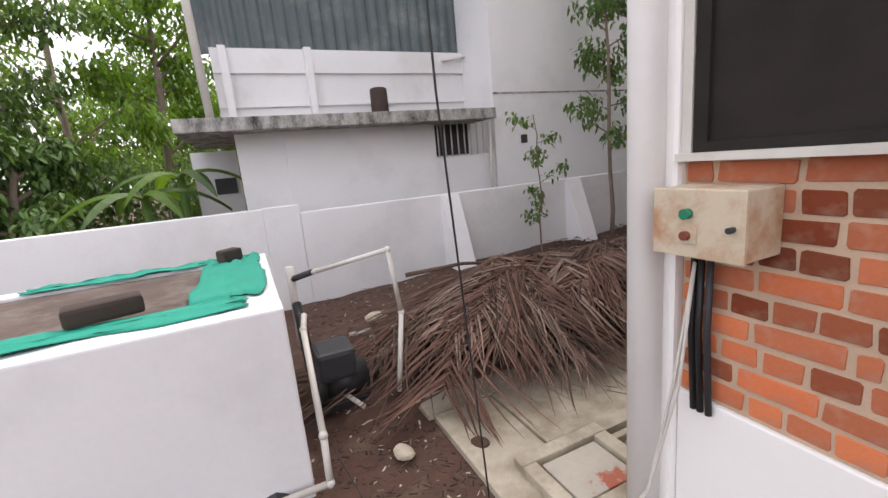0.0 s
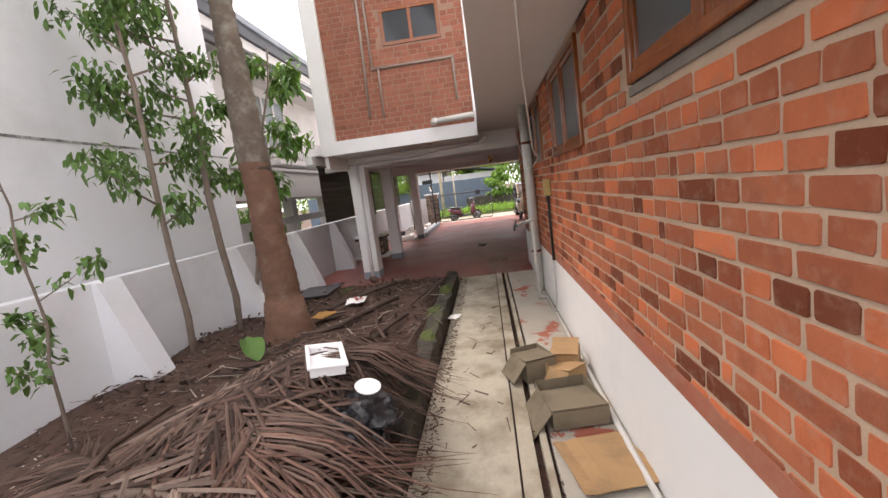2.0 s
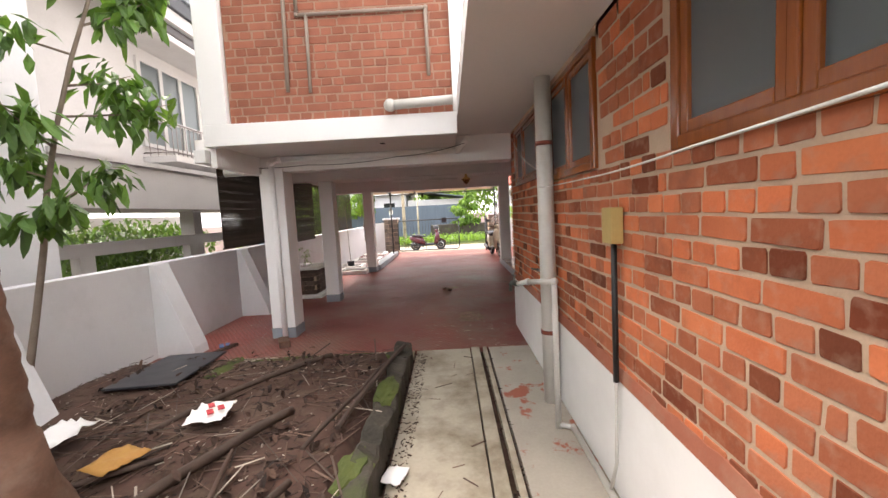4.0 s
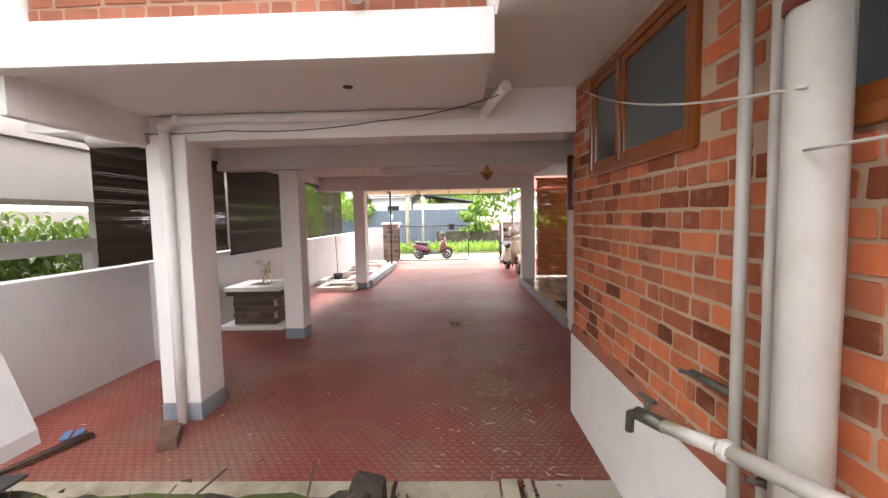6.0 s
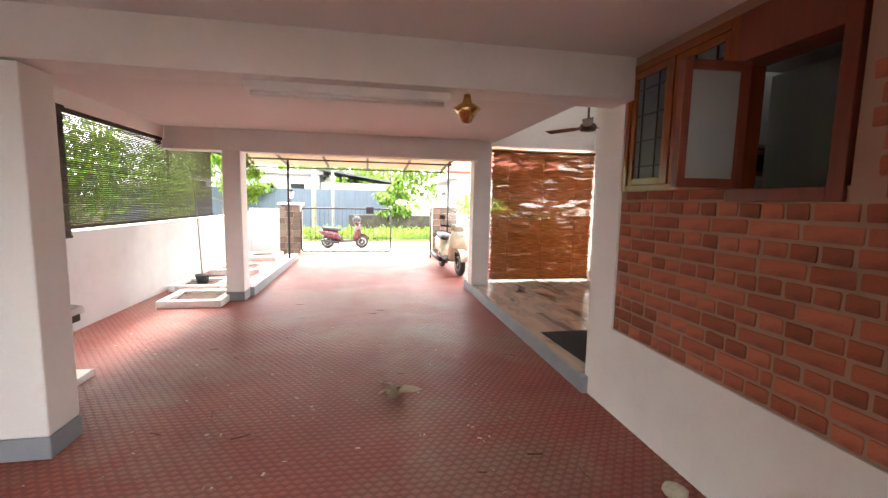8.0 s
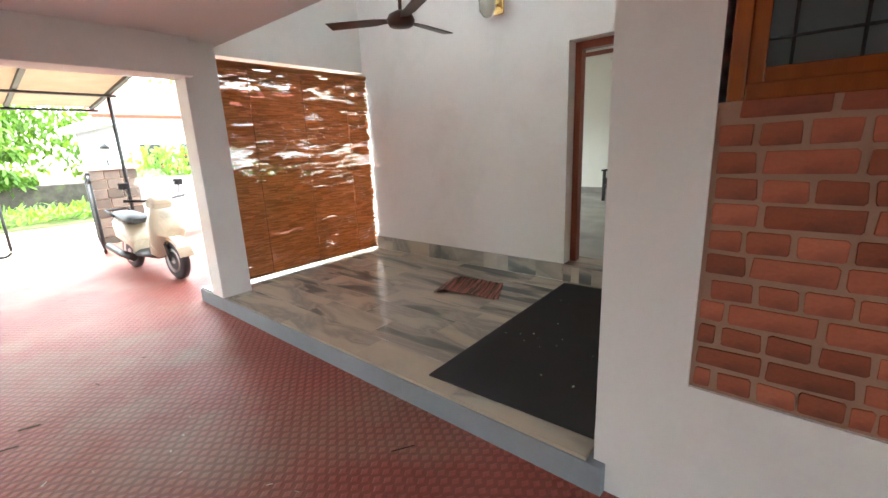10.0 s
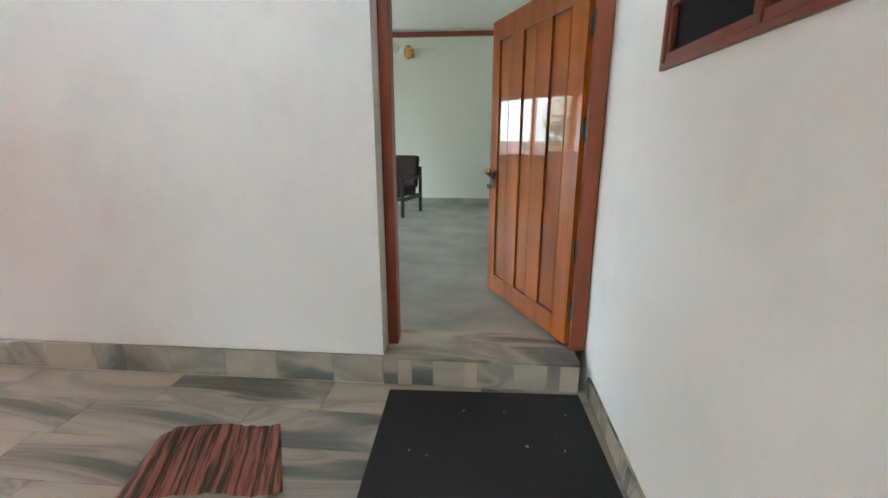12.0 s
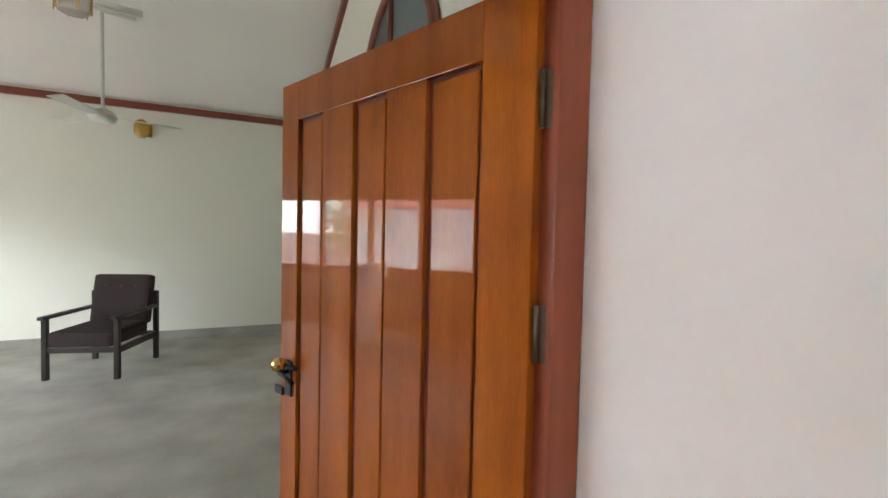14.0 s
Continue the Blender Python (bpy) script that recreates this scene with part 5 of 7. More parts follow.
    if screen:
        bm = bmesh.new()
        prism(bm, [(-0.19, 0), (0.19, 0), (0.23, 0.28), (0.12, 0.46), (-0.12, 0.46), (-0.23, 0.28)], 0.005, Matrix.Translation((0.52, 0, 0.92)) @ Matrix.Rotation(radians(-22), 4, "Y") @ Matrix(((0, 0, 1, 0), (1, 0, 0, 0), (0, 1, 0, 0), (0, 0, 0, 1))))
        part("windscreen", bm, CLEAR, s, "clear windscreen")
    return s


MAROON = mat("maroon_paint", (0.085, 0.01, 0.02), (0.065, 0.009, 0.018), 4, 0.25, 0.0, 50, spec=0.6)
IVORY = mat("ivory_paint", (0.56, 0.51, 0.40), (0.50, 0.45, 0.35), 4, 0.25, 0.0, 50, spec=0.6)
scooter(pose(25.6, 3.1, -0.308, 0, 0, -88), MAROON, DARK, "maroon scooter parked in the lane outside the gate", False)
hm = bmesh.new()
bmesh.ops.create_uvsphere(hm, u_segments=16, v_segments=10, radius=0.14, matrix=Matrix.Diagonal((1.1, 0.9, 1, 1)))
helmet = solid("helmet", hm, DARK, "black helmet hung on the maroon scooter's handlebar", "helmet")
helmet.matrix_basis = pose(25.62, 2.67, 0.76, 0, 0, -88)
scooter(pose(18.36, 0.52, 0, 0, 0, 187), IVORY, DARK, "ivory scooter with a clear windscreen parked on the drive", True)


# ---- plants ----
def leaf_cloud(name, spots, size, material, seed, droop=0.4):
    """A crown of many folded leaves: spots are (centre, radius, number)."""
    rnd = random.Random(seed)
    verts, faces = [], []
    for c, r, n in spots:
        for _ in range(n):
            d = Vector((rnd.gauss(0, 1), rnd.gauss(0, 1), rnd.gauss(0, 1))).normalized() * (rnd.random() ** 0.5)
            p = Vector(c) + Vector((d.x * r[0], d.y * r[1], d.z * r[2]))
            a = Vector((rnd.uniform(-1, 1), rnd.uniform(-1, 1), rnd.uniform(-1, 0.3) - droop)).normalized()
            s = a.cross(Vector((rnd.uniform(-0.4, 0.4), rnd.uniform(-0.4, 0.4), 1))).normalized()
            up = s.cross(a)
            ln, wd = size[0] * rnd.uniform(0.6, 1.25), size[1] * rnd.uniform(0.7, 1.2)
            b = len(verts)
            verts += [p, p + a * ln * 0.35 + s * wd / 2 + up * wd * 0.2, p + a * ln * 0.75 + s * wd * 0.36 - up * ln * 0.06, p + a * ln - up * ln * 0.15, p + a * ln * 0.75 - s * wd * 0.36 - up * ln * 0.06, p + a * ln * 0.35 - s * wd / 2 + up * wd * 0.2, p + a * ln * 0.4, p + a * ln * 0.75 - up * ln * 0.05]
            faces += [(b, b + 1, b + 6), (b, b + 6, b + 5), (b + 1, b + 2, b + 7, b + 6), (b + 6, b + 7, b + 4, b + 5), (b + 2, b + 3, b + 7), (b + 7, b + 3, b + 4)]
    me = bpy.data.meshes.new(name)
    me.from_pydata(verts, [], faces)
    me.materials.append(material)
    return me


def tree(at, height, lean, r, spread, leaves, size, material, label, seed, name="tree", start=0.35, limbs=9, per=3):
    rnd = random.Random(seed)
    t = thing(name, pose(*at), label, "tree")
    pts = [Vector((lean[0] * (k / 8) ** 1.3 + 0.04 * rnd.uniform(-1, 1) * (k > 0), lean[1] * (k / 8) ** 1.3 + 0.04 * rnd.uniform(-1, 1) * (k > 0), height * k / 8 - 0.15)) for k in range(9)]
    tubepart("trunk", TWIG, t, pts, r, 8, r * 0.35)
    spots = []
    for k in range(limbs):
        f = start + (1 - start) * k / limbs
        base = pts[min(7, int(f * 8))].lerp(pts[min(8, int(f * 8) + 1)], f * 8 - int(f * 8))
        az = rnd.uniform(0, 6.28)
        ln = spread * rnd.uniform(0.6, 1.1) * (1.15 - 0.5 * f)
        tip = base + Vector((math.cos(az) * ln, math.sin(az) * ln, ln * rnd.uniform(0.2, 0.9)))
        mid = base.lerp(tip, 0.5) + Vector((0, 0, -0.05 * ln))
        tubepart("limb", TWIG, t, [base, mid, tip], r * 0.35, 5, r * 0.1)
        for q in range(per):
            c = base.lerp(tip, 0.45 + 0.6 * (q + rnd.random() * 0.6) / per)
            spots.append((c + Vector((rnd.uniform(-0.1, 0.1), rnd.uniform(-0.1, 0.1), 0.0)) * spread, (spread * 0.24, spread * 0.24, spread * 0.2), max(3, leaves // (limbs * per))))
    ob = new("crown", leaf_cloud("crown", spots, size, material, seed))
    ob.parent = t
    return t


LEAFG = mat("fresh_leaf", (0.055, 0.13, 0.024), (0.10, 0.19, 0.04), 3, 0.45, 0.1, 30, vary="island", spread=0.45)
leaf_light(LEAFG, 0.22)
tree((6.12, 5.1, 0.12), 4.5, (-0.3, -0.25), 0.036, 0.85, 1500, (0.115, 0.042), LEAF, "slender young tree with drooping leaves beside the wall", 11, start=0.34, limbs=15)
tree((6.75, 4.95, 0.12), 4.8, (-0.25, -0.1), 0.045, 0.9, 1500, (0.115, 0.042), LEAF, "slender young tree with drooping leaves beside the wall", 12, start=0.38, limbs=15)
tree((4.55, 4.85, 0.12), 2.0, (-0.3, -0.35), 0.014, 0.42, 330, (0.085, 0.038), LEAF, "thin green sapling growing behind the dry fronds", 13, start=0.25, limbs=9)
tree((7.6, 5.2, 0.12), 3.7, (0.3, -0.7), 0.03, 0.8, 620, (0.2, 0.075), LEAFG, "young broad-leaved tree behind the palm trunk", 14, start=0.4, limbs=10)
tree((18.6, 4.8, 0.05), 2.5, (0.05, 0.0), 0.04, 0.6, 900, (0.09, 0.04), LEAFB, "small bright green tree in a white kerb frame", 15, start=0.55, limbs=12)
tree((12.88, 4.9, 0.56), 0.55, (0.05, 0.0), 0.008, 0.16, 60, (0.09, 0.014), LEAFB, "thin pale plant in the stone planter", 16, start=0.3, limbs=7)
for k, (x, y, h, sp, mt) in enumerate(((-3.0, 9.5, 6.0, 2.1, LEAF), (-0.5, 11.5, 5.6, 1.9, LEAFB), (-5.5, 12, 9.0, 2.8, LEAFB), (1.0, 16, 10.5, 3.2, LEAFB), (-2.2, 8.2, 2.4, 1.0, LEAF), (-9, 10, 7.5, 2.6, LEAF), (-3.6, 17, 13, 3.6, LEAFB))):
    tree((x, y, -0.1), h, (0.3, 0.1), 0.12, sp, 8200, (0.17, 0.065), mt, "leafy garden tree beyond the boundary wall", 30 + k, start=0.15, limbs=18, per=5)
for k, (x, y, h, sp, mt) in enumerate(((33, 9.5, 5.5, 2.2, LEAFB), (39, 4.0, 7.0, 2.6, LEAF), (42, 0.5, 8.0, 3, LEAFB), (31.5, 0.9, 3.0, 0.9, LEAFB), (40, 12, 8, 3, LEAF))):
    tree((x, y, -0.32), h, (0.2, 0.1), 0.1, sp, 2400, (0.3, 0.13), mt, "leafy tree across the lane", 50 + k, start=0.25, limbs=12, per=4)
shrub = thing("hibiscus_shrub", pose(23.6, -1.6, -0.2), "bright green flowering shrub outside the gate", "shrub")
bm = bmesh.new()
for k in range(9):
    tube(bm, [(0, 0, 0), (0.4 * math.cos(k), 0.4 * math.sin(k), 0.8), (0.9 * math.cos(k), 0.9 * math.sin(k), 1.5)], 0.02, 5, 0.008)
part("stems", bm, TWIG, shrub)
ob = new("leaves", leaf_cloud("leaves", [((0, 0, 1.25), (0.9, 1.3, 0.8), 1500)], (0.16, 0.09), LEAFB, 61))
ob.parent = shrub
ob = new("flowers", leaf_cloud("flowers", [((0, 0, 1.4), (0.9, 1.3, 0.75), 40)], (0.08, 0.07), mat("red_petal", (0.6, 0.03, 0.02), (0.5, 0.05, 0.03)), 62))
ob.parent = shrub

tagged(new("undergrowth", leaf_cloud("undergrowth", [((-6 + 0.72 * k, 8.9 + 0.6 * (k % 3), 1.0 + 0.25 * (k % 2)), (0.8, 0.6, 0.95), 700) for k in range(10)], (0.15, 0.06), LEAF, 63)), "dark tangled undergrowth beyond the boundary wall", "shrubs", kind="stuff")
tagged(new("far_trees", leaf_cloud("far_trees", [((-16 + 2.6 * k, 22 + 2 * (k % 3), 3.4 + 1.3 * (k % 2)), (2.4, 1.6, 3.6), 1500) for k in range(9)], (0.4, 0.2), LEAF, 64)), "dense trees far behind the gardens", "trees", kind="stuff")
tagged(new("lane_trees", leaf_cloud("lane_trees", [((50 + 2 * (k % 3), -24 + 4.4 * k, 3.2 + 1.2 * (k % 2)), (2.0, 3.4, 3.6), 1300) for k in range(12)], (0.5, 0.26), LEAFB, 65)), "dense trees far beyond the lane", "trees", kind="stuff")

tagged(new("side_shrubs", leaf_cloud("side_shrubs", [((17.4 + 1.5 * k, 6.9 + 0.5 * (k % 2), 1.7 + 0.3 * (k % 2)), (1.0, 0.6, 1.1), 700) for k in range(4)], (0.16, 0.07), LEAFB, 66)), "bright green shrubs over the boundary wall", "shrubs", kind="stuff")

# banana plant over the neighbour's garden
for k, (x, y, h) in enumerate(((-0.35, 7.5, 1.5), (0.1, 7.9, 1.75))):
    ban = thing("banana_plant", pose(x, y, -0.1), "banana plant with broad split leaves beyond the wall", "banana plant", "banana plants")
    tubepart("stem", LEAF, ban, [(0, 0, 0), (0.02, 0, h)], 0.08, 10, 0.05)
    for j in range(6):
        bm = bmesh.new()
        az, prev = j * 1.05 + k, None
        for q in range(9):
            f = q / 8
            out = Vector((math.cos(az), math.sin(az), 0)) * 1.1 * f
            mid = Vector((0, 0, h)) + out + Vector((0, 0, 0.55 * f - 0.85 * f * f))
            side = Vector((-math.sin(az), math.cos(az), 0)) * (0.11 * math.sin(math.pi * min(1, f * 0.92 + 0.06)))
            row = [bm.verts.new(mid - side + Vector((0, 0, -0.05))), bm.verts.new(mid), bm.verts.new(mid + side + Vector((0, 0, -0.05)))]
            if prev:
                bm.faces.new((prev[0], prev[1], row[1], row[0]))
                bm.faces.new((prev[1], prev[2], row[2], row[1]))
            prev = row
        part("leaf", bm, LEAFB if j % 2 else LEAF, ban)

# palm
palm = thing("palm_tree", pose(6.43, 4.15, 0.05), "thick ringed palm trunk, reddish below and lichen-grey above", "palm tree")
prof = [(0.36, -0.1), (0.30, 0.05), (0.24, 0.25), (0.205, 0.5)]
z = 0.5
while z < 6.2:
    r = max(0.1, 0.198 - 0.028 * z)
    prof += [(r + 0.008, z), (r - 0.004, z + 0.09)]
    z += 0.13
for name, lo, hi, mt in (("trunk", -1, 2.3, BARK), ("upper_trunk", 2.0, 9, LICHEN)):
    bm = bmesh.new()
    lathe(bm, [(p[0] + (0.004 if lo > 0 else 0.0), p[1]) for p in prof if lo <= p[1] <= hi], 22)
    if lo > 0:
        foot = min(v.co.z for v in bm.verts)
        for v in bm.verts:
            if v.co.z < foot + 0.01:
                v.co.z -= 0.35 * (0.5 + noise.noise(Vector((v.co.x * 9, v.co.y * 9, 3))))
    for v in bm.verts:
        v.co.x += -0.05 * v.co.z + 0.02 * noise.noise(v.co * 2.3)
        v.co.y += 0.02 * noise.noise(v.co * 2.1 + Vector((5, 0, 0)))
    part(name, bm, mt, palm)



def frond_mesh(bm_r, verts, faces, rnd, path, surface, length, count, spread, lift, droop, width):
    """Rachis along path; leaflets leave it to both sides and lie on the surface."""
    tube(bm_r, path, 0.022, 6, 0.006)
    m = len(path) - 1
    for k in range(count):
        f = 0.12 + 0.86 * k / count
        i = min(m - 1, int(f * m))
        p = path[i].lerp(path[i + 1], f * m - i)
        d = (path[i + 1] - path[i]).normalized()
        side = d.cross(Vector((0, 0, 1))).normalized()
        if k % 8 == 0:
            clump = rnd.uniform(-14, 14)
        for sg in (-1, 1):
            ang = radians(spread + clump + rnd.uniform(-4, 4)) * (1 - 0.35 * f)
            way = (d * math.cos(ang) + side * sg * math.sin(ang)).normalized()
            bend = Vector((rnd.uniform(-1, 1), rnd.uniform(-1, 1), 0)) * 0.13
            ln = length * (0.55 + 0.6 * math.sin(math.pi * min(1, f * 0.9 + 0.12))) * rnd.uniform(0.75, 1.15)
            hi = lift * rnd.random()
            b, n = len(verts), 6
            for q in range(n):
                t = q / (n - 1)
                c = p + way * ln * t + bend * ln * t * t
                if surface:
                    floor_z = surface(c.x, c.y) + hi * (1 - t * 0.6) + 0.004
                    c.z = max(floor_z, p.z + 0.02 * t - droop * ln * t * t)
                    if c.z > floor_z + 0.15:
                        c.z = floor_z + 0.15 + (c.z - floor_z - 0.15) * 0.4
                else:
                    c.z = p.z - droop * ln * t * t
                w = width * (0.5 + 0.5 * math.sin(math.pi * min(1, t * 0.8 + 0.15))) * (1 - 0.85 * t ** 3)
                s2 = way.cross(Vector((0, 0, 1))).normalized() * w
                verts.extend([c - s2 + Vector((0, 0, -w * 0.5)), c + Vector((0, 0, w * 0.4)), c + s2 + Vector((0, 0, -w * 0.5))])
            for q in range(n - 1):
                a = b + q * 3
                faces.extend([(a, a + 1, a + 4, a + 3), (a + 1, a + 2, a + 5, a + 4)])


def bed_top(x, y):
    base = 0.02 + (0.13 * min(1, max(0, (x - 1.6) / 2.5)) if y > 2.5 else 0.0)
    return base + 0.2 * math.exp(-((x - 3.3) / 1.5) ** 4 - ((y - 3.2) / 0.8) ** 4) + 0.2 * math.exp(-((x - 2.9) / 0.7) ** 2 - ((y - 3.25) / 0.5) ** 2) + 0.05 * noise.noise((x * 2.2, y * 2.2, 4)) + 0.22 * math.exp(-((x - 4.35) / 0.9) ** 2 - ((y - 2.85) / 0.5) ** 2) + 0.12 * math.exp(-((x - 5.6) / 0.9) ** 2 - ((y - 3.1) / 0.7) ** 2)


rnd = random.Random(7)
fronds = []
for k in range(8):
    fronds.append((2.0 + 0.33 * k + rnd.uniform(-0.2, 0.2), 3.3 + rnd.uniform(-0.3, 0.5), rnd.uniform(-60, 50) + (180 if k % 3 == 0 else 0), 1.6))
for k in range(10):
    fronds.append((2.35 + 0.25 * k + rnd.uniform(-0.15, 0.15), 3.2 + rnd.uniform(-0.2, 0.3), -90 + rnd.uniform(-45, 40), 1.05))
for k in range(5):
    fronds.append((2.7 + rnd.uniform(-0.3, 0.3), 3.2 + rnd.uniform(-0.3, 0.4), 165 + k * 16, 1.15))
for k in range(2):
    fronds.append((4.7 + 0.4 * k, 3.3 + rnd.uniform(-0.3, 0.5), rnd.uniform(-40, 20), 1.1))
for k in range(9):
    fronds.append((4.35 + 0.1 * k + rnd.uniform(-0.1, 0.1), 3.0 + rnd.uniform(-0.15, 0.55), rnd.choice((150, 165, 195, 210)) + rnd.uniform(-18, 18), 1.2))
for n, (x, y, deg, ln) in enumerate(fronds):
    path = []
    for q in range(9):
        t = q / 8
        a = radians(deg + 25 * (t - 0.5) * (1 if n % 2 else -1))
        px, py = x + math.cos(a) * ln * (t - 0.25), y + math.sin(a) * ln * (t - 0.25)
        path.append(Vector((px, py, bed_top(px, py) + 0.04 + 0.012 * (n % 8))))
    bm, verts, faces = bmesh.new(), [], []
    frond_mesh(bm, verts, faces, rnd, path, bed_top, 0.78 if x < 4.2 else 0.58, 30, 46, 0.16, 0.4, rnd.choice((0.008, 0.010, 0.0125)))
    fr = thing("dry_palm_frond", pose(0, 0, 0), "dry brown palm frond fallen on the planting bed", "palm frond", "fallen palm fronds")
    dry = (FROND, FRONDR, FRONDG, FRONDR, FROND)[n % 5] if x < 4.4 else (FRONDD, FROND)[n % 2]
    part("rachis", bm, dry, fr)
    me = bpy.data.meshes.new("leaflets")
    me.from_pydata(verts, [], faces)
    me.materials.append(dry)
    ob = new("leaflets", me)
    ob.parent = fr
    tagged(ob, kind="stuff")
for xa, ya, za, xb, yb, zb in ((2.2, 3.9, 0.5, 3.3, 3.5, 0.5), (2.6, 2.5, 0.3, 3.5, 2.9, 0.45), (4.6, 2.5, 0.28, 5.9, 3.5, 0.22), (5.4, 2.75, 0.2, 6.9, 3.3, 0.2), (3.3, 3.6, 0.45, 4.6, 4.1, 0.3)):
    bm = bmesh.new()
    tube(bm, [(xa, ya, za), ((xa + xb) / 2, (ya + yb) / 2 + 0.06, (za + zb) / 2 + 0.04), (xb, yb, zb)], 0.022, 7, 0.012)
    solid("bare_stalk", bm, FROND, "bare dry frond stalk lying on the heap", "stalk", "bare frond stalks")
for k in range(11):
    bm, verts, faces = bmesh.new(), [], []
    a = k * 2 * math.pi / 11
    path = [Vector((-0.31 + math.cos(a) * 2.6 * t, math.sin(a) * 2.6 * t, 6.1 + 1.5 * t - 2.3 * t * t)) for t in (0, 0.15, 0.3, 0.45, 0.6, 0.75, 0.9, 1)]
    frond_mesh(bm, verts, faces, rnd, path, None, 0.6, 34, 60, 0.0, 0.5, 0.02)
    fr = part("frond", bm, LEAF, palm)
    me = bpy.data.meshes.new("leaflets")
    me.from_pydata(verts, [], faces)
    me.materials.append(LEAF)
    ob = new("leaflets", me)
    ob.parent = fr


# ---- bricks, slabs and other pieces ----
def brick_mesh(w, h, deep, seed, material):
    rnd = random.Random(seed)
    r = min(0.007, w * 0.2)
    ring = []
    for cx, cz, a0 in ((w / 2 - r, h / 2 - r, 0), (-w / 2 + r, h / 2 - r, 90), (-w / 2 + r, -h / 2 + r, 180), (w / 2 - r, -h / 2 + r, 270)):
        for a in (10, 80):
            ring.append((cx + r * math.cos(radians(a0 + a)) + rnd.uniform(-0.0032, 0.0032), cz + r * math.sin(radians(a0 + a)) + rnd.uniform(-0.003, 0.003)))
    n = len(ring)
    verts = [(x, 0.0, z) for x, z in ring] + [(x * 0.992, deep * 0.8, z * 0.985) for x, z in ring] + [(x * 0.975, deep, z * 0.95) for x, z in ring]
    faces = [tuple(range(2 * n, 3 * n))[::-1]]
    for lo in (0, n):
        faces += [(lo + k, lo + n + k, lo + n + (k + 1) % n, lo + (k + 1) % n) for k in range(n)]
    me = bpy.data.meshes.new("brick")
    me.from_pydata(verts, [], faces)
    me.materials.append(material)
    return me


SHAPES = {}


def bricks_on(wall, place, length, z0, z1, holes, stretch, seed, clay=BRICKJ, single_clay=BRICK):
    """English bond on a wall face: place maps (u, z) to a matrix; bricks whose u lies in stretch are single pieces, the rest are joined."""
    rnd = random.Random(seed)
    courses = round((z1 - z0) / 0.0798)
    ch = (z1 - z0) / courses
    verts, faces, single = [], [], 0
    for c in range(courses):
        z, u = z0 + (c + 0.5) * ch, -rnd.uniform(0, 0.12)
        while u < length - 0.02:
            w = rnd.choice((0.205, 0.215, 0.225)) if c % 2 else rnd.choice((0.095, 0.105, 0.105, 0.11))
            if rnd.random() < 0.09:
                w = rnd.choice((0.05, 0.105, 0.16))
            a, b = max(u, 0.004), min(u + w, length - 0.004)
            u += w + rnd.uniform(0.011, 0.02)
            if b - a < 0.03 or any(b > h[0] and a < h[1] and z + ch / 2 > h[2] + 0.055 and z - ch / 2 < h[3] - 0.01 for h in holes):
                continue
            w = round((b - a) / 0.005) * 0.005
            key = (w, rnd.randrange(4), single_clay.name)
            if key not in SHAPES:
                SHAPES[key] = brick_mesh(w, 0.0658, 0.007, key[1] + int(w * 1000), single_clay)
            me = SHAPES[key]
            m = place((a + b) / 2, z + rnd.uniform(-0.003, 0.003)) @ Matrix.Rotation(rnd.uniform(-0.012, 0.012), 4, "Y") @ Matrix.Translation((0, rnd.uniform(-0.003, 0.001), 0))
            if stretch[0] <= (a + b) / 2 <= stretch[1] and single < 300:
                ob = new("brick", me)
                ob.parent = wall
                ob.matrix_basis = m
                single += 1
            else:
                base = len(verts)
                verts += [m @ v.co for v in me.vertices]
                faces += [tuple(base + i for i in p.vertices) for p in me.polygons]
    if verts:
        me = bpy.data.meshes.new("bricks")
        me.from_pydata(verts, [], faces)
        me.materials.append(clay)
        ob = new("bricks", me)
        ob.parent = wall
        tagged(ob, kind="stuff")


bricks_on(wall_long, lambda u, z: Matrix.Translation((2.5 + u, 1.184, z)), 7.47, BW_Z0 + 0.005, 2.4, ((0.35, 1.57, 1.775, 2.36), (2.5, 3.62, 1.66, 2.36), (4.4, 5.45, 1.68, 2.36), (5.86, 7.05, 1.74, 2.36)), (0.9, 3.2), 1)
bricks_on(wall_side, lambda u, z: Matrix.Translation((10.02 + u, 0.564, z)), 2.12, 0.605, 2.4, ((0.74, 1.26, 1.5, 2.36), (1.26, 2.13, 1.54, 2.36)), (0, 3), 2, BRICKW, BRICKW)
bricks_on(wall_upper, lambda u, z: Matrix.Translation((8.861, 1.9 + u, z)) @ Matrix.Rotation(radians(90), 4, "Z"), 2.2, 2.465, 5.8, ((0.35, 1.25, 3.75, 4.3),), (9, 9), 3, BRICKU)
bricks_on(wall_back, lambda u, z: Matrix.Translation((2.301, -1.0 + u, z)) @ Matrix.Rotation(radians(90), 4, "Z"), 2.155, BW_Z0 + 0.005, 1.47, (), (0, 3), 4)
upper_win = setting("window_9", WOOD, "small timber window high in the upper brick wall", "window", (8.84, 2.25, 3.76, 8.9, 3.15, 3.81), (8.84, 2.25, 4.24, 8.9, 3.15, 4.29), (8.84, 2.25, 3.81, 8.9, 2.3, 4.24), (8.84, 3.1, 3.81, 8.9, 3.15, 4.24), (8.84, 2.67, 3.81, 8.9, 2.72, 4.24), bevel=0.004)
boxpart("pane", DGLASS, upper_win, (8.855, 2.3, 3.81, 8.86, 3.1, 4.24))
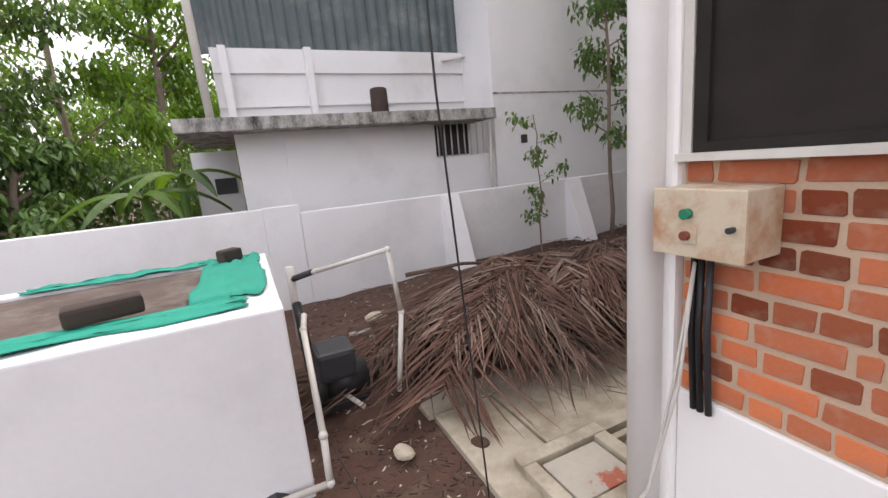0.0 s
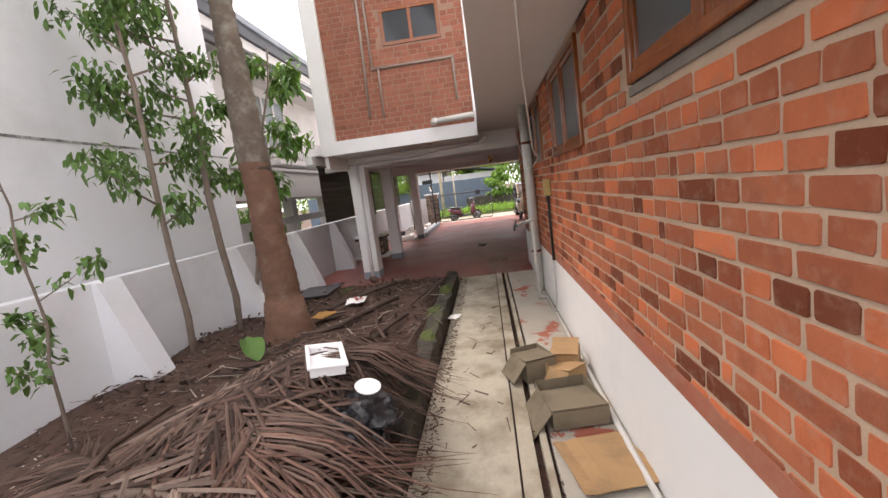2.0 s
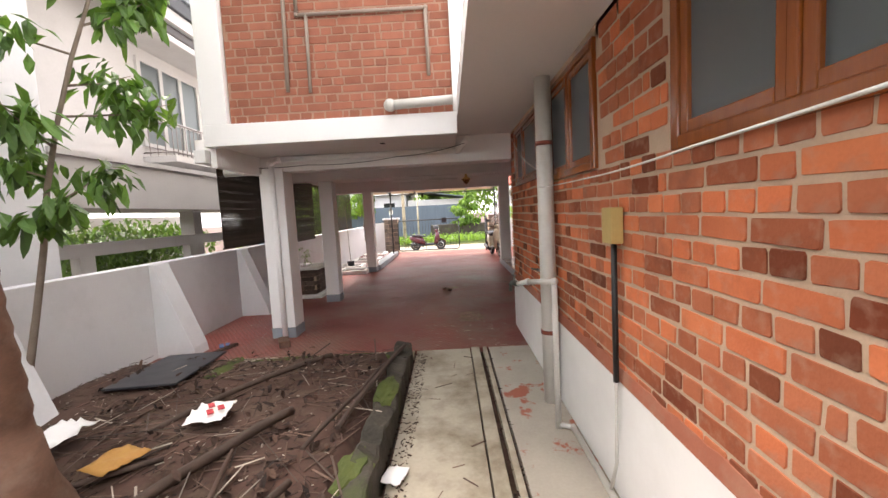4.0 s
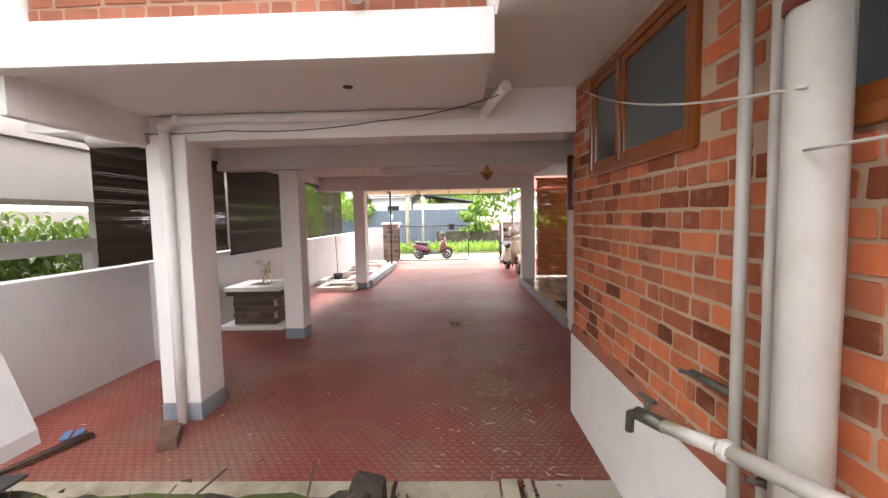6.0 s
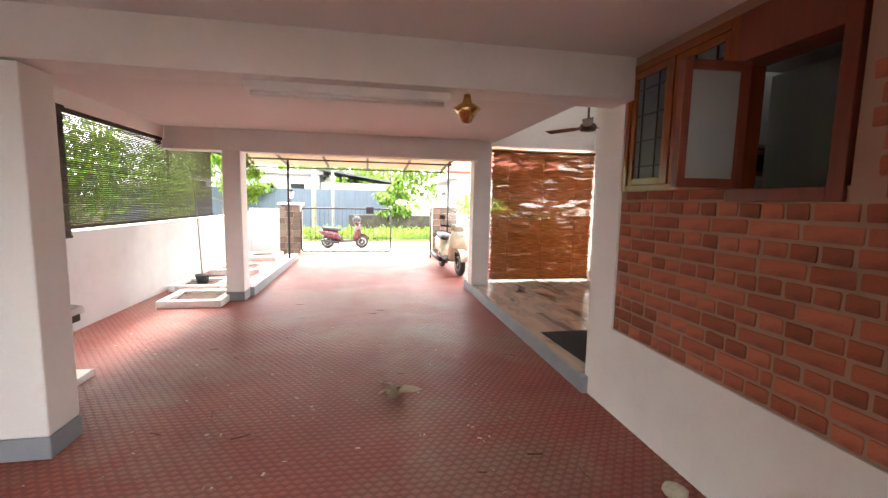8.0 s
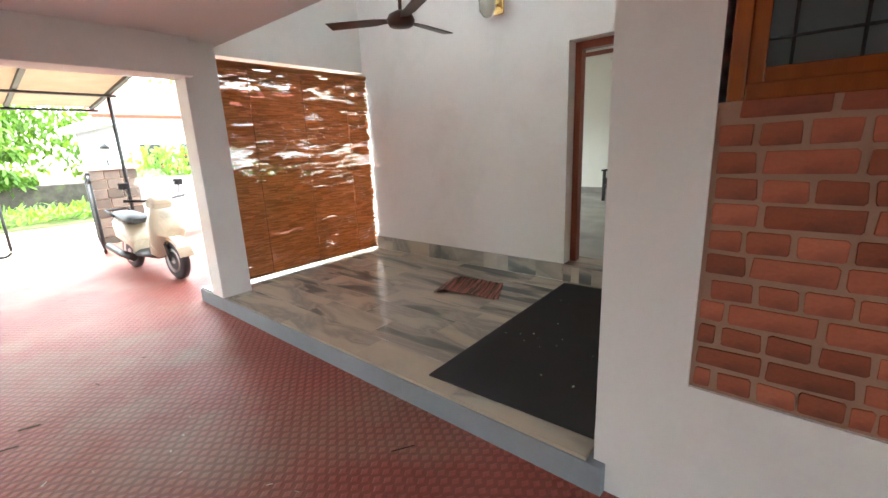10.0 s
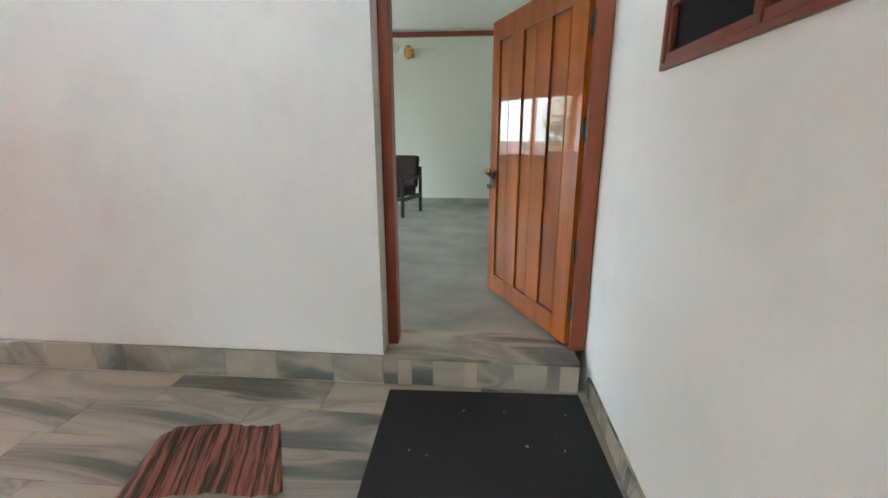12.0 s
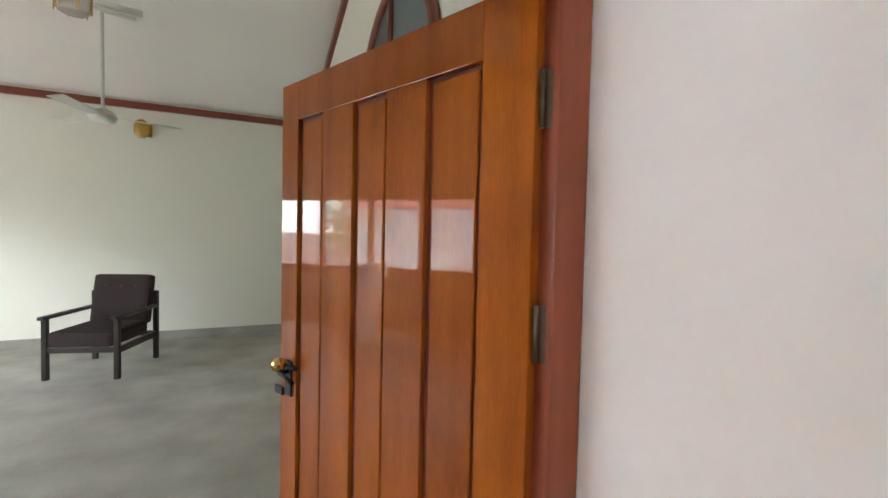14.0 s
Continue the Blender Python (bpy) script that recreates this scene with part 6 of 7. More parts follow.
# marble slabs of the porch
rnd = random.Random(3)
y = 0.615
r = 0
while y > -1.54:
    y1 = max(y - 0.27, -1.545)
    x = 12.475 - rnd.uniform(0, 0.5)
    while x < 16.55:
        w = rnd.uniform(0.7, 1.05)
        a, b = max(x, 12.49), min(x + w, 16.58)
        if y > 0.5:
            a = max(a, 12.49)
        if b - a > 0.03:
            bm = bmesh.new()
            bx(bm, -(b - a) / 2 + 0.0012, -(y - y1) / 2 + 0.0012, 0, (b - a) / 2 - 0.0012, (y - y1) / 2 - 0.0012, 0.0165, bevel=0.0012)
            ob = part("slab", bm, MARBLE, porch_floor)
            ob.matrix_basis = pose((a + b) / 2, (y + y1) / 2, 0.1355)
        x += w
    y = y1

# small marble tiles of the skirting and the doorstep
x = 13.609
while x < 16.34:
    w = min(rnd.uniform(0.16, 0.34), 16.345 - x)
    if w > 0.03:
        bm = bmesh.new()
        bx(bm, -w / 2 + 0.001, 0, 0, w / 2 - 0.001, 0.006, 0.168, bevel=0.001)
        part("tile", bm, MARBLE, skirting_porch).matrix_basis = pose(x + w / 2, -1.553, 0.1525)
    x += w
y = -1.55
while y < 0.53:
    w = min(rnd.uniform(0.4, 0.62), 0.535 - y)
    if w > 0.03:
        bm = bmesh.new()
        bx(bm, 0, -w / 2 + 0.001, 0, 0.006, w / 2 - 0.001, 0.098, bevel=0.001)
        part("tile", bm, MARBLE, skirting_porch).matrix_basis = pose(12.483, y + w / 2, 0.1525)
    y += w
x = 12.532
while x < 13.595:
    w = min(rnd.uniform(0.06, 0.2), 13.602 - x)
    if w > 0.02:
        bm = bmesh.new()
        bx(bm, -w / 2 + 0.001, 0, 0, w / 2 - 0.001, 0.007, 0.15, bevel=0.001)
        part("tile", bm, MARBLE, doorstep).matrix_basis = pose(x + w / 2, -1.555, 0.1525)
    x += w
bm = bmesh.new()
bx(bm, 12.53, -1.9, 0.305, 13.603, -1.545, 0.321, bevel=0.003)
part("tread", bm, MARBLE, doorstep)


# ---- pipes and fittings on the house ----
def pipe(name, pts, r, material, label, category="pipe", seg=10, bends=True):
    """A plastic pipe run: one tube per straight, with a collar at each bend."""
    t = thing(name, pose(*pts[0]), label, category)
    o = Vector(pts[0])
    for a, b in zip(pts, pts[1:]):
        tubepart("length", material, t, [Vector(a) - o, Vector(b) - o], r, seg)
    for p in pts[1:-1] if bends else ():
        bm = bmesh.new()
        bmesh.ops.create_uvsphere(bm, u_segments=10, v_segments=8, radius=r * 1.35, matrix=Matrix.Translation(Vector(p) - o))
        part("elbow", bm, material, t)
    return t


dp = pipe("downpipe", [(7.76, 1.275, 0.0), (7.76, 1.275, 2.42)], 0.06, PVC, "thick white rainwater downpipe with dark clamps on the brick wall")
for z in (0.55, 1.95):
    bm = bmesh.new()
    lathe(bm, [(0.064, z - 0.015), (0.066, z - 0.015), (0.066, z + 0.015), (0.064, z + 0.015)], 14)
    part("clamp", bm, DWOOD, dp, "rusty clamp")
pipe("water_pipe", [(8.05, 1.235, 0.3), (8.05, 1.235, 2.42)], 0.018, PVC, "thin white water pipe beside the downpipe")
pipe("water_pipe", [(7.93, 1.235, 0.0), (7.93, 1.235, 2.42)], 0.016, PVC, "thin white water pipe beside the downpipe")
tp = pipe("tap_pipe", [(7.35, 1.33, 0.0), (7.35, 1.33, 1.0), (7.8, 1.42, 0.93), (8.02, 1.46, 0.88)], 0.02, PVC, "white plastic pipe rising from the path to a garden tap")
BRONZE = mat("old_bronze", (0.16, 0.17, 0.15), (0.10, 0.09, 0.07), 12, 0.5, 0.1, 80, metal=0.7)
tap = thing("garden_tap", pose(8.02, 1.46, 0.88, 0, 0, 10), "grey metal tap at the end of the white pipe", "tap")
tubepart("body", BRONZE, tap, [(0, 0, 0), (0.1, 0.02, -0.005)], 0.022, 10)
tubepart("spout", BRONZE, tap, [(0.09, 0.02, 0), (0.13, 0.025, -0.02), (0.135, 0.025, -0.08)], 0.014, 8)
tubepart("handle", BRONZE, tap, [(0.06, 0.015, 0.01), (0.06, 0.015, 0.06)], 0.009, 8)
boxpart("lever", BRONZE, tap, (0.02, 0.008, 0.055, 0.1, 0.024, 0.066), bevel=0.004)
for x, z in ((8.2, 0.95), (7.86, 0.78)):
    vt = thing("pipe_tap", pose(x, 1.2, z), "old metal tap fixed to the wall pipes", "tap", "wall taps")
    tubepart("body", BRONZE, vt, [(-0.12, 0.03, 0), (0.06, 0.05, 0)], 0.015, 8)
    tubepart("handle", BRONZE, vt, [(0.02, 0.04, 0), (0.03, 0.11, 0.02)], 0.008, 8)
pipe("corner_downpipe", [(2.235, 1.262, -0.05), (2.235, 1.262, 5.2)], 0.064, WHITE, "white rainwater downpipe at the house corner")
setting("corner_skirt", DRAINC, "low cement fillet at the foot of the corner", "fillet", (2.15, 1.1, -0.1, 2.3, 1.36, 0.02), bevel=0.02)
pipe("floor_pipe", [(3.2, 1.245, 0.03), (7.3, 1.245, 0.03), (7.35, 1.33, 0.03)], 0.017, PVC, "white pipe lying along the foot of the wall")
jb = thing("junction_box", pose(6.62, 1.2, 1.3), "yellowed junction box with a switch on the brick wall", "junction box")
YEL = mat("yellowed_plastic", (0.50, 0.38, 0.14), (0.42, 0.31, 0.11), 8, 0.5, 0.05, 60)
boxpart("case", YEL, jb, (-0.06, -0.005, 0, 0.06, 0.055, 0.17), bevel=0.008)
boxpart("switch", WHITE, jb, (0.07, -0.005, 0.04, 0.14, 0.025, 0.13), bevel=0.005)
tubepart("conduit", BLACK, jb, [(0, 0.02, 0.0), (0, 0.02, -0.68)], 0.015, 8)
tubepart("cable", PVC, jb, [(0, 0.02, -0.68), (0.0, 0.025, -1.1), (0.03, 0.045, -1.26)], 0.009, 6)
cb = thing("control_box", pose(2.13, 1.0, 1.19), "rust-stained cream pump control box with a green lamp", "control box")
RUSTY = mat("rusty_cream_paint", (0.60, 0.51, 0.38), (0.50, 0.42, 0.31), 6, 0.5, 0.08, 60, dirt=(0.36, 0.15, 0.05), dirt_amount=0.9, dirt_scale=6, dirt_from=0.46)
boxpart("case", RUSTY, cb, (0.0, -0.14, 0, 0.165, 0.135, 0.2), bevel=0.006)
boxpart("door", RUSTY, cb, (-0.014, -0.143, -0.003, -0.001, 0.138, 0.203), bevel=0.004)
GLOW = mat("green_lens", (0.01, 0.20, 0.10), (0.01, 0.15, 0.08), 5, 0.3, 0.0)
for y, z, mt, nm, r in ((0.02, 0.13, GLOW, "indicator", 0.016), (0.02, 0.065, DWOOD, "switch_knob", 0.014), (-0.11, 0.095, DARK, "latch", 0.009)):
    tubepart(nm, mt, cb, [(-0.01, y, z), (-0.035, y, z)], r, 12)
boxpart("switch_plate", RUSTY, cb, (-0.02, -0.01, 0.04, -0.013, 0.05, 0.09), bevel=0.002)
for k, y in enumerate((0.03, 0.06, 0.085)):
    tubepart("cable", BLACK if k else DARK, cb, [(0.12, y, 0.0), (0.13, y + 0.01, -0.3), (0.14, y, -0.6)], 0.012, 6)
for k in range(2):
    tubepart("loose_cable", PVC, cb, [(0.1, 0.07, -0.05), (0.08, 0.1 + 0.02 * k, -0.5), (0.02, 0.17, -0.95), (-0.05, 0.22 + 0.03 * k, -1.15)], 0.006, 6)


def cord(name, pts, r, material, label, sag=0.0, n=14):
    t = [Vector(p) for p in pts]
    out = []
    for a, b in zip(t, t[1:]):
        out += [a.lerp(b, k / n) - Vector((0, 0, sag * 4 * (k / n) * (1 - k / n))) for k in range(n)]
    bm = bmesh.new()
    tube(bm, out + [t[-1]], r, 6)
    return solid(name, bm, material, label, "cable")


cord("hanging_cable", [(1.32, 1.12, 5.2), (1.4, 1.17, 1.7), (1.5, 1.2, 0.0), (1.25, 1.75, -0.03), (1.15, 2.5, 0.02)], 0.003, BLACK, "black cable hanging down from the roof to the ground")
cord("washing_line", [(7.72, 1.33, 1.63), (6.31, 1.38, 1.603), (5.56, 1.45, 1.603), (4.65, 1.53, 1.612), (4.29, 1.6, 1.64), (3.6, 1.69, 1.85), (2.5, 1.8, 2.42)], 0.0035, PVC, "white cord strung along the brick wall", 0.003)
cord("washing_line", [(7.72, 1.33, 1.76), (9.6, 1.23, 2.3)], 0.004, PVC, "white cord strung along the brick wall", 0.06)
cord("beam_cable", [(9.85, 4.9, 2.2), (9.85, 3.7, 2.16), (9.85, 2.6, 2.2), (9.5, 1.75, 2.27)], 0.0035, BLACK, "thin black cable along the carport beam", 0.03)
pipe("beam_pipe", [(9.825, 4.14, 0.0), (9.825, 4.14, 2.19), (9.85, 4.05, 2.24), (9.86, 1.85, 2.24), (9.45, 1.74, 2.3)], 0.035, WHITE, "white painted pipe down the column and along the beam")
pipe("drain_spout", [(8.8, 2.5, 2.53), (8.72, 2.5, 2.53), (8.72, 1.9, 2.55)], 0.045, PVC, "grey pipe stub at the foot of the upper brick wall")
pipe("side_spout", [(9.9, 4.28, 2.12), (9.9, 4.75, 2.12)], 0.05, PVC, "white pipe stub beside the column head")
OLDPIPE = mat("aged_beige_pipe", (0.34, 0.27, 0.22), (0.25, 0.20, 0.165), 4, 0.5, 0.05, 50)
pipe("upper_pipe", [(8.83, 3.46, 4.6), (8.83, 3.5, 2.74)], 0.02, OLDPIPE, "beige water pipes on the upper brick wall")
pipe("upper_pipe", [(8.83, 3.36, 4.6), (8.83, 3.36, 3.45), (8.83, 2.12, 3.45), (8.83, 2.12, 2.82)], 0.018, OLDPIPE, "beige water pipes on the upper brick wall")
pipe("upper_pipe", [(8.83, 3.27, 3.45), (8.83, 3.28, 2.72)], 0.017, OLDPIPE, "beige water pipes on the upper brick wall")
bm = bmesh.new()
lathe(bm, [(0.028, 0), (0.03, -0.006), (0.012, -0.01)], 14)
hole = solid("ceiling_rose", bm, DARK, "dark round ceiling outlet under the overhang", "ceiling outlet")
hole.matrix_basis = pose(9.32, 2.68, 2.28)

# ---- pump corner ----
pump = thing("water_pump", pose(1.3, 2.92, -0.02), "black electric water pump beside the tank", "pump")
boxpart("terminal_box", DARK, pump, (-0.12, -0.12, 0.22, 0.13, 0.16, 0.42), bevel=0.03)
tubepart("motor", BLACK, pump, [(-0.08, 0.0, 0.17), (0.2, 0.0, 0.17)], 0.11, 16)
tubepart("pump_head", BLACK, pump, [(-0.16, 0.0, 0.17), (-0.08, 0.0, 0.17)], 0.13, 16)
boxpart("foot", BLACK, pump, (-0.14, -0.1, 0.0, 0.2, 0.1, 0.06), bevel=0.01)
tubepart("outlet", BLACK, pump, [(-0.14, 0.1, 0.25), (-0.14, 0.3, 0.5), (-0.14, 0.45, 0.62)], 0.035, 10)
pipe("pump_pipe", [(1.16, 3.5, 0.2), (1.16, 3.5, 0.86)], 0.03, PVC, "grey vertical pump pipe with a valve")
pipe("pump_pipe", [(1.16, 3.5, 0.76), (1.32, 3.32, 0.83), (1.73, 2.82, 1.0), (1.78, 2.84, 0.55), (1.66, 2.7, 0.06)], 0.017, PVC, "white pipe arching from the pump to the ground")
cord("pipe_coupling", [(1.17, 3.49, 0.765), (1.3, 3.34, 0.825)], 0.026, DARK, "black coupling on the pump pipe")
pipe("pump_pipe", [(0.5, 2.13, 0.03), (1.09, 2.13, 0.03), (1.1, 2.2, 0.25), (1.13, 2.75, 0.62), (1.16, 2.9, 0.66)], 0.018, PVC, "white pipe bent round the tank corner")
pipe("pipe_scrap", [(1.55, 3.62, 0.16), (1.72, 3.6, 0.17), (1.74, 3.5, 0.02)], 0.022, PVC, "short white elbow pipe sticking from the soil")
pipe("pipe_scrap", [(1.75, 3.35, 0.05), (2.02, 3.5, 0.09)], 0.02, PVC, "cut piece of white pipe on the soil")
pipe("pipe_scrap", [(1.95, 3.8, 0.06), (2.07, 3.84, 0.06)], 0.018, PVC, "cut piece of white pipe on the soil")
pipe("pipe_scrap", [(1.28, 2.95, 0.1), (1.42, 2.72, 0.02)], 0.016, PVC, "cut piece of white pipe on the soil")
for x, y, z, s, mt, lb in ((0.86, 2.27, -0.03, 0.13, DARK, "dark rough stone beside the tank"), (1.93, 4.1, 0.03, 0.14, CONC, "pale broken concrete piece on the soil"), (2.16, 4.2, 0.04, 0.08, CONC, "pale broken concrete piece on the soil"), (1.5, 2.2, -0.03, 0.07, CONC, "pale broken concrete piece on the soil"), (1.9, 2.05, -0.03, 0.06, SOIL, "brown clod on the soil")):
    bm = bmesh.new()
    bmesh.ops.create_icosphere(bm, subdivisions=2, radius=s)
    for v in bm.verts:
        v.co = Vector((v.co.x, v.co.y * 0.75, v.co.z * 0.45)) * (1 + 0.35 * noise.noise(v.co * 9 + Vector((x * 7, 0, 0))))
    st = solid("loose_stone", bm, mt, lb, "stone", "loose stones")
    st.matrix_basis = pose(x, y, z + s * 0.3, 0, 0, 60 * x)

# ---- clutter along the path ----
CARD = mat("cardboard", (0.40, 0.25, 0.12), (0.32, 0.19, 0.09), 4, 0.9, 0.15, 50, dirt=(0.18, 0.13, 0.08), dirt_amount=0.6, dirt_scale=5)
CARDG = mat("soiled_cardboard", (0.22, 0.18, 0.12), (0.15, 0.12, 0.08), 4, 0.9, 0.2, 50, dirt=(0.1, 0.08, 0.05), dirt_amount=0.6, dirt_scale=5)
for x, y, w, d, h, rz, ry, mt, lb in ((5.28, 1.64, 0.3, 0.24, 0.17, 20, 8, CARDG, "soiled open cardboard box on the drain cover"), (5.32, 1.38, 0.24, 0.2, 0.16, -15, -12, CARD, "torn brown cardboard box on the drain cover"), (5.12, 1.42, 0.22, 0.18, 0.13, 40, 10, CARD, "torn brown cardboard box on the drain cover"), (4.72, 1.47, 0.42, 0.34, 0.12, 8, 10, CARDG, "crushed grey cardboard box on the drain cover")):
    c = thing("cardboard_box", pose(x, y, 0.012, 0, 0, rz), lb, "cardboard box", "discarded cardboard")
    t = 0.006
    for b in ((-w / 2, -d / 2, 0, w / 2, -d / 2 + t, h), (-w / 2, d / 2 - t, 0, w / 2, d / 2, h * 0.9), (-w / 2, -d / 2 + t, 0, -w / 2 + t, d / 2 - t, h * 0.95), (w / 2 - t, -d / 2 + t, 0, w / 2, d / 2 - t, h)):
        boxpart("side", mt, c, b)
    bm = bmesh.new()
    bx(bm, 0, -d / 2, 0, w * 0.95, d / 2, t, m=Matrix.Translation((-w / 2, 0, h)) @ Matrix.Rotation(radians(ry), 4, "Y"))
    part("flap", bm, mt, c)
    bm = bmesh.new()
    bx(bm, 0, 0, 0, w * 0.8, d * 0.7, t, m=Matrix.Translation((-w / 2, d / 2, h * 0.9)) @ Matrix.Rotation(radians(-50), 4, "X"))
    part("flap", bm, mt, c)
bm = bmesh.new()
g = [[bm.verts.new((0.42 * (i / 6 - 0.5), 0.4 * (j / 6 - 0.5), 0.012 + 0.03 * abs(noise.noise((i * 0.5, j * 0.4, 1))))) for j in range(7)] for i in range(7)]
for i in range(6):
    for j in range(6):
        bm.faces.new((g[i][j], g[i + 1][j], g[i + 1][j + 1], g[i][j + 1]))
flat = solid("cardboard_sheet", bm, CARD, "flattened brown cardboard sheet on the drain cover", "cardboard", "discarded cardboard")
flat.modifiers.new("thick", "SOLIDIFY").thickness = 0.006
flat.matrix_basis = pose(4.18, 1.4, 0.01, 0, 0, 12)
basin = thing("plastic_basin", pose(4.27, 2.83, 0.63, 8, -6, 25) @ Matrix.Diagonal((0.95, 0.95, 1, 1)), "white plastic basin lying on the dry fronds", "basin")
boxpart("rim", WHITE, basin, (-0.16, -0.11, 0.05, 0.16, -0.09, 0.065), (-0.16, 0.09, 0.05, 0.16, 0.11, 0.065), (-0.16, -0.09, 0.05, -0.14, 0.09, 0.065), (0.14, -0.09, 0.05, 0.16, 0.09, 0.065), bevel=0.006)
boxpart("bowl", WHITE, basin, (-0.14, -0.09, 0.0, 0.14, 0.09, 0.02), (-0.145, -0.095, 0.0, -0.135, 0.095, 0.055), (0.135, -0.095, 0.0, 0.145, 0.095, 0.055), (-0.135, -0.095, 0.0, 0.135, -0.085, 0.055), (-0.135, 0.085, 0.0, 0.135, 0.095, 0.055), bevel=0.004)
bm = bmesh.new()
lathe(bm, [(0.03, 0), (0.07, 0.01), (0.075, 0.018), (0.07, 0.016), (0.03, 0.006)], 20)
plate = solid("plastic_saucer", bm, WHITE, "round white plastic saucer lying on the dry fronds", "saucer")
plate.matrix_basis = pose(4.0, 2.52, 0.6, 14, -8) @ Matrix.Diagonal((0.85, 0.85, 1, 1))
bm = bmesh.new()
bx(bm, -0.5, -0.29, 0, 0.5, 0.29, 0.018, bevel=0.005)
pl = solid("slate_slab", bm, DARK, "thin dark slab lying at the edge of the paving", "slab")
pl.matrix_basis = pose(8.43, 4.66, 0.16, 0, 3, 6)
setting("bed_edge", CONC, "weathered concrete strip at the edge of the paving", "kerb", (8.955, 2.44, -0.2, 9.115, 5.38, 0.004), bevel=0.006)
for x, y, z, s, mt, lb in ((7.36, 3.68, 0.19, 0.15, WHITE, "crumpled white and red plastic wrapper"), (6.83, 3.92, 0.19, 0.13, mat("dry_yellow_leaf", (0.45, 0.25, 0.06), (0.35, 0.16, 0.04)), "curled yellow dry leaf on the soil"), (7.15, 4.55, 0.19, 0.17, WHITE, "crumpled pale plastic scrap on the soil"), (5.47, 3.48, 0.2, 0.07, WHITE, "small white paper scrap on the soil"), (6.87, 2.38, 0.0, 0.08, WHITE, "grey plastic scrap at the kerb")):
    bm = bmesh.new()
    g = [[bm.verts.new((s * (i / 4 - 1), s * 0.8 * (j / 4 - 1), 0.02 + 0.35 * s * abs(noise.noise((i * 0.8 + x, j * 0.8, y))))) for j in range(9)] for i in range(9)]
    for i in range(8):
        for j in range(8):
            bm.faces.new((g[i][j], g[i + 1][j], g[i + 1][j + 1], g[i][j + 1])).smooth = True
    sc = solid("litter_scrap", bm, mt, lb, "litter", "litter on the bed")
    sc.modifiers.new("thick", "SOLIDIFY").thickness = 0.003
    sc.matrix_basis = pose(x, y, z, 0, 0, 50 * x)
bm = bmesh.new()
for k, (x, y) in enumerate(((0.0, 0.0), (0.07, 0.05), (-0.05, 0.07))):
    bx(bm, x - 0.035, y - 0.02, 0.06 + 0.004 * k, x + 0.035, y + 0.02, 0.068 + 0.004 * k, bevel=0.003)
solid("wrapper_flap", bm, mat("red_plastic", (0.5, 0.02, 0.03), (0.4, 0.02, 0.03), 6, 0.4, 0.1, 50), "torn red plastic flap lying on the white wrapper", "litter", "litter on the bed").matrix_basis = pose(7.38, 3.62, 0.18, 0, 0, 35)
rnd = random.Random(21)


def litter(name, n, x0, x1, y0, y1, z, size, material, label, height=None):
    rows = []
    for _ in range(n):
        x, y = rnd.uniform(x0, x1), rnd.uniform(y0, y1)
        ln, w = rnd.uniform(*size), rnd.uniform(0.002, 0.006)
        zz = (height(x, y) if height else z) + w * 0.5
        rows.append(((x, y, zz), (ln, w * rnd.uniform(0.6, 2.5), w * 0.6), rnd.uniform(-0.2, 0.2), rnd.uniform(0, 6.28)))
    tagged(new(name, box_cloud(name, rows, material)), label, "litter", kind="stuff")


CHIP = mat("pale_debris", (0.42, 0.37, 0.30), (0.30, 0.25, 0.20), 5, 0.9, 0.2, 50, vary="island", spread=0.5)
DARKL = mat("dark_leaf_litter", (0.08, 0.043, 0.029), (0.024, 0.015, 0.011), 5, 0.95, 0.3, 50, vary="island", spread=0.7)


def soil_top(x, y):
    return 0.0 + 0.13 * min(1, max(0, (x - 1.6) / 2.5)) + 0.05 * noise.noise((x * 1.3, y * 1.3, 0)) + 0.025 * noise.noise((x * 5, y * 5, 2)) + 0.012


litter("leaf_litter", 4200, 1.3, 8.75, 2.7, 5.3, 0, (0.02, 0.08), DARKL, "dark dead leaves strewn over the planting bed", soil_top)
litter("twig_litter", 700, 4.6, 8.75, 2.65, 5.2, 0, (0.08, 0.5), FROND, "dry twigs and frond pieces over the planting bed", soil_top)
litter("long_twigs", 90, 5.0, 8.7, 2.5, 4.6, 0, (0.3, 0.8), mat("wet_twig", (0.055, 0.036, 0.027), (0.09, 0.06, 0.045), 6, 0.7, 0.3, 60, vary="island", spread=0.6), "dark wet twigs strewn over the planting bed", lambda x, y: soil_top(x, y) + rnd.uniform(0, 0.05))
litter("pale_splinters", 60, 5.0, 8.6, 2.6, 4.6, 0, (0.12, 0.34), CHIP, "pale split frond pieces on the planting bed", lambda x, y: soil_top(x, y) + rnd.uniform(0.01, 0.05))
tagged(new("dead_leaves", leaf_cloud("dead_leaves", [((x, y, soil_top(x, y) + 0.035), (0.22, 0.22, 0.02), 5) for x, y in ((rnd.uniform(4.9, 8.7), rnd.uniform(2.65, 5.2)) for _ in range(130))], (0.09, 0.035), DARKL, 85, -0.25)), "curled dead leaves over the planting bed", "litter", kind="stuff")
WETB = mat("dark_branch_bark", (0.085, 0.055, 0.04), (0.045, 0.03, 0.023), 7, 0.85, 0.7, 50)
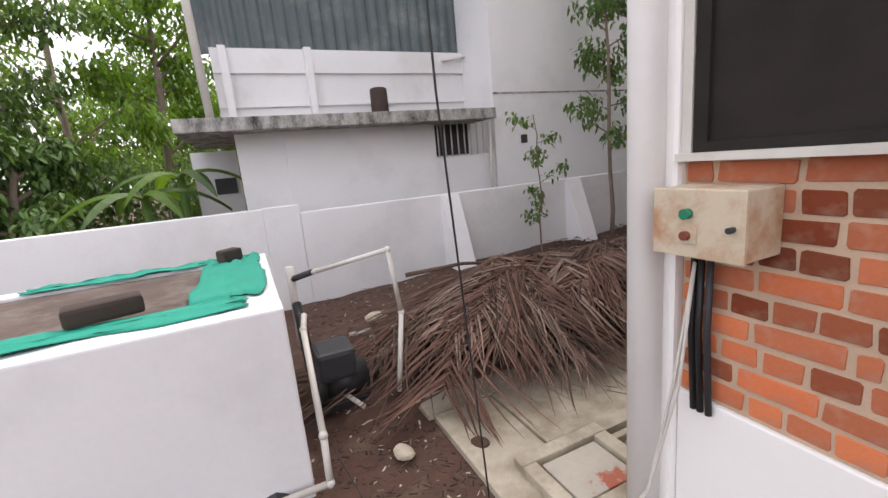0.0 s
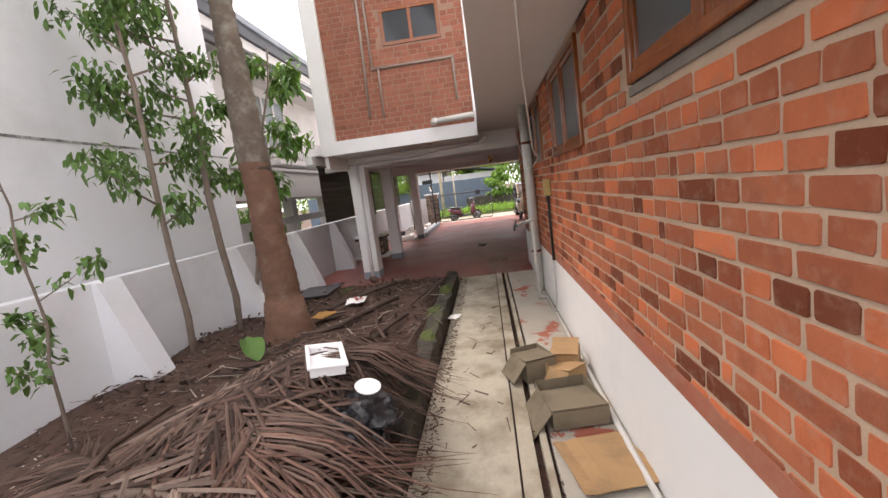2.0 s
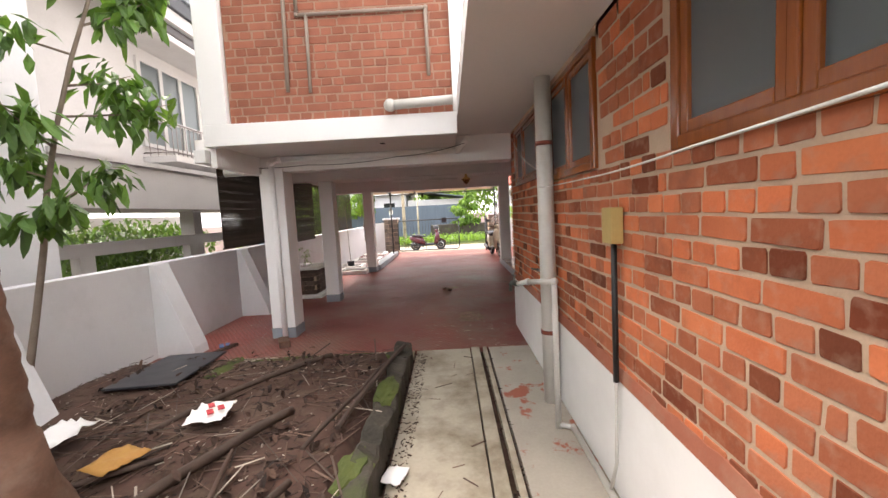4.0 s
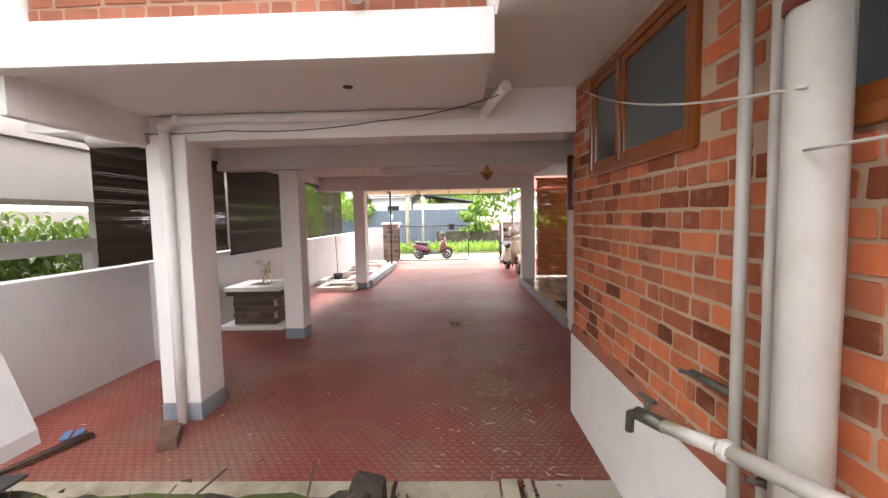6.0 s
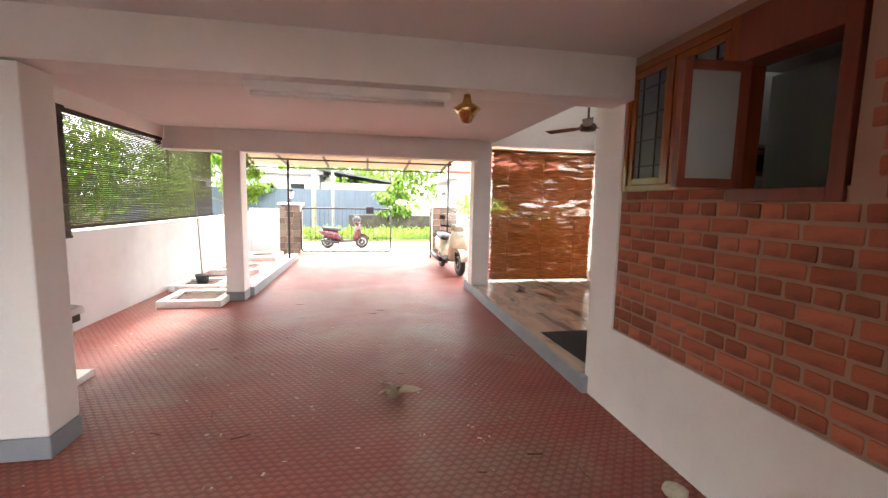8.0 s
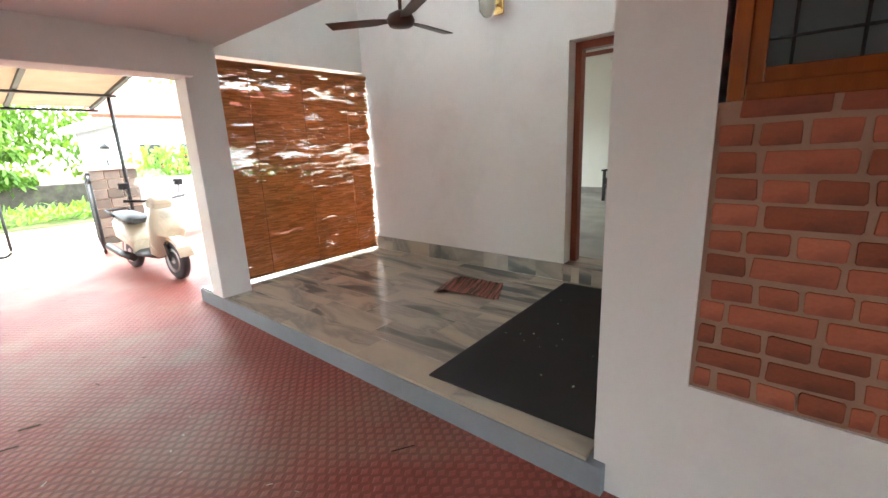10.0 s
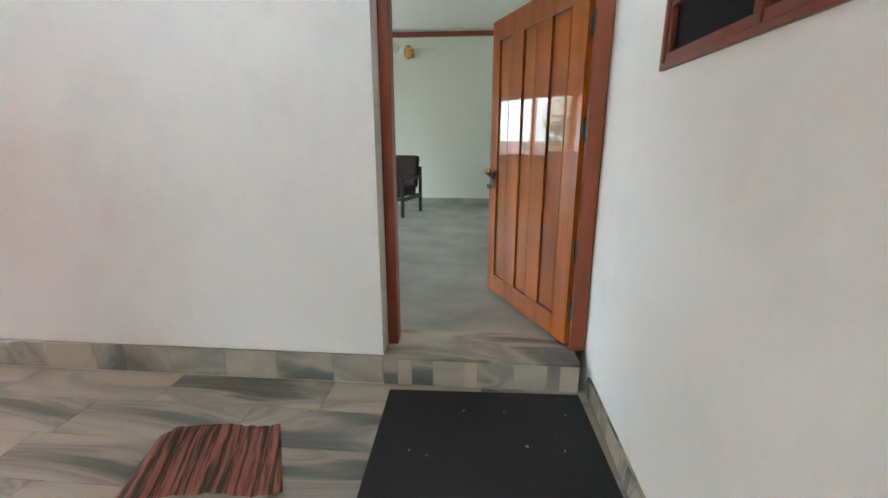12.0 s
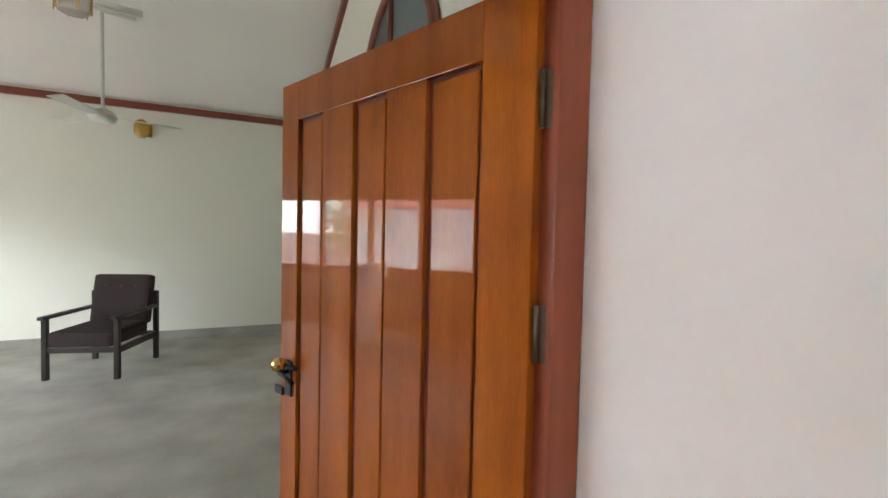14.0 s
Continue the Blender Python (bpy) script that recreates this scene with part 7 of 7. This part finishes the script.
for pts, r in ((((6.0, 3.98, 0.17), (6.4, 3.56, 0.2), (6.9, 3.36, 0.2), (7.4, 3.14, 0.19)), 0.03), (((5.3, 3.2, 0.17), (5.9, 3.05, 0.2), (6.6, 2.86, 0.19)), 0.02), (((7.2, 4.0, 0.17), (7.9, 3.7, 0.18), (8.6, 3.2, 0.17)), 0.022), (((7.1, 2.75, 0.2), (7.8, 2.62, 0.24), (8.7, 2.5, 0.2)), 0.018), (((6.9, 2.9, 0.19), (7.6, 2.7, 0.23), (8.2, 2.62, 0.2)), 0.014), (((6.0, 4.6, 0.15), (6.5, 4.2, 0.17), (6.9, 3.7, 0.17)), 0.016)):
    cord("fallen_branch", pts, r, WETB, "dark fallen branch lying on the planting bed", -0.012, 6)
MOSS = mat("green_moss", (0.085, 0.105, 0.02), (0.045, 0.06, 0.015), 9, 0.95, 0.9, 90)
for x, y, z, w, d in ((8.8, 3.05, 0.06, 0.11, 0.35), (8.82, 3.75, 0.055, 0.1, 0.4), (6.7, 2.56, 0.17, 0.2, 0.09), (7.7, 2.53, 0.17, 0.25, 0.08), (5.9, 2.54, 0.16, 0.2, 0.07), (8.5, 4.2, 0.12, 0.3, 0.1)):
    bm = bmesh.new()
    bmesh.ops.create_icosphere(bm, subdivisions=3, radius=1.0)
    for v in bm.verts:
        v.co = Vector((v.co.x * w, v.co.y * d, v.co.z * 0.025)) * (1 + 0.5 * noise.noise(v.co * 2.2 + Vector((x * 3, y, 0))))
    solid("moss_patch", bm, MOSS, "cushion of green moss on the bed kerb", "moss", "moss cushions").matrix_basis = pose(x, y, z)
bm = bmesh.new()
bmesh.ops.create_icosphere(bm, subdivisions=4, radius=1.0)
for v in bm.verts:
    v.co = Vector((v.co.x * 0.3, v.co.y * 0.2, max(v.co.z, -0.5) * 0.1)) * (1 + 0.3 * noise.noise(v.co * 2.5) + 0.16 * noise.noise(v.co * 7))
solid("plastic_bag", bm, mat("black_plastic_film", (0.015, 0.015, 0.017), (0.025, 0.025, 0.027), 6, 0.3, 0.3, 40), "crumpled black plastic bag among the dry fronds", "plastic bag").matrix_basis = pose(4.05, 2.62, 0.43, 0, 0, 25)
bm = bmesh.new()
rim = [(0.17 * math.cos(radians(a)) + (0.05 if a == 0 else 0), (0.1 + 0.02 * math.cos(radians(a))) * math.sin(radians(a)), 0.0) for a in range(0, 360, 20)]
hub = bm.verts.new((0, 0, -0.035))
ring = [bm.verts.new((x, y, 0.05 * abs(y) / 0.1 - 0.02 + 0.015 * math.sin(25 * x))) for x, y, z in rim]
for k in range(len(ring)):
    bm.faces.new((hub, ring[k], ring[(k + 1) % len(ring)])).smooth = True
solid("broad_leaf", bm, LEAF, "single broad green leaf on the planting bed", "leaf").matrix_basis = pose(5.5, 4.03, 0.34, 10, -25, 40)
litter("chip_litter", 900, 1.2, 8.75, 2.7, 5.3, 0, (0.01, 0.045), CHIP, "pale chips and scraps on the planting bed", soil_top)
litter("yard_litter", 2600, 0.2, 2.6, 1.0, 2.7, -0.05, (0.012, 0.05), DARKL, "dead leaves on the yard ground by the tank")
litter("yard_chips", 260, 0.2, 2.4, 1.0, 2.7, -0.05, (0.01, 0.05), CHIP, "pale chips on the yard ground by the tank")
litter("path_twigs", 55, 2.4, 9.0, 1.85, 2.42, 0.0, (0.02, 0.16), FROND, "twigs and dead leaves on the concrete path")
litter("kerb_dirt", 900, 3.4, 9.0, 2.3, 2.45, 0.004, (0.005, 0.03), DARKL, "dark dirt and leaf crumbs along the bed kerb")
litter("drain_dirt", 600, 2.6, 9.1, 1.63, 1.76, 0.0, (0.005, 0.03), DARKL, "dark dirt along the drain edging")
litter("floor_chips", 330, 9.3, 14.5, 1.3, 5.2, 0.0, (0.008, 0.03), CHIP, "pale bits of dry leaf on the red paving")
litter("floor_leaves", 40, 9.3, 18.5, 0.9, 3.9, 0.0, (0.03, 0.12), DARKL, "brown dry leaves on the red paving")
litter("edge_debris", 90, 8.95, 10.3, 1.35, 2.3, 0.006, (0.008, 0.07), CHIP, "pale twigs and leaf bits at the edge of the paving")
litter("mat_chips", 22, 12.6, 13.45, -1.4, 0.4, 0.161, (0.004, 0.012), CHIP, "small pale crumbs on the black mat")
brk = thing("loose_brick", pose(9.55, 4.05, 0.0, 0, 0, 25), "old dirty brick lying at the column foot", "brick")
boxpart("body", mat("dirty_old_brick", (0.20, 0.115, 0.08), (0.10, 0.065, 0.05), 9, 0.95, 0.6, 60), brk, (-0.12, -0.06, 0, 0.12, 0.06, 0.08), bevel=0.01)
bm = bmesh.new()
for k in range(46):
    a = rnd.uniform(-0.06, 0.06)
    tube(bm, [(0, 0.006 * rnd.uniform(-3, 3), 0.015 + rnd.uniform(0, 0.02)), (0.55, a, 0.012 + rnd.uniform(0, 0.03))], 0.0022, 4)
brm = solid("stick_broom", bm, FROND, "bundle broom of thin dry sticks on the paving", "broom")
brm.matrix_basis = pose(9.1, 4.85, 0.0, 0, 0, -20)
bm = bmesh.new()
for k in range(2):
    bx(bm, -0.07, -0.03 + 0.07 * k, 0.0, 0.07, 0.02 + 0.07 * k, 0.02, bevel=0.009)
bl = solid("blue_scrap", bm, mat("blue_plastic", (0.12, 0.22, 0.45), (0.1, 0.18, 0.4)), "small blue plastic scrap on the paving", "litter")
bl.matrix_basis = pose(9.66, 4.8, 0.0, 0, 0, 30)
PALEL = mat("pale_dry_leaf", (0.34, 0.25, 0.17), (0.22, 0.15, 0.10), 8, 0.9, 0.3, 50, vary="island", spread=0.35)
tagged(new("leaf_heap", leaf_cloud("leaf_heap", [((12.62, 2.05, 0.035), (0.1, 0.07, 0.02), 9)], (0.2, 0.075), PALEL, 91, -0.3)), "pale curled dry leaves fallen on the red paving", "dry leaf")
litter("straw", 190, 10.25, 10.8, 1.6, 1.92, 0.0, (0.02, 0.13), PALEL, "loose pale straw scattered on the red paving")
bm = bmesh.new()
bmesh.ops.create_icosphere(bm, subdivisions=2, radius=0.07)
for v in bm.verts:
    v.co = Vector((v.co.x, v.co.y * 0.7, v.co.z * 0.6)) * (1 + 0.3 * noise.noise(v.co * 14))
solid("loose_stone", bm, CONC, "pale broken stone beside the white plinth", "stone").matrix_basis = pose(11.25, 0.74, 0.035, 0, 0, 20)
pst = thing("pot_plant", pose(16.95, 4.95, 0.05), "thin bare stem in a dark pot", "pot plant")
bm = bmesh.new()
lathe(bm, [(0.08, 0), (0.11, 0.16), (0.1, 0.16), (0.09, 0.13)], 14)
part("pot", bm, DARK, pst)
tubepart("stem", TWIG, pst, [(0, 0, 0.1), (-0.05, 0.02, 1.1), (-0.08, 0.05, 1.75)], 0.008, 6)

# ---- across the lane ----
setting("verge", GRASS, "green grass verge across the lane", "grass", (28.2, -30, -0.5, 31.2, 40, -0.27))
ob = tagged(new("grass", leaf_cloud("grass", [((29.4, 3.0, -0.1), (1.5, 12, 0.18), 5200)], (0.35, 0.06), LEAFB, 81, -0.9)), "tall green grass along the verge", "grass", kind="stuff")
bm = bmesh.new()
bx(bm, 31.3, -3.2, -0.4, 31.7, 3.2, 0.75, bevel=0.06)
solid("garden_wall", bm, MOSSC, "old mossy stone wall across the lane", "wall", kind="structure")
SHEETB = mat("blue_grey_sheet", (0.10, 0.135, 0.17), (0.075, 0.10, 0.13), 1.5, 0.6, 0.1, 40, stretch=(1, 6, 0.5))
bm = bmesh.new()
for k in range(24):
    bx(bm, 34.0 + 0.03 * (k % 2), 1.2 + k * 0.6, -0.4, 34.05 + 0.03 * (k % 2), 1.8 + k * 0.6, 2.05)
solid("sheet_fence", bm, SHEETB, "blue grey sheet fence across the lane", "fence", kind="structure")
far = thing("lane_house", pose(0, 0, 0), "white flat-roofed house behind the sheet fence", "house")
boxpart("wall", WALLW, far, (37, 5.2, -0.4, 44, 16, 3.0), (37, 9.0, 3.0, 44, 16, 5.2))
boxpart("roof_slab", WALLW, far, (36.4, 4.9, 3.0, 44, 16, 3.2), (36.4, 8.6, 5.2, 44, 16, 5.4))
for y in (6.0, 7.8, 9.6, 11.6):
    w = boxpart("window", WALLW, far, (36.95, y, 1.5, 37.0, y + 1.0, 2.5))
    boxpart("pane", DGLASS, w, (36.93, y + 0.08, 1.58, 36.95, y + 0.92, 2.42))
boxpart("air_conditioner", WHITE, far, (36.7, 10.2, 3.7, 37.0, 11.0, 4.2), bevel=0.03)
shed = thing("lane_shed", pose(0, 0, 0), "grey shed with a low sheet roof across the lane", "shed")
boxpart("wall", mat("grey_render", (0.5, 0.5, 0.48), (0.42, 0.42, 0.4), 2, 0.9), shed, (36, 0.8, -0.4, 40, 5.0, 2.5))
bm = bmesh.new()
bx(bm, 35.5, 0, 0, 40.4, 5.0, 0.08, m=Matrix.Translation((0, 0.4, 2.5)) @ Matrix.Rotation(radians(9), 4, "X"))
part("roof", bm, ROOFS, shed, "grey corrugated roof")
w = boxpart("window", WALLW, shed, (35.95, 2.4, 1.4, 36.0, 3.6, 2.1))
boxpart("pane", DGLASS, w, (35.93, 2.5, 1.5, 35.95, 3.5, 2.0))
TILE = mat("red_roof_tile", (0.36, 0.09, 0.055), (0.26, 0.065, 0.045), 5, 0.85, 0.3, 40)
vil = thing("villa", pose(0, 0, 0), "white villa with red tiled eaves across the lane", "house")
boxpart("wall", WALLW, vil, (31.6, -13, -0.4, 38, -2.4, 3.0))
boxpart("porch_wall", WALLW, vil, (30.4, -10, -0.4, 31.6, -5.5, 2.6))
boxpart("cornice", WALLW, vil, (31.1, -13.3, 2.7, 38, -1.8, 2.95))
bm = bmesh.new()
bx(bm, 0, -13.4, 0, 4.2, -1.7, 0.12, m=Matrix.Translation((31.0, 0, 2.95)) @ Matrix.Rotation(radians(-24), 4, "Y"))
part("roof", bm, TILE, vil, "red tiled roof")
for y in (-3.4, -4.8):
    w = boxpart("window", WALLW, vil, (31.55, y - 0.5, 0.8, 31.6, y + 0.4, 2.1))
    boxpart("pane", DGLASS, w, (31.52, y - 0.42, 0.88, 31.55, y + 0.32, 2.02))
for x, y, h, r in ((29.0, 4.6, 7.5, 0.1), (30.5, 3.9, 3.2, 0.06)):
    up = thing("utility_pole", pose(x, y, -0.33), "grey concrete pole beside the lane", "pole", "lane poles")
    tubepart("shaft", CONC, up, [(0, 0, 0), (0, 0, h)], r, 10, r * 0.75)
setting("side_wall_right", WALLW, "white painted wall beyond the porch end", "wall", (16.6, -4.6, -0.1, 21.85, -4.45, 1.3))
hedge = tagged(new("hedge", leaf_cloud("hedge", [((20.3, -2.6, 0.7), (0.9, 1.3, 0.7), 1500)], (0.14, 0.07), LEAF, 83)), "dark green shrubs beyond the porch end", "hedge", kind="stuff")
tagged(new("neighbour_hedge", leaf_cloud("neighbour_hedge", [((11.6, 7.5, 1.15), (2.8, 0.5, 0.55), 3200)], (0.13, 0.06), LEAF, 87)), "dark green shrubs behind the neighbour's low wall", "hedge", kind="stuff")
